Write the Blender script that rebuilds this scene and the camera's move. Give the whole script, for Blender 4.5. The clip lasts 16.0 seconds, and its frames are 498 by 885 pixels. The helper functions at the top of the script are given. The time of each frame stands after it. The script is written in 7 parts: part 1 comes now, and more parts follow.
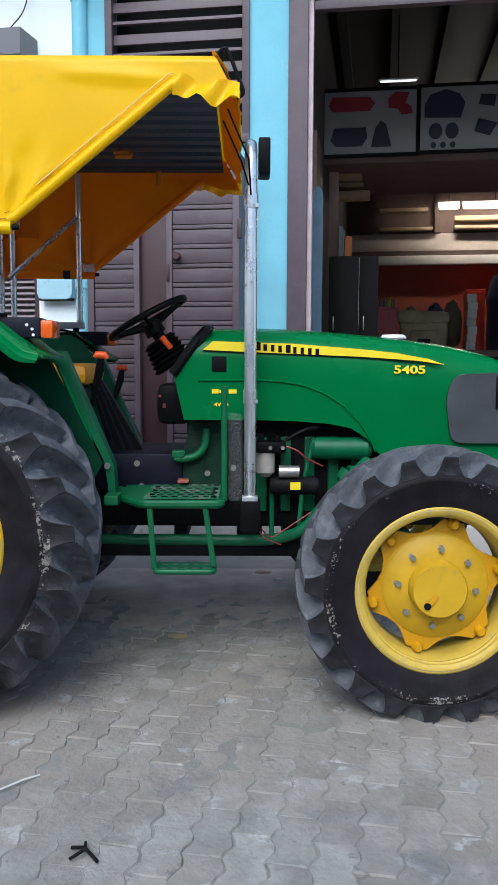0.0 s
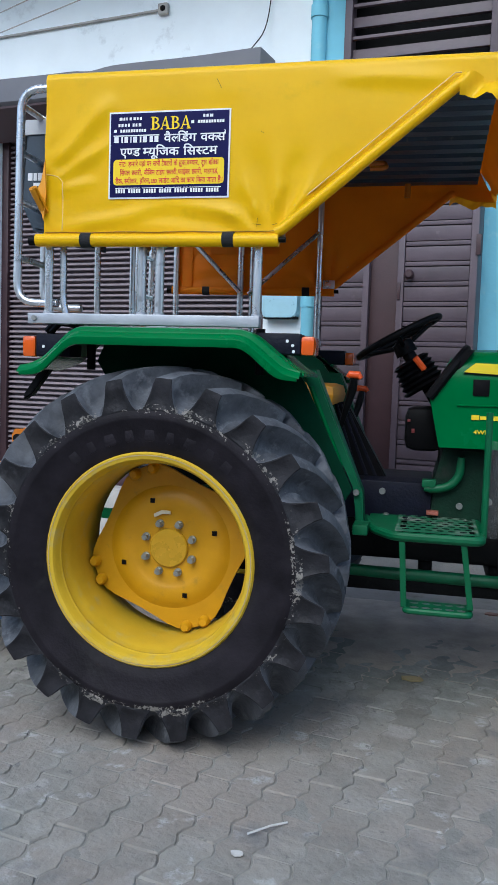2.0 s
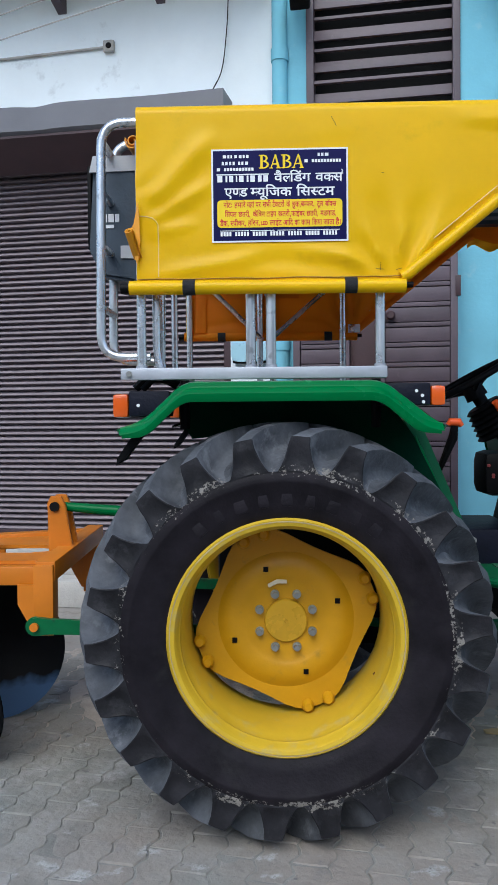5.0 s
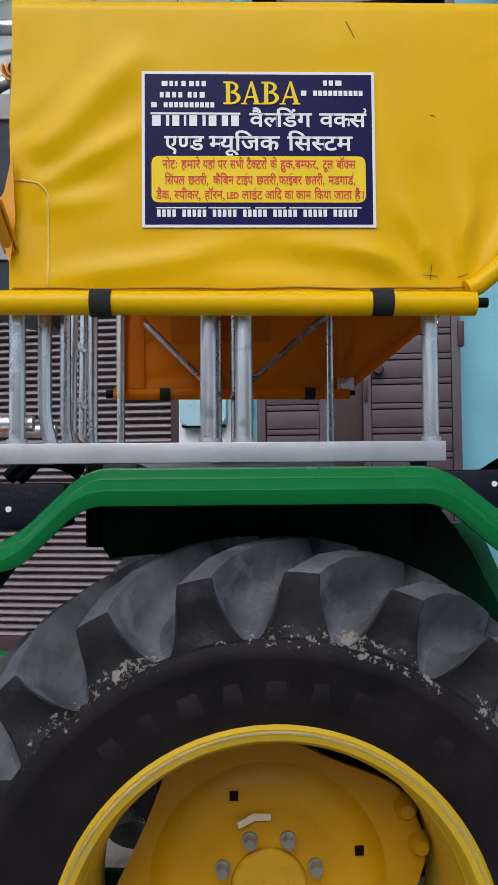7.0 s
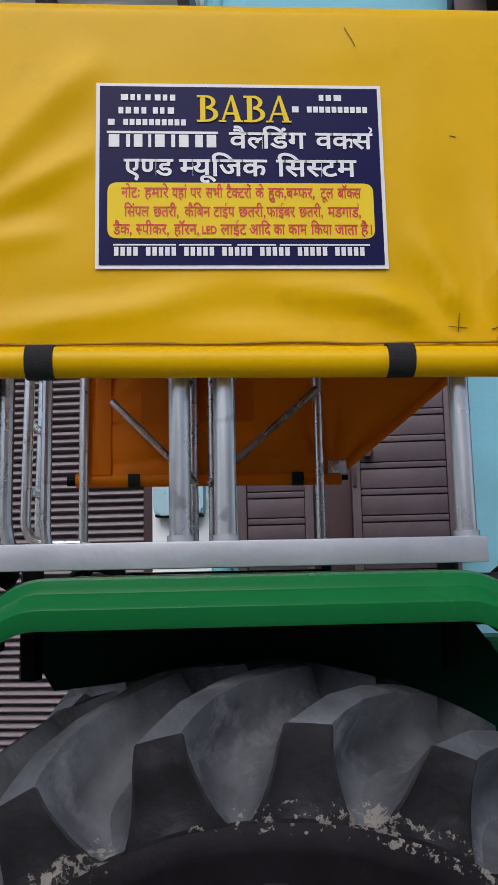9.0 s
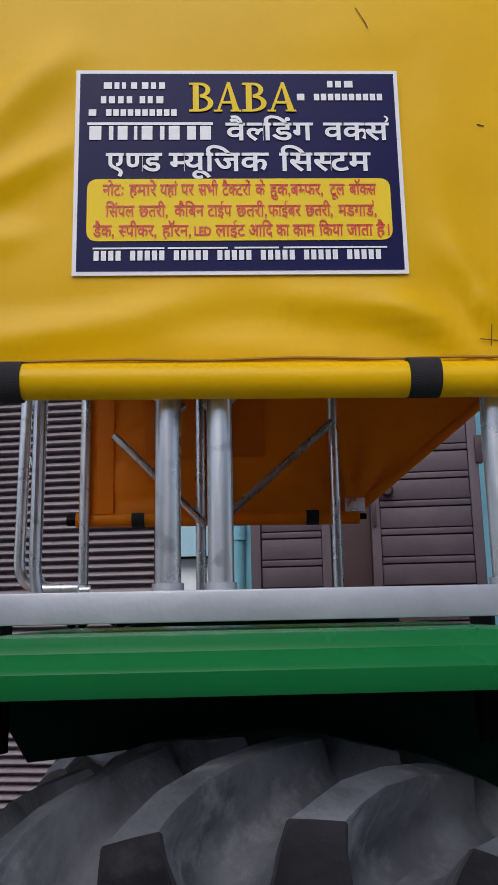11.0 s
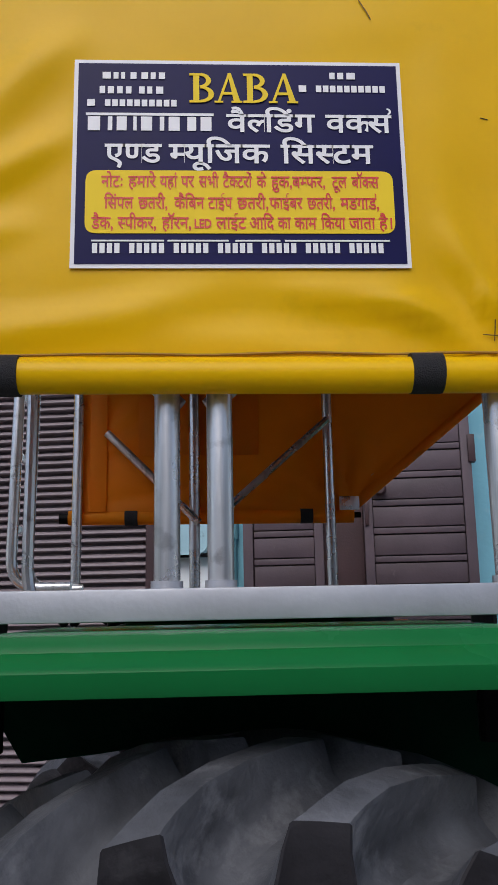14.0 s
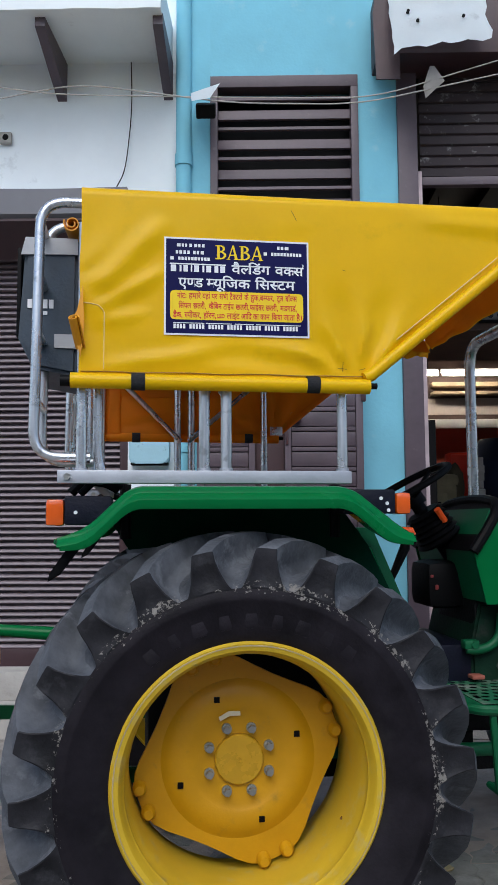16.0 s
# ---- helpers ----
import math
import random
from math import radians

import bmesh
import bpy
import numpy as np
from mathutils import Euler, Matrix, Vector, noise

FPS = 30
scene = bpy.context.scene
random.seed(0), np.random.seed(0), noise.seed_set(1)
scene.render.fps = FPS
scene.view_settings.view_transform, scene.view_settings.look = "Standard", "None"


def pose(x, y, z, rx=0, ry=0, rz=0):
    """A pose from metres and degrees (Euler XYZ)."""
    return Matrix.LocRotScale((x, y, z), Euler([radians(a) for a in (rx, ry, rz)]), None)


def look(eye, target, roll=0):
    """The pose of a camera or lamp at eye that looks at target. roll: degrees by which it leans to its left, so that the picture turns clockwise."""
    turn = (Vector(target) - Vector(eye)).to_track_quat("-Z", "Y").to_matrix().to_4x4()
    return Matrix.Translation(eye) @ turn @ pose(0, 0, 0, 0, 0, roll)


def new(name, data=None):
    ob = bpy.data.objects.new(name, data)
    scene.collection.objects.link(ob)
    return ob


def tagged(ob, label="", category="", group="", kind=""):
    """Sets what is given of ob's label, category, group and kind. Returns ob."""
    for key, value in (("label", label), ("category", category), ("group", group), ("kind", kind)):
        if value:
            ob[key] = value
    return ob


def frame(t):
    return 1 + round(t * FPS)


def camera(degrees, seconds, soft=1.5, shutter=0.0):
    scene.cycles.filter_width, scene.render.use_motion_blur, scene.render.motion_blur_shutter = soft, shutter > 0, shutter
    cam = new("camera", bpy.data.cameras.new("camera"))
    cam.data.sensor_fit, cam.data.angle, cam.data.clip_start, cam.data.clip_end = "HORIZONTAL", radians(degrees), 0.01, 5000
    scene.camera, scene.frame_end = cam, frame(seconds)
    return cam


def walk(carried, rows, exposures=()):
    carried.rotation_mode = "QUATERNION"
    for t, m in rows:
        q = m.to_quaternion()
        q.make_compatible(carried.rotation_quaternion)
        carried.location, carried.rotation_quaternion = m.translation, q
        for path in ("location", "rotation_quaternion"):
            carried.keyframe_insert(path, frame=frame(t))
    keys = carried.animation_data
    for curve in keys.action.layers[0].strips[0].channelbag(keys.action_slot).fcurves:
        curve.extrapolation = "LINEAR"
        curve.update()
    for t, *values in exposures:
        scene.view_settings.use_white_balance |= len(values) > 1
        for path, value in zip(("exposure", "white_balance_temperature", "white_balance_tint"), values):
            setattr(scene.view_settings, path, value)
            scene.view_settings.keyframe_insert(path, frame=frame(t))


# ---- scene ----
cam = camera(33.8, 16.0)
PATH = [
    (0, (1.293, -3.793, 1.39), (1.3, -1.803, 1.193), 0.2),
    (0.5, (1.258, -3.804, 1.393), (1.148, -1.813, 1.241), 0.9),
    (1, (1.217, -3.805, 1.384), (0.988, -1.824, 1.233), 1.5),
    (1.5, (1.148, -3.753, 1.384), (0.768, -1.796, 1.224), 1.9),
    (2, (0.981, -3.603, 1.383), (0.55, -1.656, 1.229), 1.9),
    (2.5, (0.777, -3.514, 1.4), (0.327, -1.571, 1.255), 1.9),
    (3, (0.501, -3.566, 1.391), (0.06, -1.62, 1.249), 0.7),
    (3.5, (0.324, -3.594, 1.395), (-0.038, -1.632, 1.257), 0.0),
    (4, (0.215, -3.485, 1.4), (-0.017, -1.503, 1.258), 0.3),
    (4.5, (0.091, -3.432, 1.42), (-0.122, -1.448, 1.287), 0.4),
    (5, (-0.029, -3.483, 1.432), (-0.096, -1.485, 1.376), -0.5),
    (5.2, (-0.05, -3.496, 1.433), (-0.046, -1.497, 1.396), -0.8),
    (7.3, (-0.082, -2.131, 1.550), (-0.020, -0.138, 1.704), -0.7),
    (7.5, (-0.083, -2.094, 1.554), (-0.013, -0.106, 1.759), -0.9),
    (8, (-0.078, -1.999, 1.561), (0.018, -0.021, 1.842), -1.0),
    (8.5, (-0.081, -1.946, 1.567), (0.021, 0.030, 1.860), -1.1),
    (9, (-0.078, -1.897, 1.571), (0.033, 0.077, 1.873), -1.2),
    (11.5, (-0.038, -1.698, 1.588), (0.016, 0.260, 1.995), -1.1),
    (12, (-0.041, -1.692, 1.588), (0.006, 0.266, 1.994), -1.0),
    (12.5, (-0.046, -1.689, 1.587), (-0.005, 0.269, 1.991), -0.9),
    (13, (-0.051, -1.681, 1.587), (-0.006, 0.277, 1.992), -0.8),
    (13.5, (-0.047, -1.685, 1.587), (0.026, 0.273, 1.989), -1.0),
    (14, (-0.055, -1.701, 1.586), (0.035, 0.257, 1.982), -1.1),
    (14.5, (-0.116, -1.858, 1.577), (0.049, 0.102, 1.936), -1.0),
    (15, (-0.148, -2.290, 1.550), (0.002, -0.312, 1.800), -0.8),
    (15.2, (-0.156, -2.414, 1.533), (0.003, -0.433, 1.762), -0.7),
    (15.5, (-0.220, -2.769, 1.500), (0.096, -0.805, 1.710), -0.3),
    (15.8, (-0.263, -3.235, 1.473), (-0.002, -1.262, 1.665), -0.5),
    (16, (-0.335, -3.198, 1.455), (-0.057, -1.226, 1.646), -0.3),
]
EXPOSURES = [(0, 0.62, 6150, 8), (1.5, 0.36, 6000, 7), (3.0, 0.28, 5950, 6), (4.4, 0.34, 6000, 7), (5.2, 0.24, 6100, 7), (7.3, 0.0, 6750, 12), (9.2, -0.15, 6800, 15), (11.3, -0.23, 6650, 16), (14.0, -0.24, 6700, 16), (15.0, 0.02, 6750, 15), (16.0, 0.03, 6250, 10)]
walk(cam, [(t, look(eye, target, roll)) for t, eye, target, roll in PATH], EXPOSURES)

# ---- world and sun ----
world = bpy.data.worlds.new("overcast_sky")
scene.world = world
world.use_nodes = True
wn = world.node_tree.nodes
sky = wn.new("ShaderNodeTexSky")
sky.sky_type = "NISHITA"
sky.sun_disc = False
sky.sun_elevation, sky.sun_rotation = radians(48), radians(193)
sky.dust_density, sky.air_density, sky.ozone_density = 2.0, 1.0, 1.5
world.node_tree.links.new(sky.outputs[0], wn["Background"].inputs[0])
wn["Background"].inputs[1].default_value = 0.17
sun_data = bpy.data.lights.new("sun", "SUN")
sun_data.energy, sun_data.angle, sun_data.color = 1.5, radians(45), (0.97, 1.0, 0.98)
sun = new("sun", sun_data)
sun.matrix_basis = look((-1.5, -6.5, 7.4), (0, 0, 0))

# ---- mesh helpers ----
WORLD = {}


def place(ob, m, parent=None):
    WORLD[ob] = m
    if parent is None:
        ob.matrix_basis = m
    else:
        ob.parent = parent
        ob.matrix_basis = WORLD[parent].inverted() @ m
    return ob


def mesh_of(bm, name, material, smooth=35):
    bmesh.ops.recalc_face_normals(bm, faces=bm.faces)
    me = bpy.data.meshes.new(name)
    bm.to_mesh(me)
    bm.free()
    if material:
        me.materials.append(material)
    if smooth:
        me.polygons.foreach_set("use_smooth", [True] * len(me.polygons))
        me.set_sharp_from_angle(angle=radians(smooth))
    return me


def part(name, bm, material, parent, label="", m=None, smooth=35):
    """One mesh under a thing or a part; m: its own pose in the world."""
    ob = new(name, mesh_of(bm, name, material, smooth))
    place(ob, m or Matrix(), parent)
    if label:
        tagged(ob, label)
    return ob


def thing(name, label, category, m=None, group="", kind=""):
    ob = new(name)
    ob.empty_display_size = 0.1
    place(ob, m or Matrix())
    return tagged(ob, label, category, group, kind)


def solid(name, bm, material, label, category="", kind="", group="", m=None, smooth=35):
    """A thing that is one mesh."""
    ob = new(name, mesh_of(bm, name, material, smooth))
    place(ob, m or Matrix())
    return tagged(ob, label, category, group, kind)


def box(bm, x0, x1, y0, y1, z0, z1, bev=0.0, m=None):
    made = bmesh.ops.create_cube(bm, size=1.0)["verts"]
    bmesh.ops.scale(bm, vec=(x1 - x0, y1 - y0, z1 - z0), verts=made)
    bmesh.ops.translate(bm, vec=((x0 + x1) / 2, (y0 + y1) / 2, (z0 + z1) / 2), verts=made)
    if bev:
        edges = list({e for v in made for e in v.link_edges})
        out = bmesh.ops.bevel(bm, geom=edges, offset=bev, segments=2, affect="EDGES", profile=0.6)
        made = list({v for f in out["faces"] for v in f.verts} | {v for v in made if v.is_valid})
    if m:
        bmesh.ops.transform(bm, matrix=m, verts=made)
    return bm


def prism(bm, pts, y0, y1, bev=0.0):
    """A polygon of (x, z) points, extruded from y0 to y1."""
    a = [bm.verts.new((x, y0, z)) for x, z in pts]
    b = [bm.verts.new((x, y1, z)) for x, z in pts]
    n = len(pts)
    faces = [bm.faces.new(a), bm.faces.new(b[::-1])]
    faces += [bm.faces.new((a[i], b[i], b[(i + 1) % n], a[(i + 1) % n])) for i in range(n)]
    if bev:
        edges = list({e for f in faces[:2] for e in f.edges})
        bmesh.ops.bevel(bm, geom=edges, offset=bev, segments=2, affect="EDGES")
    return bm


def fillet(pts, rad, n=6, closed=False):
    """Rounds the corners of a line of points."""
    pts = [Vector(p) for p in pts]
    out = [] if closed else [pts[0]]
    rng = range(len(pts)) if closed else range(1, len(pts) - 1)
    for i in rng:
        p, a, b = pts[i], pts[i - 1], pts[(i + 1) % len(pts)]
        r = min(rad, (a - p).length * 0.49, (b - p).length * 0.49)
        s, e = p + (a - p).normalized() * r, p + (b - p).normalized() * r
        out += [(1 - k / n) ** 2 * s + 2 * (k / n) * (1 - k / n) * p + (k / n) ** 2 * e for k in range(n + 1)]
    return out if closed else out + [pts[-1]]


def tube(bm, pts, r, n=12, closed=False, flat=1.0):
    """A round bar swept along points, with capped ends."""
    pts = [Vector(p) for p in pts]
    m = len(pts)
    rings, up = [], None
    for i, p in enumerate(pts):
        a = pts[i - 1] if (i or closed) else p
        b = pts[(i + 1) % m] if (i < m - 1 or closed) else p
        d = (b - a).normalized()
        if up is None:
            up = d.orthogonal().normalized()
        up = (up - d * up.dot(d)).normalized()
        side = d.cross(up)
        rad = r[i] if isinstance(r, (list, tuple)) else r
        rings.append([bm.verts.new(p + rad * (math.cos(q) * up + flat * math.sin(q) * side)) for q in [2 * math.pi * k / n for k in range(n)]])
    for i in range(m if closed else m - 1):
        s, e = rings[i], rings[(i + 1) % m]
        for k in range(n):
            bm.faces.new((s[k], s[(k + 1) % n], e[(k + 1) % n], e[k]))
    if not closed:
        bm.faces.new(rings[0][::-1])
        bm.faces.new(rings[-1])
    return bm


def lathe(bm, prof, n=64, closed=False):
    """A profile of (radius, y) turned about the y axis."""
    rings = []
    for r, y in prof:
        if r < 1e-5:
            rings.append([bm.verts.new((0, y, 0))])
        else:
            rings.append([bm.verts.new((r * math.cos(q), y, r * math.sin(q))) for q in [2 * math.pi * k / n for k in range(n)]])
    m = len(prof)
    for i in range(m if closed else m - 1):
        s, e = rings[i], rings[(i + 1) % m]
        for k in range(n):
            j = (k + 1) % n
            f = [s[k], s[j], e[j], e[k]] if len(s) > 1 and len(e) > 1 else ([s[0], e[j], e[k]] if len(e) > 1 else [s[k], s[j], e[0]])
            bm.faces.new(f)
    return bm


def rod(bm, a, b, r, n=12):
    return tube(bm, [a, b], r, n)


def new_bm():
    return bmesh.new()


# ---- materials ----
def shifted(nt):
    """Object coordinates, moved by a chance amount for each object, so that alike pieces differ."""
    tc = nt.nodes.new("ShaderNodeTexCoord")
    chance = nt.nodes.new("ShaderNodeMath")
    chance.operation, chance.inputs[1].default_value = "MULTIPLY", 37.0
    nt.links.new(nt.nodes.new("ShaderNodeObjectInfo").outputs["Random"], chance.inputs[0])
    add = nt.nodes.new("ShaderNodeVectorMath")
    add.operation = "ADD"
    nt.links.new(tc.outputs["Object"], add.inputs[0])
    nt.links.new(chance.outputs[0], add.inputs[1])
    return add.outputs[0]


def mat(name, col, rough=0.6, metal=0.0, var=0.15, scale=6.0, bump=0.15, bscale=80.0, dirt=None, coat=0.0, spec=0.5, island=0.0, objvar=0.0):
    """Base colour with slow variation, fine relief, and dirt = (colour, amount 0..1, scale) with a shape of its own."""
    m = bpy.data.materials.new(name)
    m.use_nodes = True
    nt = m.node_tree
    b = nt.nodes["Principled BSDF"]
    where = shifted(nt)
    n1 = nt.nodes.new("ShaderNodeTexNoise")
    n1.inputs["Scale"].default_value, n1.inputs["Detail"].default_value, n1.inputs["Roughness"].default_value = scale, 6, 0.6
    nt.links.new(where, n1.inputs["Vector"])
    ramp = nt.nodes.new("ShaderNodeValToRGB")
    lo, hi = [max(0, c * (1 - var)) for c in col], [min(1, c * (1 + var)) for c in col]
    ramp.color_ramp.elements[0].position, ramp.color_ramp.elements[1].position = 0.3, 0.7
    ramp.color_ramp.elements[0].color, ramp.color_ramp.elements[1].color = (*lo, 1), (*hi, 1)
    nt.links.new(n1.outputs["Fac"], ramp.inputs["Fac"])
    out = ramp.outputs["Color"]
    if objvar or island:
        src = nt.nodes.new("ShaderNodeObjectInfo").outputs["Random"] if objvar else nt.nodes.new("ShaderNodeNewGeometry").outputs["Random Per Island"]
        mr = nt.nodes.new("ShaderNodeMapRange")
        amt = objvar or island
        mr.inputs["To Min"].default_value, mr.inputs["To Max"].default_value = 1 - amt, 1 + amt
        nt.links.new(src, mr.inputs["Value"])
        mul = nt.nodes.new("ShaderNodeMix")
        mul.data_type, mul.blend_type = "RGBA", "MULTIPLY"
        mul.inputs["Factor"].default_value = 1
        nt.links.new(out, mul.inputs["A"])
        nt.links.new(mr.outputs["Result"], mul.inputs["B"])
        out = mul.outputs["Result"]
    if dirt:
        dcol, amount, dscale = dirt
        n2 = nt.nodes.new("ShaderNodeTexNoise")
        n2.inputs["Scale"].default_value, n2.inputs["Detail"].default_value, n2.inputs["Roughness"].default_value = dscale, 8, 0.65
        nt.links.new(where, n2.inputs["Vector"])
        r2 = nt.nodes.new("ShaderNodeValToRGB")
        r2.color_ramp.elements[0].position, r2.color_ramp.elements[1].position = 0.66 - 0.3 * amount, 0.80 - 0.25 * amount
        nt.links.new(n2.outputs["Fac"], r2.inputs["Fac"])
        mix = nt.nodes.new("ShaderNodeMix")
        mix.data_type = "RGBA"
        nt.links.new(r2.outputs["Color"], mix.inputs["Factor"])
        nt.links.new(out, mix.inputs["A"])
        mix.inputs["B"].default_value = (*dcol, 1)
        out = mix.outputs["Result"]
    nt.links.new(out, b.inputs["Base Color"])
    b.inputs["Roughness"].default_value = rough
    b.inputs["Metallic"].default_value = metal
    b.inputs["Coat Weight"].default_value = coat
    b.inputs["Specular IOR Level"].default_value = spec
    rr = nt.nodes.new("ShaderNodeMapRange")
    rr.inputs["To Min"].default_value, rr.inputs["To Max"].default_value = max(0.03, rough - 0.1), min(1, rough + 0.12)
    nt.links.new(n1.outputs["Fac"], rr.inputs["Value"])
    nt.links.new(rr.outputs["Result"], b.inputs["Roughness"])
    if bump:
        n3 = nt.nodes.new("ShaderNodeTexNoise")
        n3.inputs["Scale"].default_value, n3.inputs["Detail"].default_value = bscale, 4
        nt.links.new(where, n3.inputs["Vector"])
        bp = nt.nodes.new("ShaderNodeBump")
        bp.inputs["Strength"].default_value, bp.inputs["Distance"].default_value = bump, 0.01
        nt.links.new(n3.outputs["Fac"], bp.inputs["Height"])
        nt.links.new(bp.outputs["Normal"], b.inputs["Normal"])
    return m


def mud(m, r0, r1):
    """Dried mud flecks in the ring between two radii about the axle."""
    nt = m.node_tree
    b = nt.nodes["Principled BSDF"]
    base = b.inputs["Base Color"].links[0].from_socket
    tc = nt.nodes.new("ShaderNodeTexCoord")
    sep = nt.nodes.new("ShaderNodeVectorMath")
    sep.operation = "MULTIPLY"
    sep.inputs[1].default_value = (1, 0, 1)
    nt.links.new(tc.outputs["Object"], sep.inputs[0])
    ln = nt.nodes.new("ShaderNodeVectorMath")
    ln.operation = "LENGTH"
    nt.links.new(sep.outputs[0], ln.inputs[0])
    mid, half = (r0 + r1) / 2, (r1 - r0) / 2
    sub = nt.nodes.new("ShaderNodeMath")
    sub.operation = "SUBTRACT"
    sub.inputs[1].default_value = mid
    nt.links.new(ln.outputs["Value"], sub.inputs[0])
    ab = nt.nodes.new("ShaderNodeMath")
    ab.operation = "ABSOLUTE"
    nt.links.new(sub.outputs[0], ab.inputs[0])
    band = nt.nodes.new("ShaderNodeMapRange")
    band.inputs["From Min"].default_value, band.inputs["From Max"].default_value = half * 0.4, half
    band.inputs["To Min"].default_value, band.inputs["To Max"].default_value = 0.0, 0.5
    nt.links.new(ab.outputs[0], band.inputs["Value"])
    n1 = nt.nodes.new("ShaderNodeTexNoise")
    n1.inputs["Scale"].default_value, n1.inputs["Detail"].default_value, n1.inputs["Roughness"].default_value = 70, 7, 0.72
    where = shifted(nt)
    nt.links.new(where, n1.inputs["Vector"])
    slow = nt.nodes.new("ShaderNodeTexNoise")
    slow.inputs["Scale"].default_value, slow.inputs["Detail"].default_value = 6.0, 3
    nt.links.new(where, slow.inputs["Vector"])
    clump = nt.nodes.new("ShaderNodeMath")
    clump.operation, clump.inputs[1].default_value = "MULTIPLY_ADD", 0.75
    nt.links.new(slow.outputs["Fac"], clump.inputs[0])
    nt.links.new(n1.outputs["Fac"], clump.inputs[2])
    shift = nt.nodes.new("ShaderNodeMath")
    shift.operation, shift.inputs[1].default_value = "SUBTRACT", 0.400
    nt.links.new(clump.outputs[0], shift.inputs[0])
    s2 = nt.nodes.new("ShaderNodeMath")
    s2.operation = "SUBTRACT"
    nt.links.new(shift.outputs[0], s2.inputs[0])
    nt.links.new(band.outputs["Result"], s2.inputs[1])
    rp = nt.nodes.new("ShaderNodeValToRGB")
    rp.color_ramp.elements[0].position, rp.color_ramp.elements[1].position = 0.575, 0.60
    nt.links.new(s2.outputs[0], rp.inputs["Fac"])
    mix = nt.nodes.new("ShaderNodeMix")
    mix.data_type = "RGBA"
    nt.links.new(rp.outputs["Color"], mix.inputs["Factor"])
    nt.links.new(base, mix.inputs["A"])
    mix.inputs["B"].default_value = (0.21, 0.195, 0.175, 1)
    nt.links.new(mix.outputs["Result"], b.inputs["Base Color"])
    return m


def tyre_mat(name, r0, r1):
    m = mat(name, (0.0125, 0.0105, 0.0135), 0.52, var=0.5, scale=9, bump=0.15, bscale=90, dirt=((0.019, 0.0175, 0.019), 0.32, 6), spec=0.13)
    return mud(m, r0, r1)


def glow(name, col, strength):
    m = bpy.data.materials.new(name)
    m.use_nodes = True
    b = m.node_tree.nodes["Principled BSDF"]
    b.inputs["Base Color"].default_value = (*col, 1)
    b.inputs["Emission Color"].default_value = (*col, 1)
    b.inputs["Emission Strength"].default_value = strength
    return m


def clear(name, col, rough=0.15, alpha=0.35):
    m = mat(name, col, rough, var=0.2, scale=12, bump=0.1)
    m.node_tree.nodes["Principled BSDF"].inputs["Alpha"].default_value = alpha
    return m


def see_through(m, share):
    """Thin cloth: part of the light comes through from behind."""
    nt = m.node_tree
    b = nt.nodes["Principled BSDF"]
    tr = nt.nodes.new("ShaderNodeBsdfTranslucent")
    nt.links.new(b.inputs["Base Color"].links[0].from_socket, tr.inputs["Color"])
    mix = nt.nodes.new("ShaderNodeMixShader")
    mix.inputs[0].default_value = share
    nt.links.new(b.outputs[0], mix.inputs[1])
    nt.links.new(tr.outputs[0], mix.inputs[2])
    nt.links.new(mix.outputs[0], nt.nodes["Material Output"].inputs["Surface"])
    return m


M_STEP = mat("dusty_green_step", (0.003, 0.095, 0.035), 0.45, var=0.15, scale=6, bump=0.05, dirt=((0.08, 0.115, 0.08), 0.12, 12), spec=0.3)
M_PLATE = mat("dust_covered_green_step", (0.012, 0.11, 0.05), 0.6, var=0.2, scale=8, bump=0.1, dirt=((0.19, 0.21, 0.18), 0.62, 9), spec=0.3)
M_GREEN = mat("green_paint", (0.002, 0.130, 0.033), 0.24, var=0.10, scale=3, bump=0.02, spec=0.14, dirt=((0.006, 0.145, 0.05), 0.10, 6))
# tractor green darkened to carry the shade on parts below and inside
M_GREEN_SHADE = mat("shaded_green_paint", (0.003, 0.10, 0.040), 0.42, var=0.25, scale=9, bump=0.08, dirt=((0.012, 0.045, 0.022), 0.25, 9), spec=0.3)
M_RIM = mat("yellow_rim_paint", (0.57, 0.375, 0.022), 0.38, var=0.10, scale=5, bump=0.05, dirt=((0.50, 0.38, 0.12), 0.40, 14), spec=0.35)
M_RIM_F = mat("worn_yellow_rim_paint", (0.50, 0.35, 0.05), 0.45, var=0.15, scale=6, bump=0.08, dirt=((0.34, 0.27, 0.13), 0.3, 14), spec=0.35)
M_HUB_F = mat("pale_yellow_hub_paint", (0.50, 0.30, 0.012), 0.45, var=0.14, scale=6, bump=0.08, dirt=((0.36, 0.24, 0.05), 0.25, 14), spec=0.35)
M_CAP = mat("satin_hub_cap", (0.56, 0.32, 0.015), 0.28, metal=0.15, var=0.10, scale=9, bump=0.03)
M_YEL = mat("yellow_wheel_paint", (0.52, 0.262, 0.003), 0.4, var=0.12, scale=5, bump=0.05, dirt=((0.36, 0.20, 0.02), 0.2, 14), spec=0.35)
M_LIP = mat("scuffed_rim_lip", (0.42, 0.33, 0.17), 0.5, var=0.25, scale=9, bump=0.1, dirt=((0.55, 0.40, 0.06), 0.45, 7))
M_STRIPE = mat("yellow_stripe", (0.8, 0.62, 0.02), 0.35, var=0.05, bump=0)
M_CANVAS = mat("yellow_canvas", (0.88, 0.528, 0.001), 0.31, var=0.06, scale=2.5, bump=0.16, bscale=13, dirt=((0.76, 0.47, 0.004), 0.12, 4), spec=0.20)
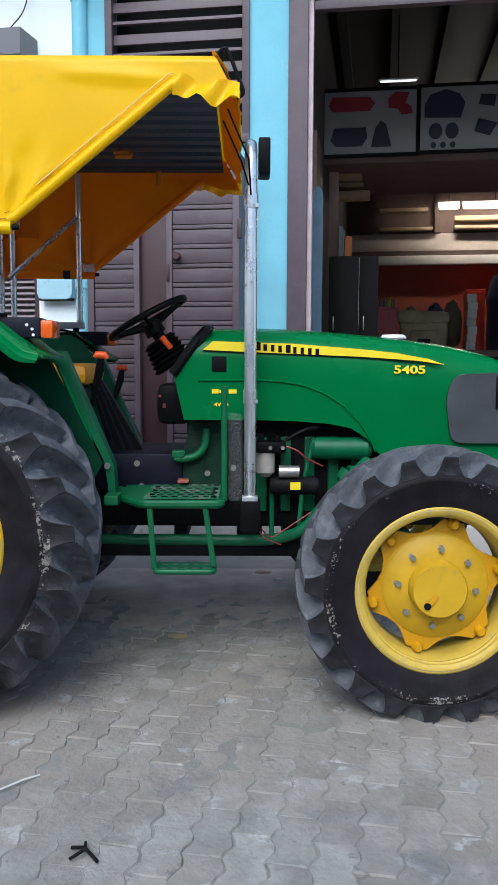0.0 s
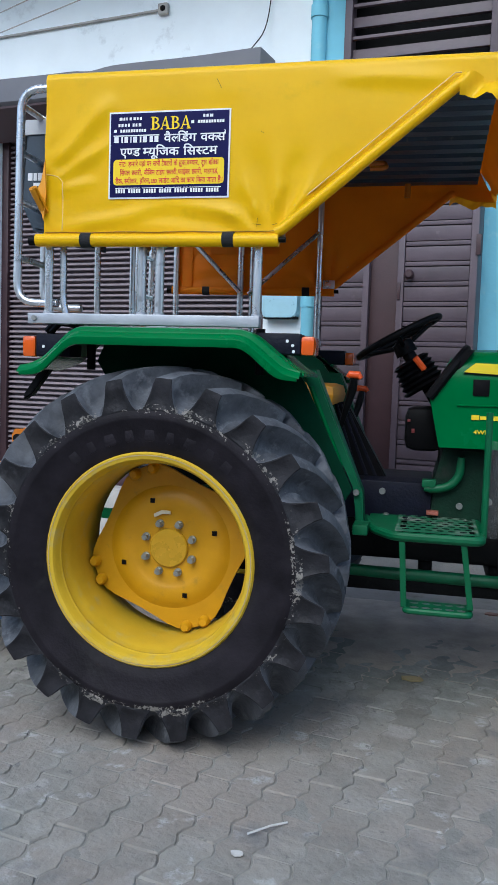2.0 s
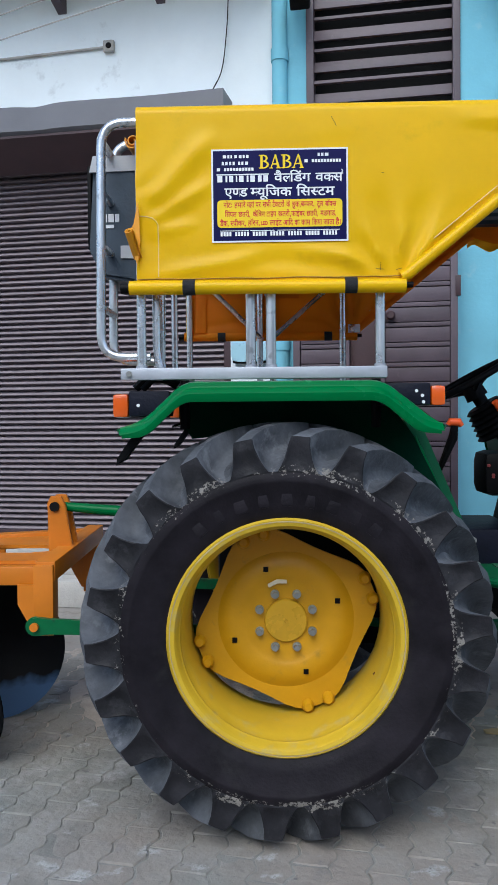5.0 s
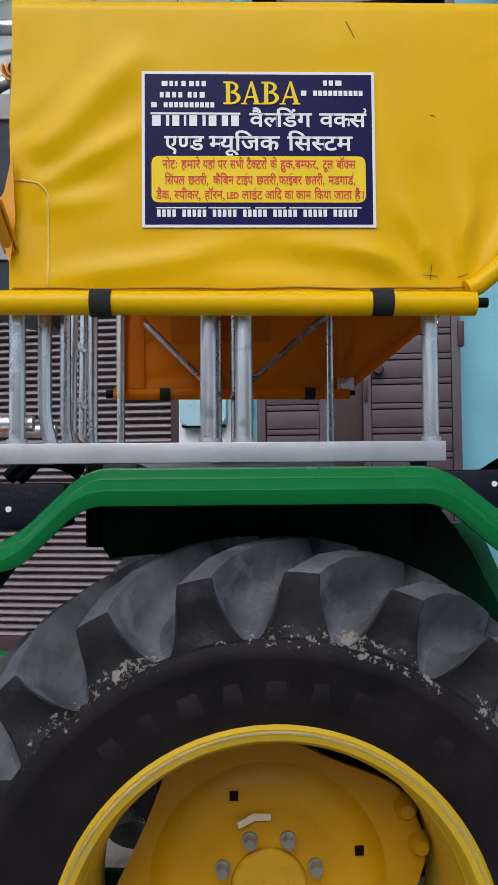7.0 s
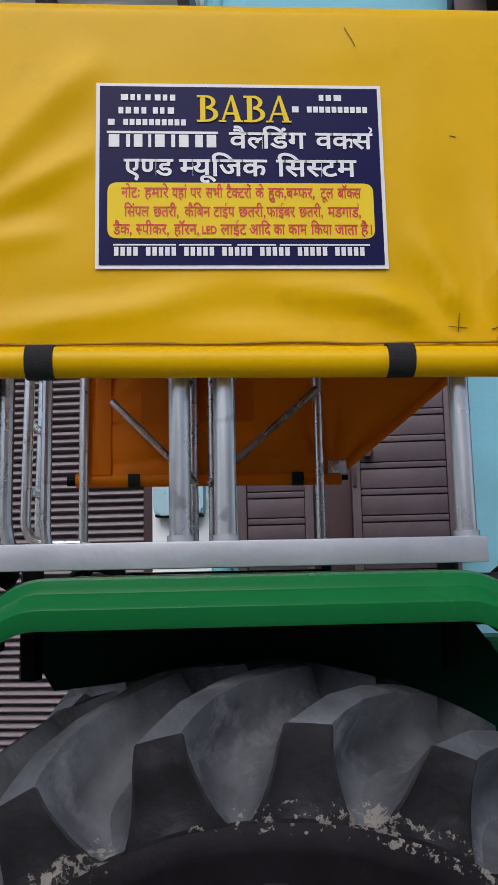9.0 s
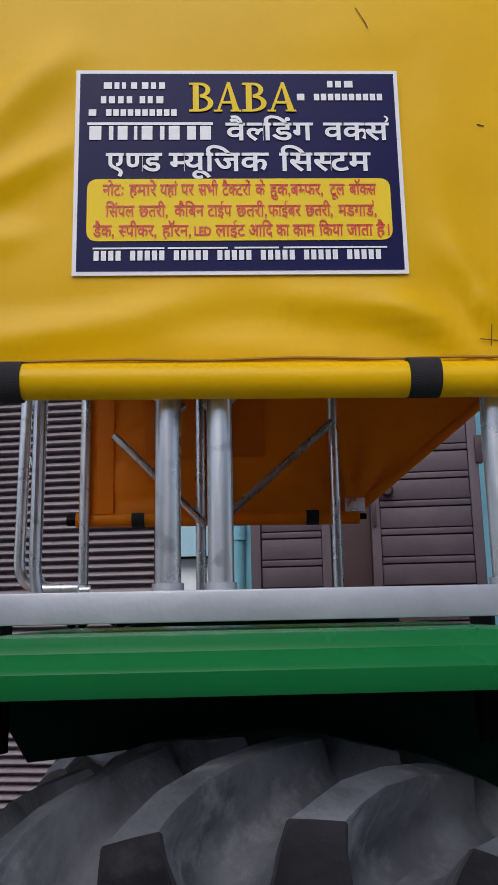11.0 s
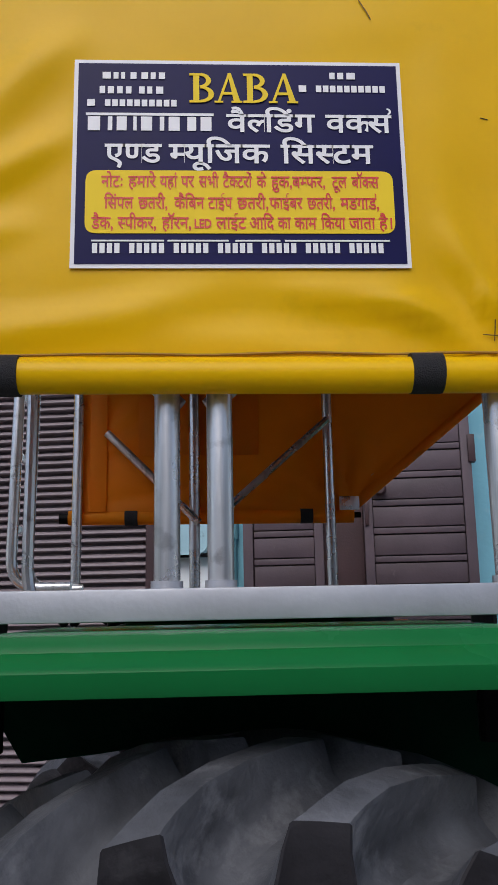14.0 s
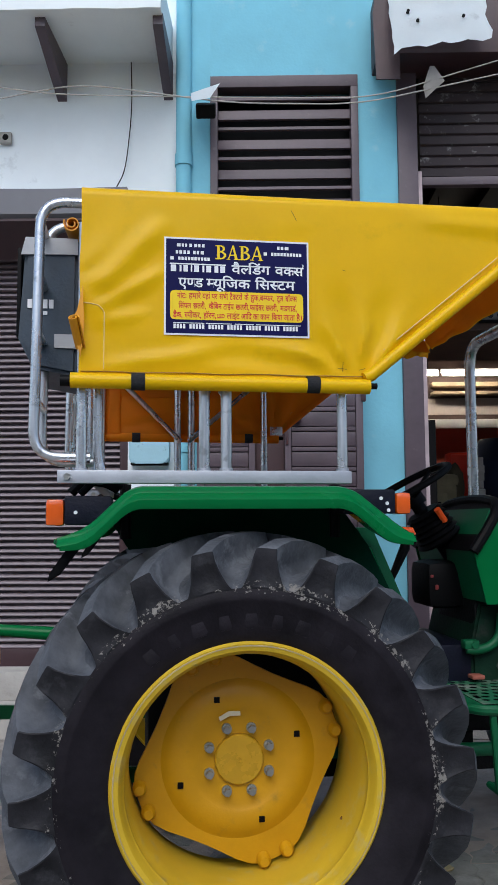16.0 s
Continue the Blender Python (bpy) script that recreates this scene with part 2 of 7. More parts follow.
M_LINING = mat("orange_lining", (0.96, 0.355, 0.004), 0.6, var=0.12, scale=2.5, bump=0.05, bscale=300)
see_through(M_CANVAS, 0.21)
see_through(M_LINING, 0.6)
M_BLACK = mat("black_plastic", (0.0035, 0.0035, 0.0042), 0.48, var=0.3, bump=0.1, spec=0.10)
M_STRAP = mat("black_strap", (0.012, 0.012, 0.014), 0.85, var=0.3, bump=0.5, bscale=500)
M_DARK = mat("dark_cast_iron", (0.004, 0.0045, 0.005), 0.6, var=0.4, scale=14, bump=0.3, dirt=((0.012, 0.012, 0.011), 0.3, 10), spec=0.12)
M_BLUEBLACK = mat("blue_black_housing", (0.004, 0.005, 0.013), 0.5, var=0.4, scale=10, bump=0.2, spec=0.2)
def streaked(m, col, stretch=(55, 55, 2.2), lo=0.50, hi=0.66):
    """Long dull streaks and specks on drawn pipe."""
    nt = m.node_tree
    b = nt.nodes["Principled BSDF"]
    base = b.inputs["Base Color"].links[0].from_socket
    tc = nt.nodes.new("ShaderNodeTexCoord")
    for scale, a, c in ((stretch, lo, hi), ((26, 26, 26), 0.60, 0.70)):
        mp = nt.nodes.new("ShaderNodeVectorMath")
        mp.operation = "MULTIPLY"
        mp.inputs[1].default_value = scale
        nt.links.new(tc.outputs["Object"], mp.inputs[0])
        n = nt.nodes.new("ShaderNodeTexNoise")
        n.inputs["Scale"].default_value, n.inputs["Detail"].default_value = 1.0, 5
        nt.links.new(mp.outputs[0], n.inputs["Vector"])
        mr = nt.nodes.new("ShaderNodeMapRange")
        mr.inputs["From Min"].default_value, mr.inputs["From Max"].default_value, mr.inputs["To Max"].default_value = a, c, 0.75
        nt.links.new(n.outputs["Fac"], mr.inputs["Value"])
        mix = nt.nodes.new("ShaderNodeMix")
        mix.data_type = "RGBA"
        nt.links.new(mr.outputs["Result"], mix.inputs["Factor"])
        nt.links.new(base, mix.inputs["A"])
        mix.inputs["B"].default_value = (*col, 1)
        base = mix.outputs["Result"]
    nt.links.new(base, b.inputs["Base Color"])
    return m


M_GALV = streaked(mat("galvanised_steel", (0.68, 0.70, 0.72), 0.27, metal=0.85, var=0.08, scale=5, bump=0.05, bscale=40), (0.36, 0.37, 0.38))
M_BAR = mat("aluminium_bar", (0.43, 0.45, 0.49), 0.45, metal=0.5, var=0.08, scale=14, bump=0.06)
M_BOLT = mat("zinc_bolt", (0.36, 0.36, 0.34), 0.35, metal=0.8, var=0.2, bump=0.1)
M_ORANGE = mat("orange_plough_paint", (0.56, 0.165, 0.005), 0.42, var=0.10, scale=6, bump=0.08, dirt=((0.5, 0.16, 0.03), 0.15, 9))
M_DISC = mat("black_disc_steel", (0.0022, 0.0024, 0.003), 0.6, var=0.4, scale=5, bump=0.06, spec=0.05)
M_LINK = mat("green_link_paint", (0.002, 0.10, 0.032), 0.35, var=0.2, scale=9, bump=0.08, dirt=((0.02, 0.03, 0.02), 0.3, 14), spec=0.3)
# green darkened to hold the shade under the near fender
M_LINER_SHADE = mat("shaded_green_liner", (0.002, 0.035, 0.017), 0.9, var=0.3, bump=0.1, spec=0.1)


def half_painted(m, col):
    """Worn factory paint left on the lower part of a disc, with a ragged soft edge."""
    nt = m.node_tree
    b = nt.nodes["Principled BSDF"]
    base = b.inputs["Base Color"].links[0].from_socket
    tc = nt.nodes.new("ShaderNodeTexCoord")
    sep = nt.nodes.new("ShaderNodeSeparateXYZ")
    nt.links.new(tc.outputs["Object"], sep.inputs[0])
    n = nt.nodes.new("ShaderNodeTexNoise")
    n.inputs["Scale"].default_value, n.inputs["Detail"].default_value = 9, 3
    nt.links.new(tc.outputs["Object"], n.inputs["Vector"])
    add = nt.nodes.new("ShaderNodeMath")
    add.operation = "MULTIPLY_ADD"
    add.inputs[1].default_value = 0.14
    nt.links.new(n.outputs["Fac"], add.inputs[0])
    nt.links.new(sep.outputs["Z"], add.inputs[2])
    mr = nt.nodes.new("ShaderNodeMapRange")
    mr.inputs["From Min"].default_value, mr.inputs["From Max"].default_value = -0.065, -0.12
    nt.links.new(add.outputs[0], mr.inputs["Value"])
    mix = nt.nodes.new("ShaderNodeMix")
    mix.data_type = "RGBA"
    nt.links.new(mr.outputs["Result"], mix.inputs["Factor"])
    nt.links.new(base, mix.inputs["A"])
    mix.inputs["B"].default_value = (*col, 1)
    nt.links.new(mix.outputs["Result"], b.inputs["Base Color"])
    return m


M_DISC_HALF = half_painted(mat("half_painted_disc_steel", (0.0022, 0.0024, 0.003), 0.5, var=0.4, scale=5, bump=0.06, spec=0.1), (0.05, 0.10, 0.19))
M_LENS = mat("orange_lens", (0.70, 0.10, 0.006), 0.15, var=0.1, bump=0.05, coat=0.6)
M_KNOB = mat("orange_knob", (0.80, 0.10, 0.015), 0.35, var=0.05, bump=0)
M_WHITE = mat("white_print", (0.75, 0.76, 0.78), 0.4, var=0.03, bump=0)
M_NAVY = mat("navy_print", (0.005, 0.005, 0.06), 0.34, var=0.15, scale=5, bump=0.02, spec=0.12)
M_WIRE = mat("dull_red_wire", (0.22, 0.03, 0.03), 0.5, var=0.2, bump=0)
M_RED = mat("red_print", (0.60, 0.008, 0.012), 0.4, var=0.05, bump=0)
M_YPRINT = mat("yellow_print", (0.84, 0.60, 0.02), 0.45, var=0.04, bump=0, spec=0.2)
M_CLEAR = clear("clear_sheath", (0.45, 0.48, 0.48), 0.10, 0.07)
M_BOWL = mat("filter_bowl", (0.34, 0.31, 0.28), 0.25, var=0.2, bump=0.02)
M_SPK = mat("speaker_cabinet", (0.022, 0.040, 0.062), 0.5, var=0.2, bump=0.15)
M_CURTAIN = mat("golden_curtain", (0.70, 0.29, 0.003), 0.45, var=0.1, scale=4, bump=0.03)
M_ROOFIN = mat("navy_ribbed_sheet", (0.026, 0.044, 0.078), 0.4, var=0.3, scale=7, bump=0.1, dirt=((0.16, 0.16, 0.14), 0.18, 20))
M_TYRE_R = tyre_mat("rear_tyre_rubber", 0.512, 0.596)
M_TYRE_F = tyre_mat("front_tyre_rubber", 0.40, 0.455)
M_WALLW = mat("white_plaster", (0.85, 0.905, 0.925), 0.85, var=0.05, scale=1.5, bump=0.12, bscale=50, dirt=((0.52, 0.55, 0.56), 0.12, 2.5))
M_WALLB = mat("sky_blue_plaster", (0.19, 0.50, 0.625), 0.8, var=0.08, scale=2, bump=0.15, bscale=45, dirt=((0.30, 0.55, 0.63), 0.18, 5))
M_PURPLE = mat("mauve_brown_paint", (0.086, 0.062, 0.076), 0.5, var=0.18, scale=5, bump=0.1, dirt=((0.15, 0.12, 0.13), 0.12, 12), objvar=0.12)
M_MAROON = mat("maroon_paint", (0.045, 0.020, 0.024), 0.5, var=0.2, scale=5, bump=0.1)
M_SLAT = mat("shutter_slat_paint", (0.195, 0.158, 0.174), 0.42, var=0.12, scale=4, bump=0.05, objvar=0.06)
M_HOODBOX = mat("grey_sheet_metal", (0.128, 0.128, 0.145), 0.5, var=0.1, scale=2.5, bump=0.06)
M_CONC = mat("concrete_plinth", (0.42, 0.40, 0.37), 0.9, var=0.15, scale=4, bump=0.4, dirt=((0.25, 0.23, 0.20), 0.3, 5))
M_APRON = mat("dusty_concrete", (0.27, 0.245, 0.22), 0.9, var=0.18, scale=3, bump=0.35, bscale=30, dirt=((0.18, 0.15, 0.125), 0.35, 4))
M_EARTH = mat("dusty_ground", (0.38, 0.325, 0.285), 0.95, var=0.2, scale=2, bump=0.4, bscale=25)


def paver_mat(name, **how):
    """Worn concrete: pale dusty blotches, brown earth drifts and pale chipped spots."""
    m = mat(name, (0.220, 0.222, 0.203), 0.8, var=0.26, scale=9, bump=0.7, bscale=38, dirt=((0.34, 0.335, 0.322), 0.44, 4.6), **how)
    nt = m.node_tree
    b = nt.nodes["Principled BSDF"]
    base = b.inputs["Base Color"].links[0].from_socket
    geo = nt.nodes.new("ShaderNodeNewGeometry")
    for scale, lo, hi, col in ((0.55, 0.43, 0.62, (0.262, 0.222, 0.190)), (7.0, 0.60, 0.66, (0.40, 0.395, 0.385)), (2.1, 0.57, 0.70, (0.135, 0.137, 0.14)), (14.0, 0.62, 0.68, (0.11, 0.105, 0.10))):
        n = nt.nodes.new("ShaderNodeTexNoise")
        n.inputs["Scale"].default_value, n.inputs["Detail"].default_value, n.inputs["Roughness"].default_value = scale, 9, 0.62
        nt.links.new(geo.outputs["Position"], n.inputs["Vector"])
        r = nt.nodes.new("ShaderNodeValToRGB")
        r.color_ramp.elements[0].position, r.color_ramp.elements[1].position = lo, hi
        r.color_ramp.elements[1].color = (0.8, 0.8, 0.8, 1)
        nt.links.new(n.outputs["Fac"], r.inputs["Fac"])
        mix = nt.nodes.new("ShaderNodeMix")
        mix.data_type = "RGBA"
        nt.links.new(r.outputs["Color"], mix.inputs["Factor"])
        nt.links.new(base, mix.inputs["A"])
        mix.inputs["B"].default_value = (*col, 1)
        base = mix.outputs["Result"]
    nt.links.new(base, b.inputs["Base Color"])
    return m


M_PAVER = paver_mat("grey_paver", objvar=0.19)
M_PAVERS = paver_mat("grey_paver_field", island=0.19)
M_JOINT = mat("joint_dust", (0.215, 0.209, 0.190), 0.95, var=0.22, scale=6, bump=0.5, bscale=60, dirt=((0.265, 0.252, 0.228), 0.4, 2.5))
def tread_mats(ring):
    """Dusty tread rubber, with the sheen of lit scoops in its colour, and the darker ends of its bars."""
    a = mat("dusty_lit_tread_rubber", (0.076, 0.081, 0.092), 0.6, var=0.5, scale=9, bump=0.35, bscale=60, dirt=((0.165, 0.172, 0.188), 0.36, 11), spec=0.26)
    c = mat("tread_bar_rubber", (0.017, 0.0165, 0.0195), 0.55, var=0.5, scale=9, bump=0.3, bscale=60, dirt=((0.036, 0.036, 0.040), 0.34, 14), spec=0.2)
    return mud(a, *ring), mud(c, *ring)


M_TREAD_R = tread_mats((0.512, 0.596))
M_TREAD_F = tread_mats((0.40, 0.455))

# ---- ground ----
bm = new_bm()
for x0, x1, y0, y1 in [(-300, 300, -300, 300)]:
    bm.faces.new([bm.verts.new(p) for p in ((x0, y0, -0.03), (x1, y0, -0.03), (x1, y1, -0.03), (x0, y1, -0.03))])
solid("ground", bm, M_EARTH, "dusty grey street ground", "ground", "structure", smooth=0)
bm = new_bm()
box(bm, -9, 9, 1.55, 4.5, -0.2, -0.002)
solid("pavement", bm, M_APRON, "dusty brown concrete apron before the shops", "pavement", "structure", smooth=0)

# ---- the building's own axes: u along the front, v inwards ----
B = Matrix.Translation((0, 2.744, 0)) @ Matrix.Rotation(radians(-9), 4, "Z")
FLOOR = 0.40


def built(name, bm, material, label, category="", kind="structure", group="", smooth=35):
    return solid(name, bm, material, label, category, kind, group, m=B, smooth=smooth)


# plinth and steps
bm = new_bm()
box(bm, -9, 9, -0.28, 0.6, 0.0, 0.20, 0.01)
box(bm, -9, 9, -0.02, 0.6, 0.20, FLOOR, 0.01)
built("plinth", bm, M_CONC, "low grey concrete plinth step along the shops", "plinth")

# white wall with two roller shutters
W_V = 0.10
SH_Z = 3.62
for u0, u1, v0, z0, z1, name in ((-9.0, 0.02, W_V, SH_Z, 7.2, "wall_white"), (-0.40, 0.02, W_V, FLOOR, SH_Z, "wall_pier_1"), (-3.27, -3.03, W_V - 0.02, FLOOR, SH_Z, "wall_pier_2"), (-9.0, -6.0, W_V, FLOOR, SH_Z, "wall_pier_3")):
    bm = new_bm()
    box(bm, u0, u1, v0, W_V + 0.25, z0, z1)
    built(name, bm, M_WALLW, "white plastered shop front wall", "wall")


def slat_mesh(u0, u1, h):
    b = new_bm()
    prof = [(0.040, 0.0), (-0.010, 0.001), (-0.017, 0.006), (-0.016, 0.015), (-0.004, 0.025), (0.040, 0.031), (0.042, h), (0.046, h), (0.046, 0.0)]
    s = [b.verts.new((u0, v, z)) for v, z in prof]
    e = [b.verts.new((u1, v, z)) for v, z in prof]
    for i in range(len(prof)):
        j = (i + 1) % len(prof)
        b.faces.new((s[i], s[j], e[j], e[i]))
    return mesh_of(b, "slat", M_SLAT, 50)


def roller_shutter(name, u0, u1, z0, z1, v, h=0.0465, label="brown ribbed roller shutter, closed"):
    t = thing(name, label, "shutter", m=B, kind="structure")
    b = new_bm()
    for a, c in ((u0 - 0.07, u0), (u1, u1 + 0.07)):
        box(b, a, c, v - 0.05, v + 0.05, z0, z1, 0.004)
    part("guide_rail", b, M_MAROON, t, m=B)
    b = new_bm()
    box(b, u0, u1, v - 0.02, v + 0.02, z0, z0 + 0.13, 0.006)
    part("bottom_bar", b, M_MAROON, t, m=B)
    me = slat_mesh(u0, u1, h)
    z = z0 + 0.13
    while z < z1:
        ob = new("slat", me)
        place(ob, B @ Matrix.Translation((0, v, z)), t)
        z += h
    return t


roller_shutter("shutter_1", -2.96, -0.47, FLOOR, SH_Z, W_V + 0.12)
roller_shutter("shutter_2", -5.93, -3.34, FLOOR, SH_Z, W_V + 0.12)

# sheet metal hoods over the shutters
for u0, u1, z1, lab in ((-3.06, -0.37, 3.86, "grey sheet metal shutter hood with a dented seam"), (-6.1, -3.09, 3.80, "grey sheet metal shutter hood")):
    t = thing("shutter_hood", lab, "shutter hood", m=B, kind="structure", group="shutter hoods")
    b = new_bm()
    n = 40
    rows = []
    for k in range(n + 1):
        u = u0 + (u1 - u0) * k / n
        d = 0.02 * math.exp(-((u + 1.85) / 0.12) ** 2) + 0.004 * math.sin(u * 5)
        rows.append([b.verts.new((u, v, z)) for v, z in ((W_V, z1 + 0.02), (-0.22, z1 - d), (-0.225, z1 - 0.19 - d * 0.4), (-0.20, z1 - 0.21), (W_V, z1 - 0.40))])
    for k in range(n):
        for j in range(4):
            b.faces.new((rows[k][j], rows[k + 1][j], rows[k + 1][j + 1], rows[k][j + 1]))
    b.faces.new(rows[0])
    b.faces.new(rows[-1][::-1])
    part("hood_sheet", b, M_HOODBOX, t, m=B)
    b = new_bm()
    prism_pts = [(-0.2, z1 - 0.215), (W_V - 0.005, z1 - 0.405), (W_V - 0.005, z1 - 0.425), (-0.2, z1 - 0.235)]
    s = [b.verts.new((u0 + 0.02, v, z)) for v, z in prism_pts]
    e = [b.verts.new((u1 - 0.02, v, z)) for v, z in prism_pts]
    b.faces.new(s[::-1]), b.faces.new(e)
    for i in range(4):
        b.faces.new((s[i], s[(i + 1) % 4], e[(i + 1) % 4], e[i]))
    part("soffit", b, M_MAROON, t, m=B)

# canopy slab over the white wall, with brackets
bm = new_bm()
n = 60
rows = []
for k in range(n + 1):
    u = -6.0 + 5.92 * k / n
    j = 0.012 * noise.noise((u * 4, 1, 0))
    rows.append([bm.verts.new(p) for p in ((u, W_V, 4.99), (u, -0.62 + j, 4.945), (u, -0.64 + j, 4.955 + 2 * j), (u, -0.66 + j, 5.20), (u, W_V, 5.28))])
for k in range(n):
    for j in range(4):
        bm.faces.new((rows[k][j], rows[k + 1][j], rows[k + 1][j + 1], rows[k][j + 1]))
bm.faces.new(rows[-1][::-1])
built("ledge", bm, M_WALLW, "white concrete sun-shade ledge with a chipped edge", "ledge")
for u in (-2.6, -1.75, -0.93, -0.11):
    bm = new_bm()
    for pts in ([(0.0, 0.0), (0.0, -0.30), (-0.66, -0.10), (-0.66, -0.02)],):
        s = [bm.verts.new((u - 0.035, W_V + v, 4.985 + z)) for v, z in pts]
        e = [bm.verts.new((u + 0.035, W_V + v, 4.985 + z)) for v, z in pts]
        bm.faces.new(s), bm.faces.new(e[::-1])
        for i in range(4):
            bm.faces.new((s[i], e[i], e[(i + 1) % 4], s[(i + 1) % 4]))
    built("bracket", bm, M_PURPLE, "dark mauve ledge bracket under the sun-shade", "bracket", "", "ledge brackets")

# blue wall with louvre window and projecting door
LU0, LU1, LZ0, LZ1 = 0.22, 1.33, 3.02, 4.80
for name, u0, u1, v0, z0, z1 in (("wall_blue_1", 0.02, LU0, 0, FLOOR, 7.2), ("wall_blue_2", LU1, 1.62, 0, FLOOR, 7.2), ("wall_blue_3", LU0, LU1, 0, LZ1, 7.2), ("wall_blue_4", LU0, LU1, 0, FLOOR, LZ0), ("wall_blue_5", 1.62, 9.0, 0.05, 5.32, 7.2)):
    bm = new_bm()
    box(bm, u0, u1, v0, 0.3, z0, z1)
    built(name, bm, M_WALLB, "sky blue plastered wall with scuffs", "wall")
# plain wall added across the street, out of view, to cut the lowest sky light
bm = new_bm()
box(bm, -40, 40, -15.3, -15.0, -0.05, 5.5)
solid("wall_opposite", bm, M_CONC, "plain grey unseen wall across the street, added to block low sky", "wall", "structure", smooth=0)
t = thing("window_1", "mauve wooden louvre window with dark gaps", "window", m=B, kind="structure")
bm = new_bm()
box(bm, LU0, LU0 + 0.055, -0.03, 0.1, LZ0, LZ1, 0.004)
box(bm, LU1 - 0.055, LU1, -0.03, 0.1, LZ0, LZ1, 0.004)
box(bm, LU0, LU1, -0.032, 0.1, LZ1 - 0.09, LZ1, 0.004)
box(bm, LU0, LU1, -0.032, 0.1, LZ0, LZ0 + 0.06, 0.004)
part("window_frame", bm, M_PURPLE, t, m=B)
z = LZ1 - 0.17
k = 0
while z > LZ0 + 0.08:
    hh = 0.082 if k % 2 else 0.026
    bm = new_bm()
    box(bm, LU0 + 0.055, LU1 - 0.055, -0.012, 0.012, -hh / 2, hh / 2, 0.003)
    part("slat", bm, M_PURPLE, t, m=B @ Matrix.Translation((0, 0.03 if k % 2 else 0.01, z)) @ Matrix.Rotation(radians(-12), 4, "X"))
    z -= 0.1165
    k += 1
# black sheet behind the slats stands in for the shade in the gaps
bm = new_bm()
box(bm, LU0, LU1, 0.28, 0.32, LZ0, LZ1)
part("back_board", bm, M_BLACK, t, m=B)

t = thing("door_1", "mauve-brown planked double door in a projecting frame, closed", "door", m=B, kind="structure")
DU0, DU1, DZ1, DV = 0.14, 1.295, 2.90, -0.25
bm = new_bm()
box(bm, DU0, DU0 + 0.05, DV - 0.02, 0.0, FLOOR, DZ1, 0.004)
box(bm, DU1 - 0.05, DU1, DV - 0.02, 0.0, FLOOR, DZ1, 0.004)
box(bm, DU0, DU1, DV - 0.022, 0.0, DZ1 - 0.06, DZ1, 0.004)
part("door_frame", bm, M_PURPLE, t, m=B)
bm = new_bm()
box(bm, DU0 + 0.05, DU1 - 0.05, DV + 0.03, -0.01, FLOOR, DZ1 - 0.06)
part("door_panel", bm, M_MAROON, t, m=B)
bm = new_bm()
box(bm, 0.55, 0.745, DV + 0.022, DV + 0.0285, FLOOR + 0.02, DZ1 - 0.07, 0.003)
part("centre_panel", bm, M_MAROON, t, "dark maroon strip between the leaves", m=B)
for u0, u1 in ((0.50, 0.545), (0.75, 0.795)):
    bm = new_bm()
    box(bm, u0, u1, DV - 0.025, DV + 0.028, FLOOR + 0.02, DZ1 - 0.07, 0.004)
    part("stile", bm, M_PURPLE, t, m=B)
for u0, u1 in ((0.195, 0.498), (0.797, 1.243)):
    z, k = FLOOR + 0.03, 0
    while z < DZ1 - 0.1:
        hh = (0.105, 0.035)[k % 2]
        bm = new_bm()
        box(bm, u0, u1, DV - 0.008 - 0.006 * (k % 2), DV + 0.028, z, z + hh - 0.006, 0.004)
        part("plank", bm, M_PURPLE, t, m=B)
        z += hh
        k += 1
bm = new_bm()
cyl = [(0, -0.045), (0.022, -0.045), (0.033, -0.03), (0.033, -0.015), (0.016, -0.004), (0.016, 0.02)]
lathe(bm, cyl, 20)
part("door_knob", bm, M_MAROON, t, "round dark door knob", m=B @ Matrix.Translation((0.835, DV - 0.02, 2.155)))
bm = new_bm()
box(bm, 1.28, 1.315, DV - 0.035, DV + 0.02, 2.28, 2.42, 0.004)
box(bm, 0.755, 0.775, DV - 0.04, DV, 1.98, 2.10, 0.003)
part("latch", bm, M_MAROON, t, m=B)

# rain pipe, meter box, conduit
t = thing("rain_pipe", "sky blue painted rain water pipe in the corner", "pipe", m=B)
bm = new_bm()
tube(bm, [(0.02, -0.02, FLOOR), (0.02, -0.02, 7.0)], 0.058, 20)
part("pipe", bm, M_WALLB, t, m=B)
for z in (1.95, 4.1, 6.0):
    bm = new_bm()
    tube(bm, [(0.02, -0.02, z), (0.02, -0.02, z + 0.09)], 0.066, 20)
    part("pipe_collar", bm, M_WALLB, t, m=B)
t = thing("meter_box", "pale blue metal meter box on the white wall", "meter box", m=B)
bm = new_bm()
M_BOX = mat("grey_blue_enamel", (0.33, 0.55, 0.63), 0.5, var=0.08, scale=5, bump=0.1, dirt=((0.18, 0.30, 0.36), 0.2, 22))
prism(bm, [(p.x, p.z) for p in fillet([(-0.375, 0, 1.875), (-0.085, 0, 1.875), (-0.085, 0, 2.20), (-0.375, 0, 2.20)], 0.045, 5, True)], 0.0, 0.10, 0.01)
part("box_body", bm, M_BOX, t, m=B)
bm = new_bm()
prism(bm, [(p.x, p.z) for p in fillet([(-0.365, 0, 1.865), (-0.095, 0, 1.865), (-0.095, 0, 1.885), (-0.365, 0, 1.885)], 0.008, 3, True)], 0.01, 0.09, 0.003)
part("bottom_lip", bm, M_DARK, t, m=B)
t = thing("conduit", "grey cable conduit with a round junction box", "conduit", m=B)
bm = new_bm()
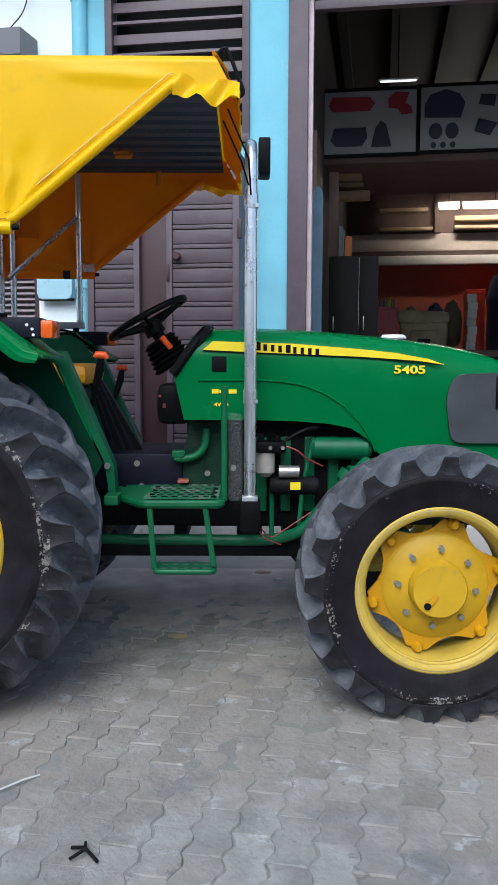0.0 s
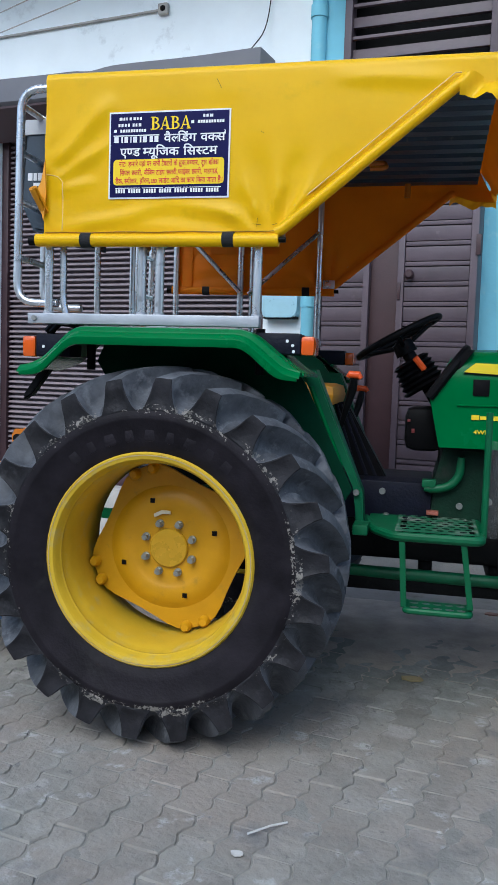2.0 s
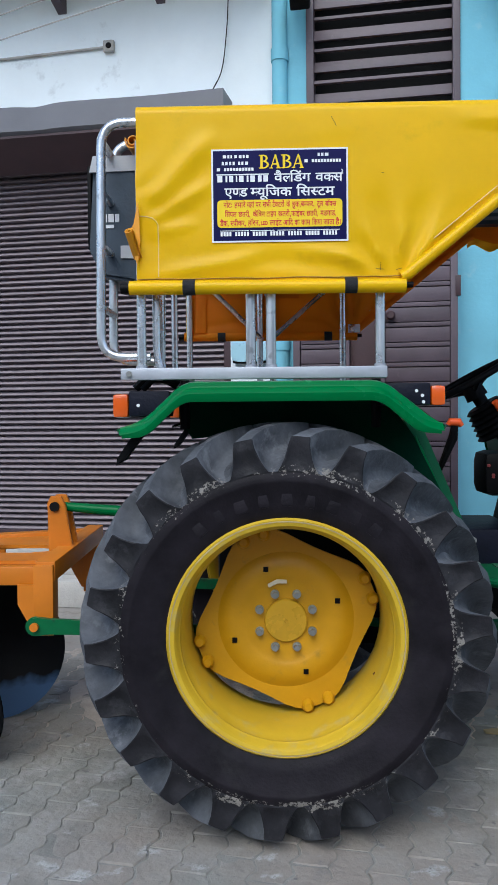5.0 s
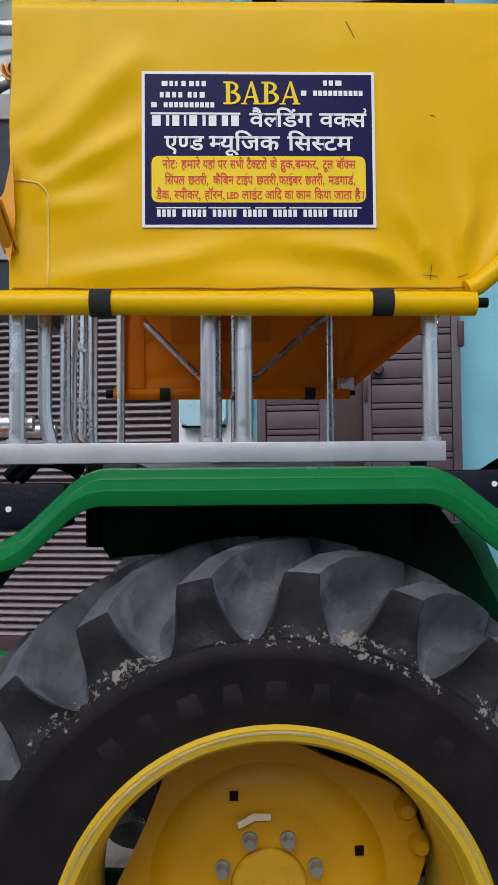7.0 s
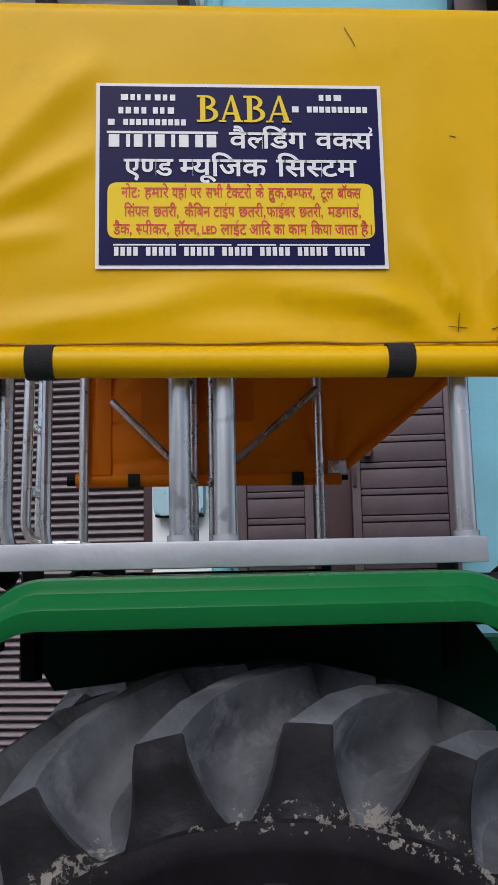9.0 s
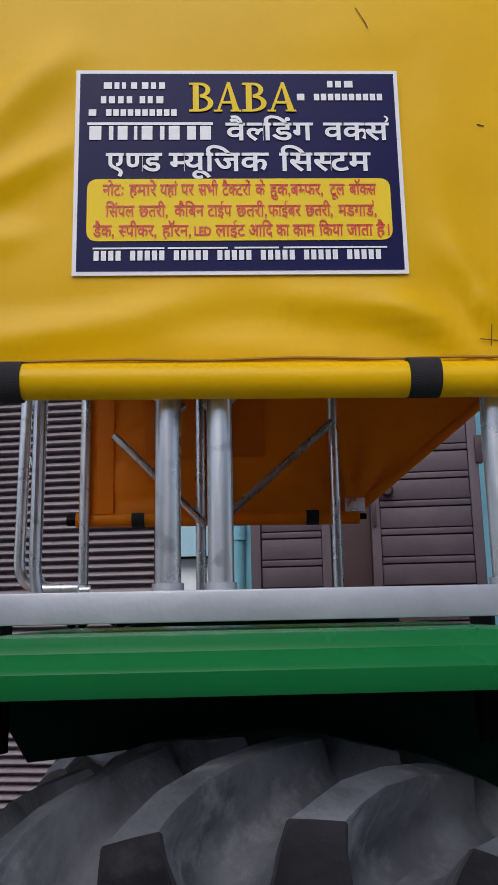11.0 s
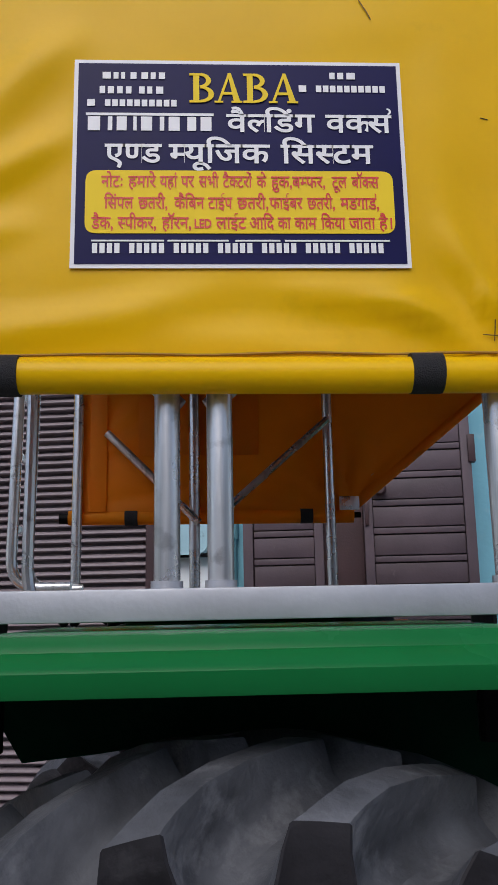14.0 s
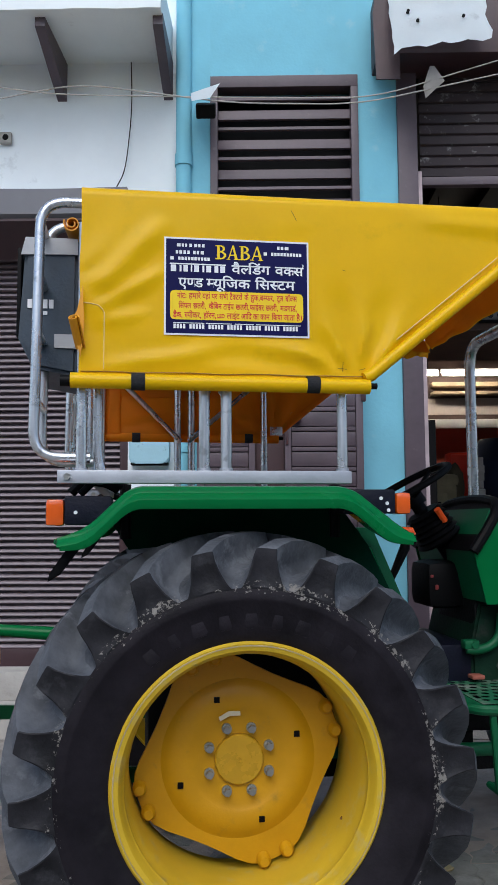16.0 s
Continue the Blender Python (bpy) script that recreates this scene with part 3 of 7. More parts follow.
tube(bm, [(-5.0, 0.085, 4.32), (-1.40, 0.085, 4.385)], 0.011, 8)
part("conduit_pipe", bm, M_CONC, t, m=B)
bm = new_bm()
box(bm, -1.40, -1.31, 0.055, 0.10, 4.34, 4.43, 0.012)
part("junction_box", bm, M_CONC, t, m=B)
bm = new_bm()
lathe(bm, [(0, -0.008), (0.02, -0.008), (0.024, 0.0), (0.024, 0.01)], 16)
part("box_lid", bm, M_DARK, t, m=B @ Matrix.Translation((-1.352, 0.055, 4.385)))


def cable(label, pts, r=0.006, material=M_BLACK):
    b = new_bm()
    tube(b, fillet(pts, 0.25, 5), r, 6)
    return built("cable", b, material, label, "cable", "", "cables")


cable("black cable hanging down the white wall", [(-0.40, 0.085, 5.05), (-0.385, 0.08, 4.6), (-0.43, 0.05, 4.1), (-0.45, -0.20, 3.87)], 0.0045)
cable("grey wire slung along the front", [(-4.0, -0.30, 4.05), (-1.6, -0.33, 4.62), (-0.9, -0.35, 4.50), (0.3, -0.35, 4.46), (1.4, -0.35, 4.44), (2.6, -0.45, 4.75)], 0.005, M_CONC)
cable("grey wire slung along the front", [(-4.0, -0.28, 3.95), (-1.3, -0.33, 4.48), (-0.7, -0.35, 4.58), (0.4, -0.36, 4.41), (1.3, -0.36, 4.39), (2.6, -0.45, 4.62)], 0.005, M_CONC)

# small flood lamp under a bent tin at the louvre
t = thing("flood_lamp", "small dark flood lamp under a bent tin cover", "lamp", m=B)
bm = new_bm()
s = [bm.verts.new(p) for p in ((0.10, -0.34, 4.50), (0.31, -0.36, 4.56), (0.24, -0.10, 4.62), (0.10, -0.06, 4.60), (0.11, -0.38, 4.42), (0.24, -0.38, 4.44))]
bm.faces.new((s[0], s[1], s[2], s[3]))
bm.faces.new((s[0], s[4], s[5], s[1]))
bmesh.ops.solidify(bm, geom=bm.faces[:], thickness=0.004)
part("tin_cover", bm, M_WALLW, t, m=B)
bm = new_bm()
box(bm, -0.07, 0.07, -0.05, 0.05, -0.05, 0.05, 0.012)
part("lamp_head", bm, M_DARK, t, m=B @ Matrix.Translation((0.20, -0.22, 4.43)) @ Matrix.Rotation(radians(35), 4, "X"))
bm = new_bm()
tube(bm, [(0.20, -0.18, 4.47), (0.20, -0.02, 4.55)], 0.012, 8)
part("arm", bm, M_DARK, t, m=B)

# the open shop: post, shutter head, room
bm = new_bm()
box(bm, 1.62, 1.765, -0.04, 0.30, FLOOR, 5.32, 0.006)
built("post", bm, M_PURPLE, "mauve-brown painted shop front post", "post")
bm = new_bm()
box(bm, 1.765, 1.80, 0.0, 0.08, FLOOR, 4.05, 0.004)
built("guide_strip", bm, mat("pale_pink_strip", (0.45, 0.36, 0.38), 0.6, var=0.2), "pale pink shutter guide strip", "trim")
roller = thing("shutter_3", "dark roller shutter, rolled halfway up, with flaking paint", "shutter", m=B, kind="structure")
me = None
bm = new_bm()
for pts in ([(0.0, 0.0), (-0.012, 0.01), (-0.012, 0.07), (0.0, 0.082), (0.008, 0.082), (0.008, 0.0)],):
    s = [bm.verts.new((1.80, v, z)) for v, z in pts]
    e = [bm.verts.new((5.6, v, z)) for v, z in pts]
    for i in range(len(pts)):
        bm.faces.new((s[i], s[(i + 1) % len(pts)], e[(i + 1) % len(pts)], e[i]))
M_FLAKE = mat("flaking_dark_paint", (0.032, 0.022, 0.025), 0.55, var=0.25, scale=4, bump=0.15, dirt=((0.45, 0.43, 0.42), 0.22, 9), spec=0.25)
me = mesh_of(bm, "slat", M_FLAKE, 30)
for k in range(12):
    ob = new("slat", me)
    place(ob, B @ Matrix.Translation((0, 0.06, 4.02 + 0.084 * k)), roller)
bm = new_bm()
box(bm, 1.80, 5.6, 0.03, 0.10, 3.955, 4.02, 0.008)
part("bottom_bar", bm, M_PURPLE, roller, m=B)
t = thing("shutter_head_box", "dark shutter head box with a bent white tin sheet", "shutter box", m=B, kind="structure")
bm = new_bm()
box(bm, 1.44, 5.6, -0.30, 0.05, 4.80, 5.32, 0.01)
prism(bm, [(1.41, 5.10), (1.44, 5.30), (1.60, 5.30), (1.60, 4.60), (1.43, 4.60)], -0.315, -0.301)
part("head_box", bm, M_MAROON, t, m=B)
bm = new_bm()
g = {}
for i in range(13):
    for j in range(9):
        u, z = 1.52 + 0.67 * i / 12, 4.70 + 0.06 * (i / 12) - (0.05 if i == 0 else 0) + 0.6 * j / 8 + 0.03 * noise.noise((i * 0.6, 0, 2)) * (j < 2)
        g[i, j] = bm.verts.new((u + 0.03 * noise.noise((j * 0.5, i * 0.3, 5)), -0.335 - 0.20 * (1 - j / 8) - 0.03 * noise.noise((i * 0.35, j * 0.5, 1)), z))
for i in range(12):
    for j in range(8):
        bm.faces.new((g[i, j], g[i + 1, j], g[i + 1, j + 1], g[i, j + 1]))
bmesh.ops.solidify(bm, geom=bm.faces[:], thickness=0.003)
sheet = part("tin_sheet", bm, M_WALLW, t, "bent white tin sheet", m=B)
for u, z, v in ((1.64, 5.02, -0.435), (1.70, 4.93, -0.462), (2.02, 4.96, -0.462)):
    bm = new_bm()
    tube(bm, [(u, v - 0.03, z), (u, v + 0.03, z)], 0.011, 8)
    part("nail", bm, M_DARK, sheet, m=B)
bm = new_bm()
pts = [(1.80, -0.37, 4.66), (1.83, -0.38, 4.655), (1.90, -0.385, 4.54), (1.83, -0.41, 4.47), (1.76, -0.39, 4.41), (1.75, -0.37, 4.51)]
s = [bm.verts.new(p) for p in pts]
bm.faces.new(s)
bmesh.ops.solidify(bm, geom=bm.faces[:], thickness=0.02)
built("rag", bm, mat("pale_rag", (0.42, 0.40, 0.38), 0.9, var=0.2), "pale crumpled rag caught on the wires", "rag", "")

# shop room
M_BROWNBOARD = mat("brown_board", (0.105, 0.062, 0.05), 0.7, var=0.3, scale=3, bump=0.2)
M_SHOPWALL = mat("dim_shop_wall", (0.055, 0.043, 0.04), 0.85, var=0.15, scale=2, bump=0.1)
M_REDWALL = mat("brick_red_paint", (0.46, 0.105, 0.062), 0.8, var=0.12, scale=2, bump=0.1)
R0, R1, RV = 1.74, 5.6, 8.56
bm = new_bm()
box(bm, R0, R1, 0.3, RV, 0.25, FLOOR)
built("floor", bm, M_CONC, "grey concrete shop floor", "floor")
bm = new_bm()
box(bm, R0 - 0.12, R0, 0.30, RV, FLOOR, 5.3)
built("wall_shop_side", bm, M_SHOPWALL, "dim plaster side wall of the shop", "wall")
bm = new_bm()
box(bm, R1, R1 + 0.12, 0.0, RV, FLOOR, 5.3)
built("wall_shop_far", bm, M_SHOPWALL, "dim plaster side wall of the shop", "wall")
bm = new_bm()
box(bm, R0 - 0.12, R1 + 0.12, RV, RV + 0.12, FLOOR, 5.3)
built("wall_back", bm, M_REDWALL, "brick red painted back wall of the shop", "wall")
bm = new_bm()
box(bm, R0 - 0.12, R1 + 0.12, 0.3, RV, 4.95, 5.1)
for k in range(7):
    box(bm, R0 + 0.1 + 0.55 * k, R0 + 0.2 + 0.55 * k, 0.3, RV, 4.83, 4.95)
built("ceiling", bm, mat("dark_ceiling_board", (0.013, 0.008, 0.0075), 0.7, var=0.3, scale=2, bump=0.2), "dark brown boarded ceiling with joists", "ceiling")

# hanging banners with product shapes
M_BANNER = mat("grey_white_banner", (0.30, 0.30, 0.31), 0.6, var=0.06, bump=0.02)
M_DKRED = mat("dark_red_print", (0.28, 0.02, 0.035), 0.5, var=0.1, bump=0)
M_DKBLUE = mat("dark_blue_print", (0.02, 0.028, 0.05), 0.5, var=0.2, bump=0)


def banner(u0, u1, z0, z1, v, shapes):
    t = thing("banner", "white product banner board hung in the shop", "banner", m=B, group="shop banners")
    b = new_bm()
    box(b, u0, u1, v, v + 0.02, z0, z1, 0.003)
    part("board", b, M_BANNER, t, m=B)
    b = new_bm()
    for a in ((u0 - 0.03, u0, z0 - 0.03, z1 + 0.03), (u1, u1 + 0.03, z0 - 0.03, z1 + 0.03), (u0, u1, z1, z1 + 0.03), (u0, u1, z0 - 0.03, z0)):
        box(b, a[0], a[1], v - 0.01, v + 0.03, a[2], a[3])
    part("board_frame", b, M_BLACK, t, m=B)
    w, h = u1 - u0, z1 - z0
    for pts, material in shapes:
        b = new_bm()
        prism(b, [(u0 + w * x, z0 + h * y) for x, y in pts], v - 0.006, v - 0.002)
        part("print", b, material, t, m=B, smooth=0)


def oval(cx, cy, rx, ry, n=14):
    return [(cx + rx * math.cos(2 * math.pi * k / n), cy + ry * math.sin(2 * math.pi * k / n)) for k in range(n)]


banner(1.73, 2.64, 3.45, 4.05, 2.22, [
    ([(0.05, 0.78), (0.10, 0.68), (0.50, 0.68), (0.56, 0.80), (0.50, 0.90), (0.10, 0.92)], M_DKRED),
    ([(0.70, 0.72), (0.80, 0.70), (0.84, 0.60), (0.96, 0.62), (0.94, 0.74), (0.88, 0.78), (0.92, 0.95), (0.78, 0.97), (0.70, 0.88)], M_DKRED),
    ([(0.08, 0.22), (0.14, 0.12), (0.42, 0.12), (0.48, 0.26), (0.46, 0.42), (0.12, 0.42)], M_DKBLUE),
    ([(0.52, 0.10), (0.74, 0.10), (0.68, 0.46), (0.62, 0.52), (0.56, 0.40)], M_DKBLUE)])
banner(2.68, 3.60, 3.46, 4.06, 2.22, [
    ([(0.04, 0.52), (0.42, 0.50), (0.46, 0.74), (0.40, 0.88), (0.26, 0.96), (0.10, 0.88), (0.04, 0.72)], M_DKBLUE),
    (oval(0.16, 0.30, 0.07, 0.13), M_DKBLUE), (oval(0.33, 0.30, 0.07, 0.13), M_DKBLUE),
    (oval(0.14, 0.08, 0.03, 0.05), M_DKBLUE), (oval(0.24, 0.08, 0.03, 0.05), M_DKBLUE), (oval(0.34, 0.08, 0.03, 0.05), M_DKBLUE),
    ([(0.60, 0.70), (0.76, 0.66), (0.78, 0.84), (0.62, 0.86)], M_DKBLUE), ([(0.56, 0.28), (0.72, 0.20), (0.80, 0.40), (0.60, 0.48)], M_DKBLUE)])

# mezzanine shelf, lamps, planks
M_PALEBOARD = mat("pale_shelf_board", (0.64, 0.54, 0.49), 0.7, var=0.1)
M_PLANK = mat("pale_plank", (0.36, 0.26, 0.16), 0.7, var=0.2)
# the back of the shop, drawn at two thirds and stretched away from the street
BACK = Vector((2.30, -6.25, 1.39))
BF = B @ Matrix.Translation(BACK) @ Matrix.Scale(1.5, 4) @ Matrix.Translation(-BACK)


def built_far(name, bm, material, label, category="", kind="", group=""):
    return solid(name, bm, material, label, category, kind, group, m=BF)


t = thing("mezzanine_shelf", "long pale storage shelf across the back of the shop", "shelf", m=BF)
bm = new_bm()
box(bm, 1.98, 4.4, 3.53, 3.61, 2.66, 2.855, 0.01)
part("fascia", bm, M_PALEBOARD, t, m=BF)
bm = new_bm()
box(bm, 1.95, 4.4, 3.50, 3.60, 2.60, 2.655)
part("shelf_board", bm, M_BROWNBOARD, t, m=BF)
bm = new_bm()
box(bm, 1.95, 4.4, 3.565, 3.60, 2.86, 3.76)
part("back_boarding", bm, M_BROWNBOARD, t, m=BF)
bm = new_bm()
box(bm, 2.05, 4.4, 3.46, 3.54, 2.50, 2.60, 0.006)
part("lower_rail", bm, mat("white_rail", (0.78, 0.75, 0.72), 0.6, var=0.06), t, m=BF)
bm = new_bm()
box(bm, R0, R1, 2.24, 2.34, 3.36, 3.44, 0.006)
built("rack_beam", bm, M_BROWNBOARD, "dark timber beam under the product boards", "beam", "")
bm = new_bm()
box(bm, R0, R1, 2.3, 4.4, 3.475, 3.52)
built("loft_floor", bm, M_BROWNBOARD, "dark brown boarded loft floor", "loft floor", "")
for u0, u1, v, z, h, far in ((1.80, 2.10, 3.18, 3.40, 0.075, 0), (1.80, 2.12, 3.20, 3.335, 0.045, 0), (1.80, 2.19, 3.18, 3.215, 0.075, 0), (2.30, 2.84, 3.4, 3.09, 0.035, 1), (2.30, 2.90, 3.42, 2.885, 0.03, 1), (2.22, 3.6, 3.5, 3.443, 0.034, 1), (3.14, 4.3, 3.4, 2.885, 0.035, 1), (3.14, 4.3, 3.42, 2.98, 0.05, 1)):
    bm = new_bm()
    box(bm, u0, u1, v, v + 0.25, z, z + h, 0.004)
    solid("plank", bm, M_PLANK, "pale timber plank stored on the rack", "plank", "", "stored planks", m=BF if far else B)
for u in (2.24, 2.92, 4.3):
    bm = new_bm()
    box(bm, u, u + 0.06, 3.45, 3.53, 2.855, 3.475)
    built_far("rack_post", bm, M_BROWNBOARD, "dark timber rack post", "post", "", "rack posts")
for u0, u1 in ((2.94, 3.17), (3.20, 3.90)):
    t = thing("tube_lamp", "lit fluorescent tube lamp under the loft", "lamp", m=BF, group="tube lamps")
    bm = new_bm()
    box(bm, u0, u1, 3.22, 3.27, 3.11, 3.15, 0.006)
    part("batten", bm, M_WHITE, t, m=BF)
    bm = new_bm()
    tube(bm, [((u0 + u1) / 2, 3.245, 3.14), ((u0 + u1) / 2, 3.245, 3.77)], 0.005, 6)
    part("hanger", bm, M_DARK, t, m=BF)
    bm = new_bm()
    tube(bm, [(u0 + 0.01, 3.20, 3.09), (u1 - 0.01, 3.20, 3.09)], 0.026, 10)
    part("tube", bm, glow("lit_tube", (1.0, 0.90, 0.74), 30.0), t, m=BF)
t = thing("tube_lamp", "thin lit tube lamp above the product boards", "lamp", m=B, group="tube lamps")
bm = new_bm()
box(bm, 2.26, 2.66, 2.40, 2.44, 4.20, 4.22, 0.004)
part("batten", bm, M_WHITE, t, m=B)
bm = new_bm()
tube(bm, [(2.28, 2.40, 4.19), (2.64, 2.40, 4.19)], 0.010, 8)
part("tube", bm, glow("dim_tube", (1.0, 0.96, 0.9), 0.8), t, m=B)
bm = new_bm()
tube(bm, [(2.46, 2.42, 4.215), (2.46, 2.42, 4.96)], 0.006, 6)
part("hanger", bm, M_DARK, t, m=B)

bm = new_bm()
box(bm, 1.745, 1.775, 0.75, 1.50, FLOOR, 3.30, 0.004)
built("partition", bm, mat("brown_plywood", (0.12, 0.07, 0.055), 0.6, var=0.25, scale=4), "brown plywood partition along the side wall", "partition", "")

# cupboard and stored goods
M_EBONY = mat("black_lacquer", (0.004, 0.003, 0.003), 0.5, var=0.3, bump=0.03, spec=0.15)
t = thing("cupboard", "black two-door cupboard with chrome handles", "cupboard", m=B)
bm = new_bm()
box(bm, 1.81, 2.30, 2.12, 2.55, FLOOR, 2.44, 0.008)
part("carcass", bm, M_EBONY, t, m=B)
for a, c, h in ((1.815, 2.105, 1.86), (2.115, 2.295, 2.16)):
    bm = new_bm()
    box(bm, a, c, 2.10, 2.122, FLOOR + 0.05, 2.425, 0.006)
    d = part("cupboard_door", bm, M_EBONY, t, m=B)
    bm = new_bm()
    tube(bm, fillet([(h, 2.10, 1.71), (h, 2.07, 1.71), (h, 2.07, 1.84), (h, 2.10, 1.84)], 0.02, 3), 0.007, 8)
    part("handle", bm, M_BOLT, d, "chrome handle", m=B)
bm = new_bm()
box(bm, 2.108, 2.112, 2.095, 2.103, 1.72, 2.42)
part("door_gap_strip", bm, M_BOLT, t, m=B)
bm = new_bm()
box(bm, 1.79, 1.885, 2.30, 2.34, 2.441, 3.30, 0.004)
built("loose_board", bm, mat("brown_veneer", (0.20, 0.12, 0.09), 0.6, var=0.2, scale=4), "brown veneered board standing on the cupboard", "board", "")
for u0, u1, z1, c, lab in ((1.905, 1.935, 2.74, (0.16, 0.17, 0.18), "grey file standing on the cupboard"), (1.94, 1.955, 2.70, (0.12, 0.2, 0.2), "green file standing on the cupboard"), (1.96, 2.03, 2.64, (0.45, 0.13, 0.03), "orange box file standing on the cupboard")):
    bm = new_bm()
    box(bm, u0, u1, 2.16, 2.36, 2.442, z1, 0.003)
    built("file", bm, mat("file_card", c, 0.7, var=0.1), lab, "file", "", "files")
bm = new_bm()
prism(bm, [(1.735, FLOOR), (1.84, FLOOR), (1.84, 2.74), (1.832, 2.785), (1.805, 2.815), (1.775, 2.79), (1.75, 2.72)], 0.58, 0.70, 0.012)
built("rolled_sheet", bm, mat("dusty_blue_sheet", (0.07, 0.13, 0.19), 0.6, var=0.2, scale=5), "dusty blue rolled sheet standing inside the opening", "roll", "")
t = thing("work_counter", "dark work counter with stored goods", "counter", m=BF)
bm = new_bm()
box(bm, 2.25, 4.9, 1.35, 2.05, 1.44, 1.50, 0.006)
part("counter_top", bm, M_BROWNBOARD, t, m=BF)
for u in (2.35, 3.6, 4.8):
    bm = new_bm()
    box(bm, u - 0.04, u + 0.04, 1.40, 2.0, 0.73, 1.44, 0.004)
    part("trestle", bm, M_DARK, t, m=BF)
t = thing("red_crate", "faded red slatted plastic crate on the counter", "crate", m=BF)
M_CRATE = mat("faded_red_plastic", (0.34, 0.07, 0.08), 0.6, var=0.15)
bm = new_bm()
box(bm, 2.29, 2.485, 1.52, 1.80, 1.50, 1.875, 0.015)
part("crate_body", bm, M_CRATE, t, m=BF)
for k in range(6):
    bm = new_bm()
    box(bm, 2.30 + 0.032 * k, 2.314 + 0.032 * k, 1.512, 1.522, 1.51, 1.86, 0.003)
    part("rib", bm, M_CRATE, t, m=BF)
bm = new_bm()
box(bm, 2.285, 2.49, 1.51, 1.81, 1.872, 1.895, 0.006)
part("rim", bm, M_CRATE, t, m=BF)
for u, c in ((2.325, (0.06, 0.07, 0.10)), (2.365, (0.12, 0.11, 0.12)), (2.405, (0.40, 0.32, 0.05)), (2.44, (0.10, 0.10, 0.09))):
    bm = new_bm()
    tube(bm, [(u, 1.6, 1.896), (u, 1.6, 1.95), (u, 1.6, 1.965), (u, 1.6, 1.985)], [0.019, 0.019, 0.010, 0.010], 12)
    built_far("small_bottle", bm, mat("bottle_plastic", c, 0.5, var=0.1), "small capped bottle on the crate", "bottle", "", "small bottles")
t = thing("canvas_bag", "khaki canvas bag with flaps on the counter", "bag", m=BF)
M_KHAKI = mat("khaki_canvas", (0.24, 0.21, 0.13), 0.9, var=0.25, bump=0.5, bscale=200)
for name, q, bev, amp in (("bag_body", (2.505, 2.94, 1.47, 1.75, 1.502, 1.80), 0.06, 0.015), ("bag_flap", (2.49, 2.955, 1.44, 1.78, 1.74, 1.86), 0.045, 0.02), ("bag_pocket", (2.60, 2.84, 1.44, 1.49, 1.53, 1.68), 0.02, 0.008)):
    bm = new_bm()
    box(bm, *q, bev)
    bmesh.ops.subdivide_edges(bm, edges=bm.edges[:], cuts=1)
    for v in bm.verts:
        v.co += amp * noise.noise_vector(v.co * 7)
        v.co.z = max(v.co.z, 1.503)
    part(name, bm, M_KHAKI, t, m=BF)
bm = new_bm()
box(bm, 2.66, 2.78, 1.435, 1.452, 1.53, 1.60, 0.01)
part("bag_buckle", bm, M_BLACK, t, m=BF)
for u0, u1, z1, c, lab in ((2.52, 2.70, 1.93, (0.16, 0.14, 0.09), "khaki cloth bundle"), (2.76, 2.93, 1.95, (0.035, 0.045, 0.075), "dark blue cloth bundle"), (2.90, 3.10, 1.97, (0.10, 0.085, 0.055), "olive cloth bundle")):
    bm = new_bm()
    bmesh.ops.create_icosphere(bm, subdivisions=3, radius=1.0)
    for v in bm.verts:
        p = v.co * (1 + 0.22 * noise.noise(v.co * 2.4 + Vector((u0 * 9, 0, 0))))
        v.co = Vector(((u0 + u1) / 2 + p.x * (u1 - u0) / 2, 1.88 + p.y * 0.11, max(1.502, 1.74 + p.z * (z1 - 1.74))))
    built_far("folded_cloth", bm, mat("bundle_cloth", c, 0.9, var=0.25, bump=0.3), lab + " on the counter", "bundle", "", "cloth bundles")
M_CARTON = mat("carton_white", (0.42, 0.41, 0.40), 0.7, var=0.1, objvar=0.2)
for k in range(7):
    bm = new_bm()
    box(bm, 3.10, 3.185, 1.50, 1.68, 0, 0.07, 0.004)
    solid("small_box", bm, M_CARTON, "pale small carton in a stack on the counter", "carton", "", "small cartons", m=BF @ Matrix.Translation((0.006 * (k % 3), 0.01 * (k % 2), 1.501 + 0.0725 * k)))
M_SIGNRED = mat("signal_red_plastic", (0.85, 0.055, 0.03), 0.35, var=0.08, bump=0.03)
t = thing("tool_cabinet", "tall signal red sheet metal tool cabinet", "cabinet", m=B)
bm = new_bm()
box(bm, 3.73, 4.05, 7.86, 8.25, FLOOR, 2.585, 0.02)
part("cabinet_body", bm, M_SIGNRED, t, m=B)
bm = new_bm()
box(bm, 3.755, 4.025, 7.84, 7.862, FLOOR + 0.06, 2.55, 0.008)
door = part("cabinet_door", bm, M_SIGNRED, t, m=B)
bm = new_bm()
box(bm, 3.775, 3.79, 7.815, 7.842, 1.40, 1.55, 0.005)
part("handle", bm, M_BLACK, door, m=B)
bm = new_bm()
lathe(bm, [(0, 0), (0.24, 0), (0.25, 0.02), (0.26, 0.5), (0.27, 0.52), (0.27, 0.56), (0.26, 0.58), (0.26, 1.15), (0.27, 1.17), (0.27, 1.21), (0.26, 1.23), (0.24, 1.36), (0.21, 1.42), (0, 1.43)], 32)
solid("barrel", bm, mat("navy_barrel", (0.02, 0.035, 0.09), 0.4, var=0.15), "navy blue plastic barrel with hoops", "barrel", m=B @ Matrix.Translation((4.44, 7.3, FLOOR)) @ Matrix.Scale(1.65, 4) @ Matrix.Rotation(radians(90), 4, "X"))

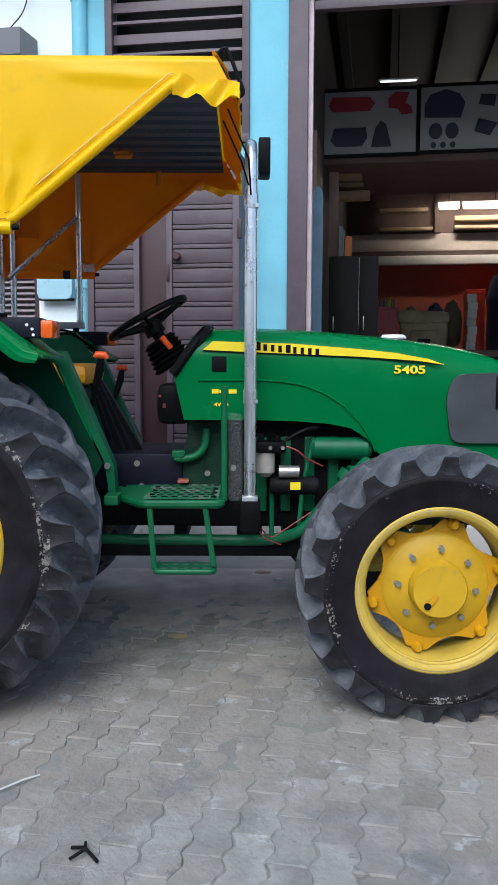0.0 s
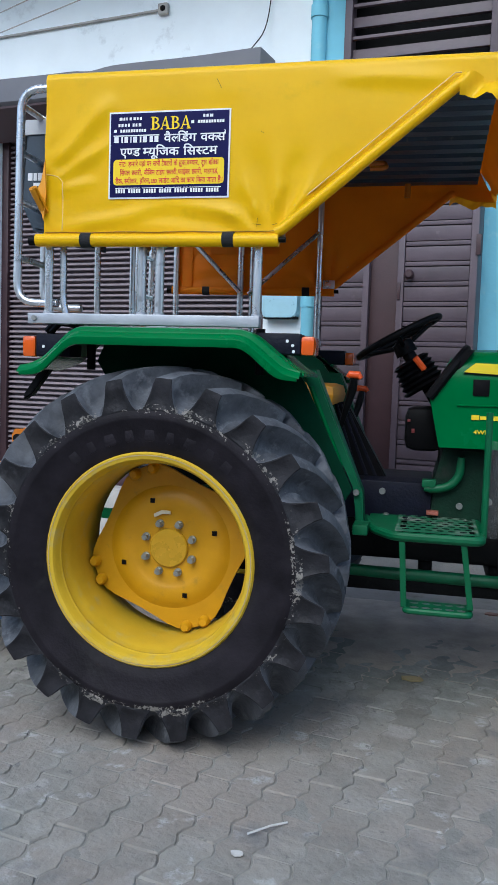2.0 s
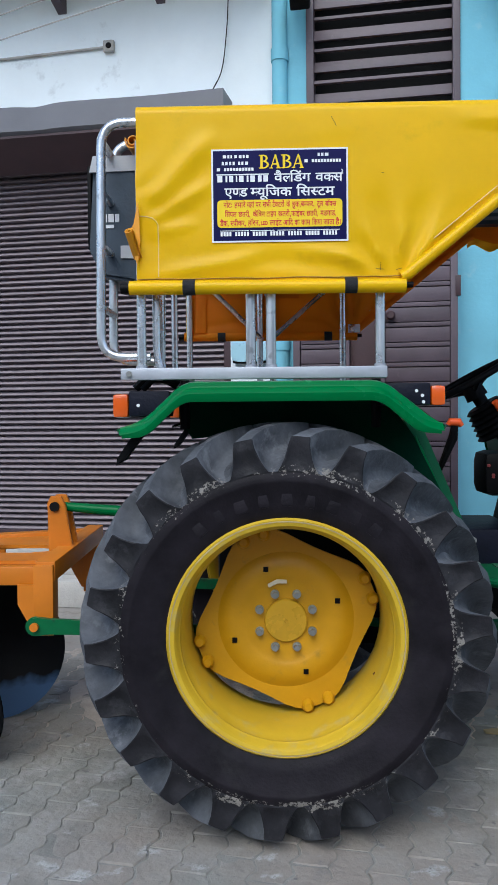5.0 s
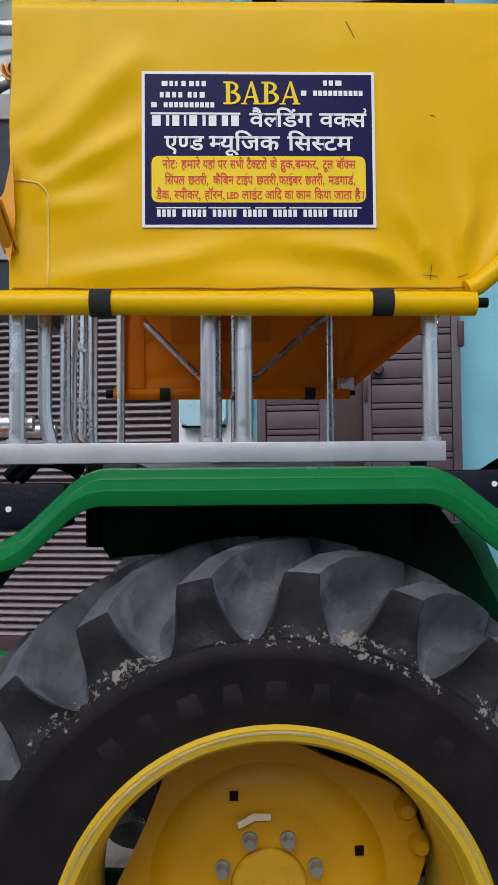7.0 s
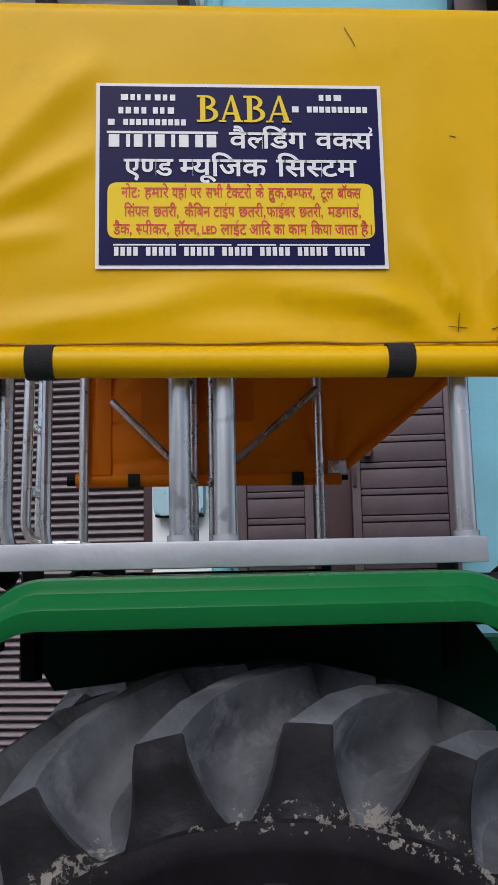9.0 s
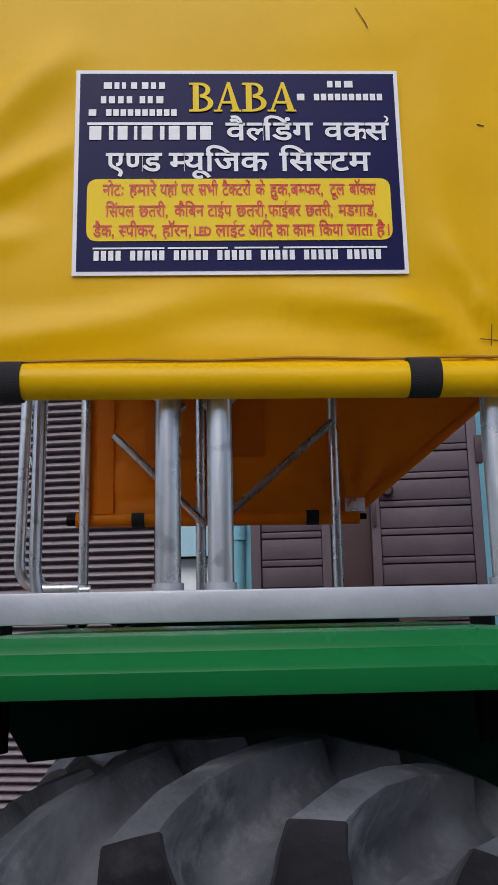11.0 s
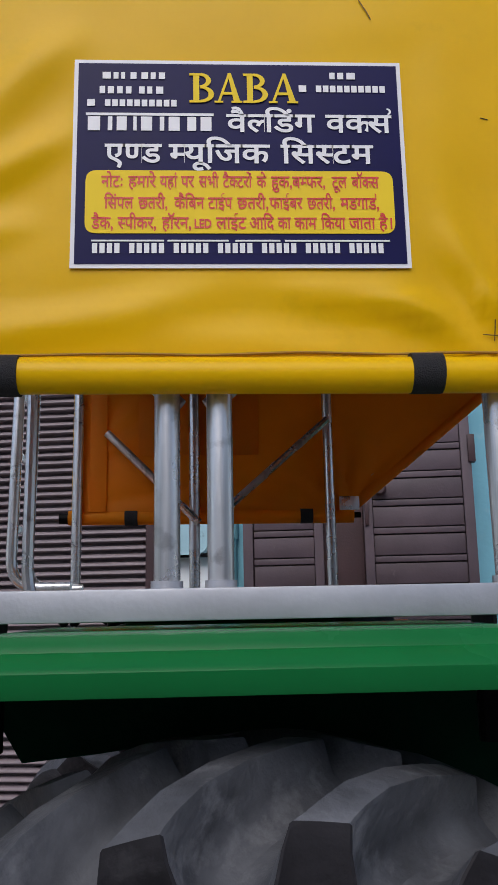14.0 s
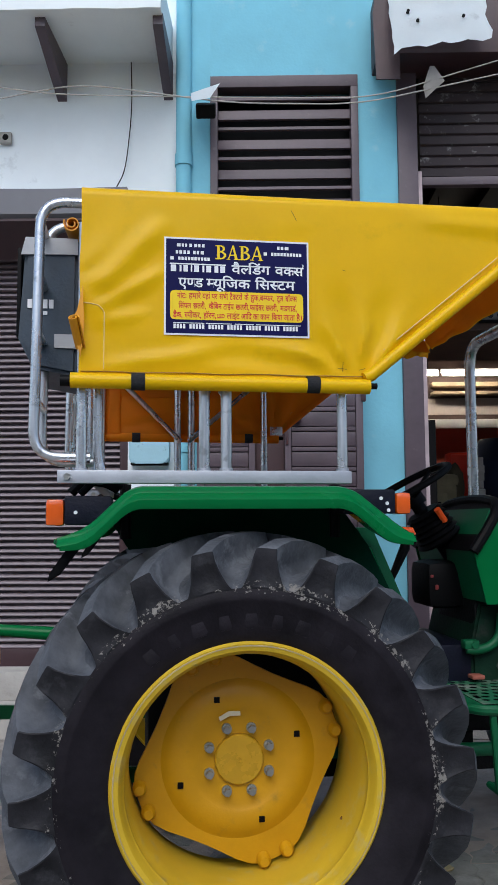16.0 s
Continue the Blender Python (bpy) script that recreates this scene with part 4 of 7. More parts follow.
# ---- tractor ----
CY = 0.18
tractor = thing("tractor", "green farm tractor with yellow wheels parked on the pavers", "tractor", m=Matrix.Translation((1.0, CY, 0)))


def tyre(rad, half, rim_r, s):
    """The carcass of a farm tyre about the y axis, with a raised ring between sidewall and tread."""
    b = new_bm()
    prof = [(rim_r - 0.005, 0.86), (rim_r + 0.02, 0.95), (rim_r + 0.05, 1.0), ((rim_r + rad - 0.2 * s) / 2, 1.05), (rad - 0.202 * s, 1.062), (rad - 0.197 * s, 1.078), (rad - 0.188 * s, 1.080), (rad - 0.172 * s, 1.064), (rad - 0.160 * s, 1.046), (rad - 0.168 * s, 0.85), (rad - 0.150 * s, 0.45)]
    prof = [(r, -half * y) for r, y in prof] + [(rad - 0.12 * s, 0)] + [(r, half * y) for r, y in reversed(prof)]
    prof += [(rim_r - 0.012, half * 0.6), (rim_r - 0.012, -half * 0.6)]
    lathe(b, prof, 96, closed=True)
    return b


def tread_bar(rad, half, s, skew, side, pitch, rubber):
    """One pitch of the tread: a bar with a trapezoid end at the shoulder, a rounded crown, and the scooped valleys beside it."""
    b = new_bm()
    hp = pitch / 2
    # drop of the bar's face and its width, drop of the valley's floor and its width, share of the pitch that the bar takes, way along the bar
    rows = [(0.168, 1.046, 0.168, 1.046, 1.0, 0.0), (0.158, 1.060, 0.164, 1.040, 0.80, 0.0), (0.142, 1.066, 0.159, 1.015, 0.67, 0.0), (0.120, 1.064, 0.152, 0.965, 0.55, 0.0), (0.097, 1.056, 0.144, 0.91, 0.46, 0.0),
            (0.071, 1.048, 0.135, 0.855, 0.39, 0.0), (0.046, 1.036, 0.126, 0.80, 0.335, 0.012), (0.041, 1.00, 0.118, 0.74, 0.30, 0.045), (0.032, 0.93, 0.110, 0.67, 0.28, 0.11),
            (0.017, 0.78, 0.097, 0.55, 0.27, 0.25), (0.006, 0.53, 0.077, 0.36, 0.26, 0.50), (0.001, 0.22, 0.062, 0.17, 0.255, 0.80), (0.0, 0.0, 0.057, 0.02, 0.25, 1.0), (0.057, -0.05, 0.057, -0.02, 0.25, 1.02)]
    cols = (1.0, 0.66, 0.33, 0.0)
    grid = []
    for k, (dl, yl, dv, yv, share, way) in enumerate(rows):
        rl, rv = rad - dl * s, rad - dv * s
        th = skew * way ** 0.9
        wl = hp * share
        foot = min(hp, wl + hp * (0.15 if k > 1 else 0.06))
        ring = []
        for sg in (-1, 1):
            half_ring = [(foot + f * (hp - foot), (0.0, 0.02, 0.10, 0.30)[n]) for n, f in enumerate(cols)] + [(wl, 0.96), (wl * 0.90, 1.0), (wl * 0.58, 1.0)]
            if sg > 0:
                half_ring = [(0.0, 1.0)] + half_ring[::-1]
            for n, (d, mx) in enumerate(half_ring):
                inset = 0.045 if 2 <= k <= 4 and d < wl * 0.6 else 0.0
                ring.append((th + sg * d, rv + (rl - rv) * mx, side * half * (yv + (yl - yv) * mx - inset)))
        grid.append([b.verts.new((r * math.sin(a), y, r * math.cos(a))) for a, r, y in ring])
    n = len(grid[0])
    for i in range(len(grid) - 1):
        for j in range(n - 1):
            f = b.faces.new((grid[i][j], grid[i][j + 1], grid[i + 1][j + 1], grid[i + 1][j]))
            f.material_index = 1 if i < 6 and 4 <= j <= n - 6 else 0
    me = mesh_of(b, "tread_bar", rubber[0], 34)
    me.materials.append(rubber[1])
    return me


def wheel(name, label, centre, turn, rad, half, rim_r, lugs, scale, skew, phase, material, disc_y, front):
    m = Matrix.Translation(centre) @ Matrix.Rotation(turn, 4, "Z")
    # rim barrel with flanges and wells
    b = new_bm()
    f = rim_r
    prof = [(f + 0.018, -half * 0.90), (f + 0.020, -half * 0.96), (f + 0.013, -half * 1.0), (f + 0.001, -half * 0.985), (f - 0.007, -half * 0.93), (f - 0.0085, -half * 0.84), (f - 0.0145, -half * 0.80), (f - 0.0125, -half * 0.70), (f - 0.019, -half * 0.62), (f - 0.026, -half * 0.42),
            (f - 0.028, 0.0), (f - 0.026, half * 0.52), (f - 0.014, half * 0.66), (f - 0.010, half * 0.86), (f + 0.016, half * 1.0), (f + 0.020, half * 0.96)]
    inner = [(r + 0.008, y) for r, y in reversed(prof)]
    lathe(b, prof + inner, 72, closed=True)
    w = part(name, b, M_RIM_F if front else M_RIM, tractor, label, m=m)
    b = new_bm()
    lathe(b, [(f + 0.0145, -half * 0.995), (f + 0.0195, -half * 0.968), (f + 0.0215, -half * 0.955), (f + 0.0165, -half * 1.006), (f + 0.0135, -half * 1.006)], 72, closed=True)
    part("rim_lip", b, M_LIP, w, "rim lip scuffed to a dull grey", m=m)
    part("tyre", tyre(rad, half, rim_r, scale), material, w, "black lugged rubber tyre with dried mud flecks", m=m, smooth=40)
    for side in (-1, 1):
        me = tread_bar(rad, half, scale, skew, side, 2 * math.pi / lugs, M_TREAD_F if front else M_TREAD_R)
        for k in range(lugs):
            place(new("tread_bar", me), m @ Matrix.Rotation(phase + 2 * math.pi * (k + (0.5 if side > 0 else 0)) / lugs, 4, "Y"), w)
    # disc
    b = new_bm()
    if front:
        outline = []
        for k in range(6):
            a0 = radians(15 + 60 * k)
            for q, r in ((-9, 0.266), (9, 0.266), (20, 0.226), (30, 0.212), (40, 0.226)):
                a = a0 + radians(q)
                outline.append((r * math.sin(a), r * math.cos(a)))
    else:
        outline = []
        for k in range(4):
            a0 = radians(-21 + 90 * k)
            for q, r in ((-15, 0.326), (-8, 0.336), (8, 0.336), (15, 0.326), (22, 0.309), (33, 0.287), (45, 0.279), (57, 0.287), (68, 0.309)):
                a = a0 + radians(q)
                outline.append((r * math.sin(a), r * math.cos(a)))
    prism(b, outline, disc_y, disc_y + 0.014, 0.003)
    part("wheel_disc", b, M_YEL, w, m=m)
    b = new_bm()
    if front:
        lathe(b, [(0.215, disc_y + 0.004), (0.20, disc_y - 0.012), (0.115, disc_y - 0.03), (0.112, disc_y - 0.03)], 48)
        lathe(b, [(0.112, disc_y - 0.02), (0.110, disc_y - 0.075), (0.102, disc_y - 0.09), (0, disc_y - 0.09)], 48)
    else:
        lathe(b, [(0.250, disc_y + 0.002), (0.240, disc_y - 0.002), (0.228, disc_y - 0.009), (0.210, disc_y - 0.016), (0.18, disc_y - 0.022), (0.155, disc_y - 0.016), (0.14, disc_y - 0.010), (0.078, disc_y - 0.012)], 56)
    part("hub", b, M_HUB_F if front else M_YEL, w, m=m)
    if not front:
        b = new_bm()
        lathe(b, [(0.0815, disc_y - 0.006), (0.081, disc_y - 0.012), (0.079, disc_y - 0.009), (0.0775, disc_y - 0.009), (0.077, disc_y - 0.022), (0.073, disc_y - 0.026), (0.006, disc_y - 0.0275), (0.005, disc_y - 0.024), (0, disc_y - 0.024)], 56)
        part("hub_cap", b, M_CAP, w, "satin yellow hub cap", m=m)
    n, br = (8, 0.152) if front else (8, 0.102)
    for k in range(n):
        a = 2 * math.pi * (k + (0.12 if front else 0.5)) / n
        b = new_bm()
        tube(b, [(br * math.sin(a), disc_y - 0.044, br * math.cos(a)), (br * math.sin(a), disc_y - 0.006, br * math.cos(a))], 0.012, 6)
        tube(b, [(br * math.sin(a), disc_y - 0.020, br * math.cos(a)), (br * math.sin(a), disc_y - 0.004, br * math.cos(a))], 0.016, 16)
        part("wheel_bolt", b, M_BOLT, w, "zinc wheel bolt", m=m)
    # rim lugs
    arms = 6 if front else 4
    for k in range(arms):
        for d in ((0,) if front else (-7, 7)):
            a = radians((15 if front else -21) + 360 / arms * k + d)
            r = 0.254 if front else 0.319
            b = new_bm()
            lathe(b, [(0, -0.03), (0.014, -0.03), (0.022, -0.018), (0.022, 0.02), (0, 0.02)], 12)
            part("clamp_nut", b, M_YEL, w, m=m @ Matrix.Translation((r * math.sin(a), disc_y - 0.004, r * math.cos(a))))
    if not front:
        for k in range(4):
            a = radians(-21 + 90 * k)
            b = new_bm()
            # raised black plate, its colour standing for the shade inside a square hole
            prism(b, [(-0.009, -0.009), (0.009, -0.009), (0.009, 0.009), (-0.009, 0.009)], disc_y - 0.024, disc_y - 0.0175)
            part("square_hole", b, M_BLACK, w, m=m @ Matrix.Translation((0.197 * math.sin(a), 0, 0.197 * math.cos(a))), smooth=0)
        b = new_bm()
        prism(b, [(-0.035, 0.128), (0.0, 0.137), (0.032, 0.130), (0.034, 0.143), (0.0, 0.152), (-0.036, 0.142)], disc_y - 0.0225, disc_y - 0.0205)
        part("paper_label", b, mat("worn_label", (0.62, 0.55, 0.40), 0.6, var=0.1), w, "worn pale paper label", m=m @ Matrix.Rotation(radians(-12), 4, "Y"), smooth=0)
        # worn raised sidewall marking as plain blocks
        for k in range(9):
            b = new_bm()
            a = radians(-38 + 9.6 * k)
            s = (0.026, 0.022, 0.028, 0.024)[k % 4]
            box(b, -s, s, -half * 1.059, -half * 0.98, -0.027, 0.027, 0.012)
            part("sidewall_block", b, material, w, m=m @ Matrix.Rotation(a, 4, "Y") @ Matrix.Translation((0, 0, 0.462)))
        b = new_bm()
        tube(b, [(0, 0, 0), (-0.004, -0.02, 0), (-0.014, -0.036, 0.002)], [0.008, 0.007, 0.004], 8)
        part("valve_stem", b, mat("rusty_valve", (0.16, 0.07, 0.02), 0.7, var=0.3), w, "rusty valve stem", m=m @ Matrix.Translation((0.315, -0.03, -0.165)))
    else:
        b = new_bm()
        box(b, -0.012, 0.012, disc_y - 0.096, disc_y - 0.088, -0.03, 0.03, 0.004, Matrix.Rotation(radians(38), 4, "Y") @ Matrix.Translation((0, 0, -0.05)))
        part("stamp", b, M_YEL, w, m=m)
        b = new_bm()
        tube(b, [(-0.048, disc_y - 0.097, -0.058), (-0.048, disc_y - 0.086, -0.058)], 0.014, 12)
        part("plug", b, M_DARK, w, m=m)
    return w


R_REAR, R_FRONT = 0.712, 0.549
REAR = dict(rad=R_REAR, half=0.225, rim_r=0.371, lugs=22, scale=1.0, skew=0.30, phase=radians(4.0), material=M_TYRE_R, disc_y=0.049, front=False)
FRONT = dict(rad=R_FRONT, half=0.140, rim_r=0.300, lugs=20, scale=0.62, skew=0.32, phase=radians(2.6), material=M_TYRE_F, disc_y=-0.045, front=True)
wheel("rear_wheel", "yellow rear wheel", (0, -0.595, R_REAR), 0, **REAR)
wheel("rear_wheel", "yellow rear wheel", (0, 2 * CY + 0.595, R_REAR), math.pi, **REAR)
wheel("front_wheel", "yellow front wheel", (2.037, -0.60, R_FRONT - 0.032), 0, **FRONT)
wheel("front_wheel", "yellow front wheel", (2.037, 2 * CY + 0.60, R_FRONT - 0.032), math.pi, **FRONT)

# drive line: rear axle, gearbox, engine, front axle
b = new_bm()
tube(b, [(0, -0.47, R_REAR), (0, -0.2, R_REAR), (0, -0.1, R_REAR), (0, 0.46, R_REAR), (0, 0.56, R_REAR), (0, 0.83, R_REAR)], [0.10, 0.10, 0.19, 0.19, 0.10, 0.10], 24)
part("rear_axle", b, M_GREEN_SHADE, tractor)
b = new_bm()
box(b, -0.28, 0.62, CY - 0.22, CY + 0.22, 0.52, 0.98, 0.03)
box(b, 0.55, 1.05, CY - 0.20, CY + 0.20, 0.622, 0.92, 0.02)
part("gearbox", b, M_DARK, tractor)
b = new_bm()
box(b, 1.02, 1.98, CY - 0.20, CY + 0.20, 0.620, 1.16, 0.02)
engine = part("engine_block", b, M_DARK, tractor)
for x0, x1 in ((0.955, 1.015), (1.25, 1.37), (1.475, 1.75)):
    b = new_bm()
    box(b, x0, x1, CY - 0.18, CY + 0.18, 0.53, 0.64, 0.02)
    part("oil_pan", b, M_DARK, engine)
for k in range(2, 7):
    b = new_bm()
    box(b, 1.12 + 0.11 * k, 1.17 + 0.11 * k, CY - 0.235, CY - 0.19, 0.70, 1.05, 0.012)
    part("engine_rib", b, M_GREEN_SHADE, engine)
b = new_bm()
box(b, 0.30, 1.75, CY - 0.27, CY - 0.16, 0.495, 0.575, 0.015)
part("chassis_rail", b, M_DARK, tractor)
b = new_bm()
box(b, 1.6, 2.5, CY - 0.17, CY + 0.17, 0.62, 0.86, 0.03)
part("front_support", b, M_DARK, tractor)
b = new_bm()
tube(b, [(2.035, -0.50, 0.55), (2.035, -0.30, 0.55), (2.035, CY - 0.16, 0.50), (2.035, CY + 0.16, 0.50), (2.035, 0.66, 0.55), (2.035, 0.86, 0.55)], [0.10, 0.08, 0.09, 0.09, 0.08, 0.10], 20)
part("front_axle", b, M_GREEN_SHADE, tractor)
b = new_bm()
tube(b, fillet([(0.30, -0.06, 0.573), (1.40, -0.10, 0.573), (1.55, -0.16, 0.625), (1.76, -0.20, 0.90)], 0.10, 6), [0.026] * 14 + [0.03] * 2, 14)
# pipe takes the shaded copy of the green
part("green_pipe", b, M_GREEN_SHADE, tractor, "thick green hydraulic pipe")
b = new_bm()
tube(b, [(1.73, -0.20, 0.865), (1.755, -0.20, 0.905)], 0.045, 14)
tube(b, [(1.745, -0.20, 0.90), (1.79, -0.19, 0.90), (1.84, -0.15, 0.94)], 0.034, 12)
part("pipe_joint", b, M_GREEN_SHADE, tractor)
b = new_bm()
tube(b, [(1.58, -0.10, 1.0), (1.60, -0.10, 1.0), (1.84, -0.10, 1.0), (1.86, -0.10, 1.0)], [0.035, 0.052, 0.052, 0.035], 18)
part("oil_cooler", b, M_GREEN_SHADE, tractor)
# fuel filter and starter
f1 = part("fuel_filter", tube(new_bm(), [(1.38, -0.13, 0.875), (1.38, -0.13, 0.895), (1.38, -0.13, 0.985)], [0.022, 0.042, 0.045], 18), M_BOWL, tractor, "pale fuel filter bowl")
b = new_bm()
box(b, 1.325, 1.47, -0.18, -0.08, 0.985, 1.035, 0.01)
tube(b, [(1.36, -0.13, 1.03), (1.36, -0.13, 1.07)], 0.016, 10)
tube(b, [(1.43, -0.15, 1.03), (1.43, -0.15, 1.06)], 0.013, 10)
part("filter_head", b, M_BLACK, f1)
for x in (1.40, 1.455):
    b = new_bm()
    tube(b, [(x, -0.182, 1.01), (x, -0.20, 1.01)], 0.009, 8)
    part("fitting", b, M_BOLT, f1)
s1 = part("starter_motor", tube(new_bm(), [(1.40, -0.14, 0.835), (1.42, -0.14, 0.835), (1.60, -0.14, 0.835), (1.62, -0.14, 0.835)], [0.03, 0.042, 0.042, 0.03], 18), M_DARK, tractor, "grey starter motor")
b = new_bm()
tube(b, [(1.44, -0.16, 0.90), (1.53, -0.16, 0.90)], 0.028, 14)
part("solenoid", b, M_BOLT, s1)
b = new_bm()
box(b, 1.49, 1.535, -0.186, -0.181, 0.822, 0.855)
part("warning_label", b, M_STRIPE, s1)
for pts, r, material in (([(1.41, -0.12, 0.56), (1.41, -0.12, 0.82)], 0.011, M_GREEN_SHADE), ([(1.53, -0.15, 0.62), (1.55, -0.14, 0.85), (1.60, -0.12, 1.05)], 0.011, M_GREEN_SHADE),
                         ([(1.45, -0.16, 1.02), (1.52, -0.18, 1.0), (1.56, -0.16, 0.96), (1.64, -0.12, 0.92)], 0.004, M_WIRE), ([(1.47, -0.16, 1.04), (1.55, -0.17, 1.09), (1.66, -0.1, 1.10)], 0.009, M_BLACK),
                         ([(1.34, -0.24, 0.70), (1.36, -0.25, 0.62), (1.45, -0.22, 0.58)], 0.003, M_WIRE), ([(1.36, -0.24, 0.66), (1.40, -0.2, 0.60), (1.62, -0.16, 0.74), (1.68, -0.14, 0.78)], 0.003, M_WIRE)):
    b = new_bm()
    tube(b, fillet(pts, 0.04, 4), r, 8)
    part("hose", b, material, tractor)

# hood: stations along x, each a ring from the lower near edge over the top
hood_x = [(1.115, 1.535, 1.13), (1.34, 1.538, 1.13), (1.52, 1.532, 1.125), (1.66, 1.522, 1.115), (1.76, 1.515, 1.095), (1.83, 1.508, 1.05), (1.88, 1.503, 0.99), (1.91, 1.50, 0.95), (2.05, 1.485, 0.95), (2.19, 1.465, 0.95), (2.30, 1.445, 0.95), (2.42, 1.415, 0.95), (2.53, 1.37, 0.96), (2.60, 1.30, 0.98)]
HY = 0.335


def hood_ring(x, zt, zl, w, rear=False):
    pts = []
    sec = [(-w, zl), (-w, zl + 0.03), (-w, (zl + zt) / 2), (-w, zt - 0.13), (-w + 0.012, zt - 0.075), (-w + 0.045, zt - 0.03), (-w + 0.10, zt - 0.008), (-w * 0.4, zt + 0.004), (0, zt + 0.008)]
    sec = sec + [(-y, z) for y, z in reversed(sec[:-1])]
    for y, z in sec:
        xx = x
        if rear:
            k = (zt - z)
            xx = x - 0.145 * min(1, k / 0.2) + (0.045 * max(0, (k - 0.2) / 0.2))
        pts.append((xx, CY + y, z))
    return pts


b = new_bm()
rings = [[b.verts.new(p) for p in hood_ring(x, zt, zl, HY - 0.03 * max(0, (x - 1.9)) / 0.7 - (0.05 if x > 2.55 else 0), k == 0)] for k, (x, zt, zl) in enumerate(hood_x)]
for i in range(len(rings) - 1):
    for j in range(len(rings[0]) - 1):
        b.faces.new((rings[i][j], rings[i + 1][j], rings[i + 1][j + 1], rings[i][j + 1]))
b.faces.new(rings[-1])
hood = part("hood", b, M_GREEN, tractor, "glossy green engine hood")
b = new_bm()
prism(b, [(0.975, 1.335), (1.02, 1.135), (1.05, 1.135), (1.05, 1.50)], CY - HY + 0.02, CY + HY - 0.02)
part("bulkhead", b, M_GREEN_SHADE, hood)
b = new_bm()
edge = [Vector(p) for p in hood_ring(1.115, 1.535, 1.13, HY + 0.004, True)]
tube(b, [p + Vector((-0.004, 0, 0)) for p in edge[2:-2]], 0.021, 10)
prism(b, [(0.955, 1.335), (1.105, 1.53), (1.14, 1.53), (1.0, 1.335)], CY - HY + 0.01, CY + HY - 0.01)
part("dash_trim", b, M_BLACK, hood, "black dashboard trim")
NY = CY - HY
# stripe, lettering bars and number on both flanks
stripe = [(1.145, 1.478), (1.10, 1.44), (1.28, 1.432), (1.80, 1.412), (2.05, 1.395), (2.17, 1.378), (2.10, 1.403), (1.95, 1.43), (1.80, 1.445), (1.50, 1.468)]
b = new_bm()
prism(b, stripe, NY - 0.004, NY - 0.0005)
part("stripe", b, M_STRIPE, hood, "yellow side stripe", smooth=0)
b = new_bm()
prism(b, [(x, z - 0.006) for x, z in stripe], NY - 0.002, NY + 0.001)
part("stripe_edge", b, M_BLACK, hood, "black stripe edge", smooth=0)
b = new_bm()
tube(b, [(x, NY - 0.0035, z) for x, z in ((1.08, 1.305), (1.33, 1.308), (1.45, 1.302), (1.55, 1.285), (1.64, 1.25), (1.72, 1.20), (1.80, 1.12), (1.85, 1.04), (1.87, 0.99))], 0.0045, 6)
part("crease", b, M_GREEN, hood)
b = new_bm()
for k, w in enumerate((0.034, 0.026, 0.026, 0.026, 0.036, 0.024, 0.024, 0.026, 0.026)):
    x = 1.335 + 0.0328 * k
    hh = 0.034 if k in (0, 4) else 0.028
    z = 1.440 - 0.0028 * k
    prism(b, [(x, z), (x + w * 0.6, z - 0.001), (x + w * 0.6, z + hh), (x, z + hh)], NY - 0.0065, NY - 0.0045)
part("brand_bars", b, M_BLACK, hood, smooth=0)
b = new_bm()
box(b, 1.14, 1.205, NY - 0.006, NY + 0.002, 1.345, 1.412, 0.004)
part("side_vent", b, M_BLACK, hood, "black square vent")
b = new_bm()
for x0, x1, z0, z1 in ((1.14, 1.17, 1.248, 1.268), (1.173, 1.205, 1.250, 1.264), (1.215, 1.25, 1.248, 1.266)):
    box(b, x0, x1, NY - 0.004, NY + 0.001, z0, z1)
part("emblem_bars", b, M_STRIPE, hood, smooth=0)


def letters(body, x0, x1, z0, z1, y, material, parent, name="letters", bold=0.0, m=None, depth=0.0):
    """Text fitted into a rectangle that faces the near side."""
    cu = bpy.data.curves.new(name, "FONT")
    cu.body, cu.size, cu.offset, cu.resolution_u = body, 1.0, bold, 3
    ob = new(name, cu)
    me = bpy.data.meshes.new_from_object(ob.evaluated_get(bpy.context.evaluated_depsgraph_get()))
    bpy.data.objects.remove(ob)
    co = np.zeros(len(me.vertices) * 3)
    me.vertices.foreach_get("co", co)
    co = co.reshape(-1, 3)
    lo, hi = co.min(0), co.max(0)
    out = np.zeros_like(co)
    out[:, 0] = x0 + (co[:, 0] - lo[0]) / (hi[0] - lo[0]) * (x1 - x0)
    out[:, 2] = z0 + (co[:, 1] - lo[1]) / (hi[1] - lo[1]) * (z1 - z0)
    out[:, 1] = y
    me.vertices.foreach_set("co", out.ravel())
    me.materials.clear()
    me.materials.append(material)
    ob = new(name, me)
    place(ob, m or Matrix(), parent)
    return ob


letters("5405", 1.945, 2.085, 1.338, 1.375, NY - 0.006, M_STRIPE, hood, "model_number", 0.03)
letters("4WD", 1.15, 1.215, 1.19, 1.208, NY - 0.006, M_STRIPE, hood, "drive_marking", 0.02)
# grille side panel
b = new_bm()
gp = fillet([(2.215, 0, 1.335), (2.18, 0, 1.24), (2.205, 0, 1.03), (2.56, 0, 1.03), (2.56, 0, 1.30), (2.44, 0, 1.345)], 0.05, 4, True)
prism(b, [(p.x, p.z) for p in gp], NY - 0.004, NY + 0.03, 0.002)
part("side_grille", b, mat("grey_grille_mesh", (0.055, 0.060, 0.066), 0.35, metal=0.2, var=0.25, scale=5, bump=0.12, bscale=200), hood, "dark grey mesh side grille")
b = new_bm()
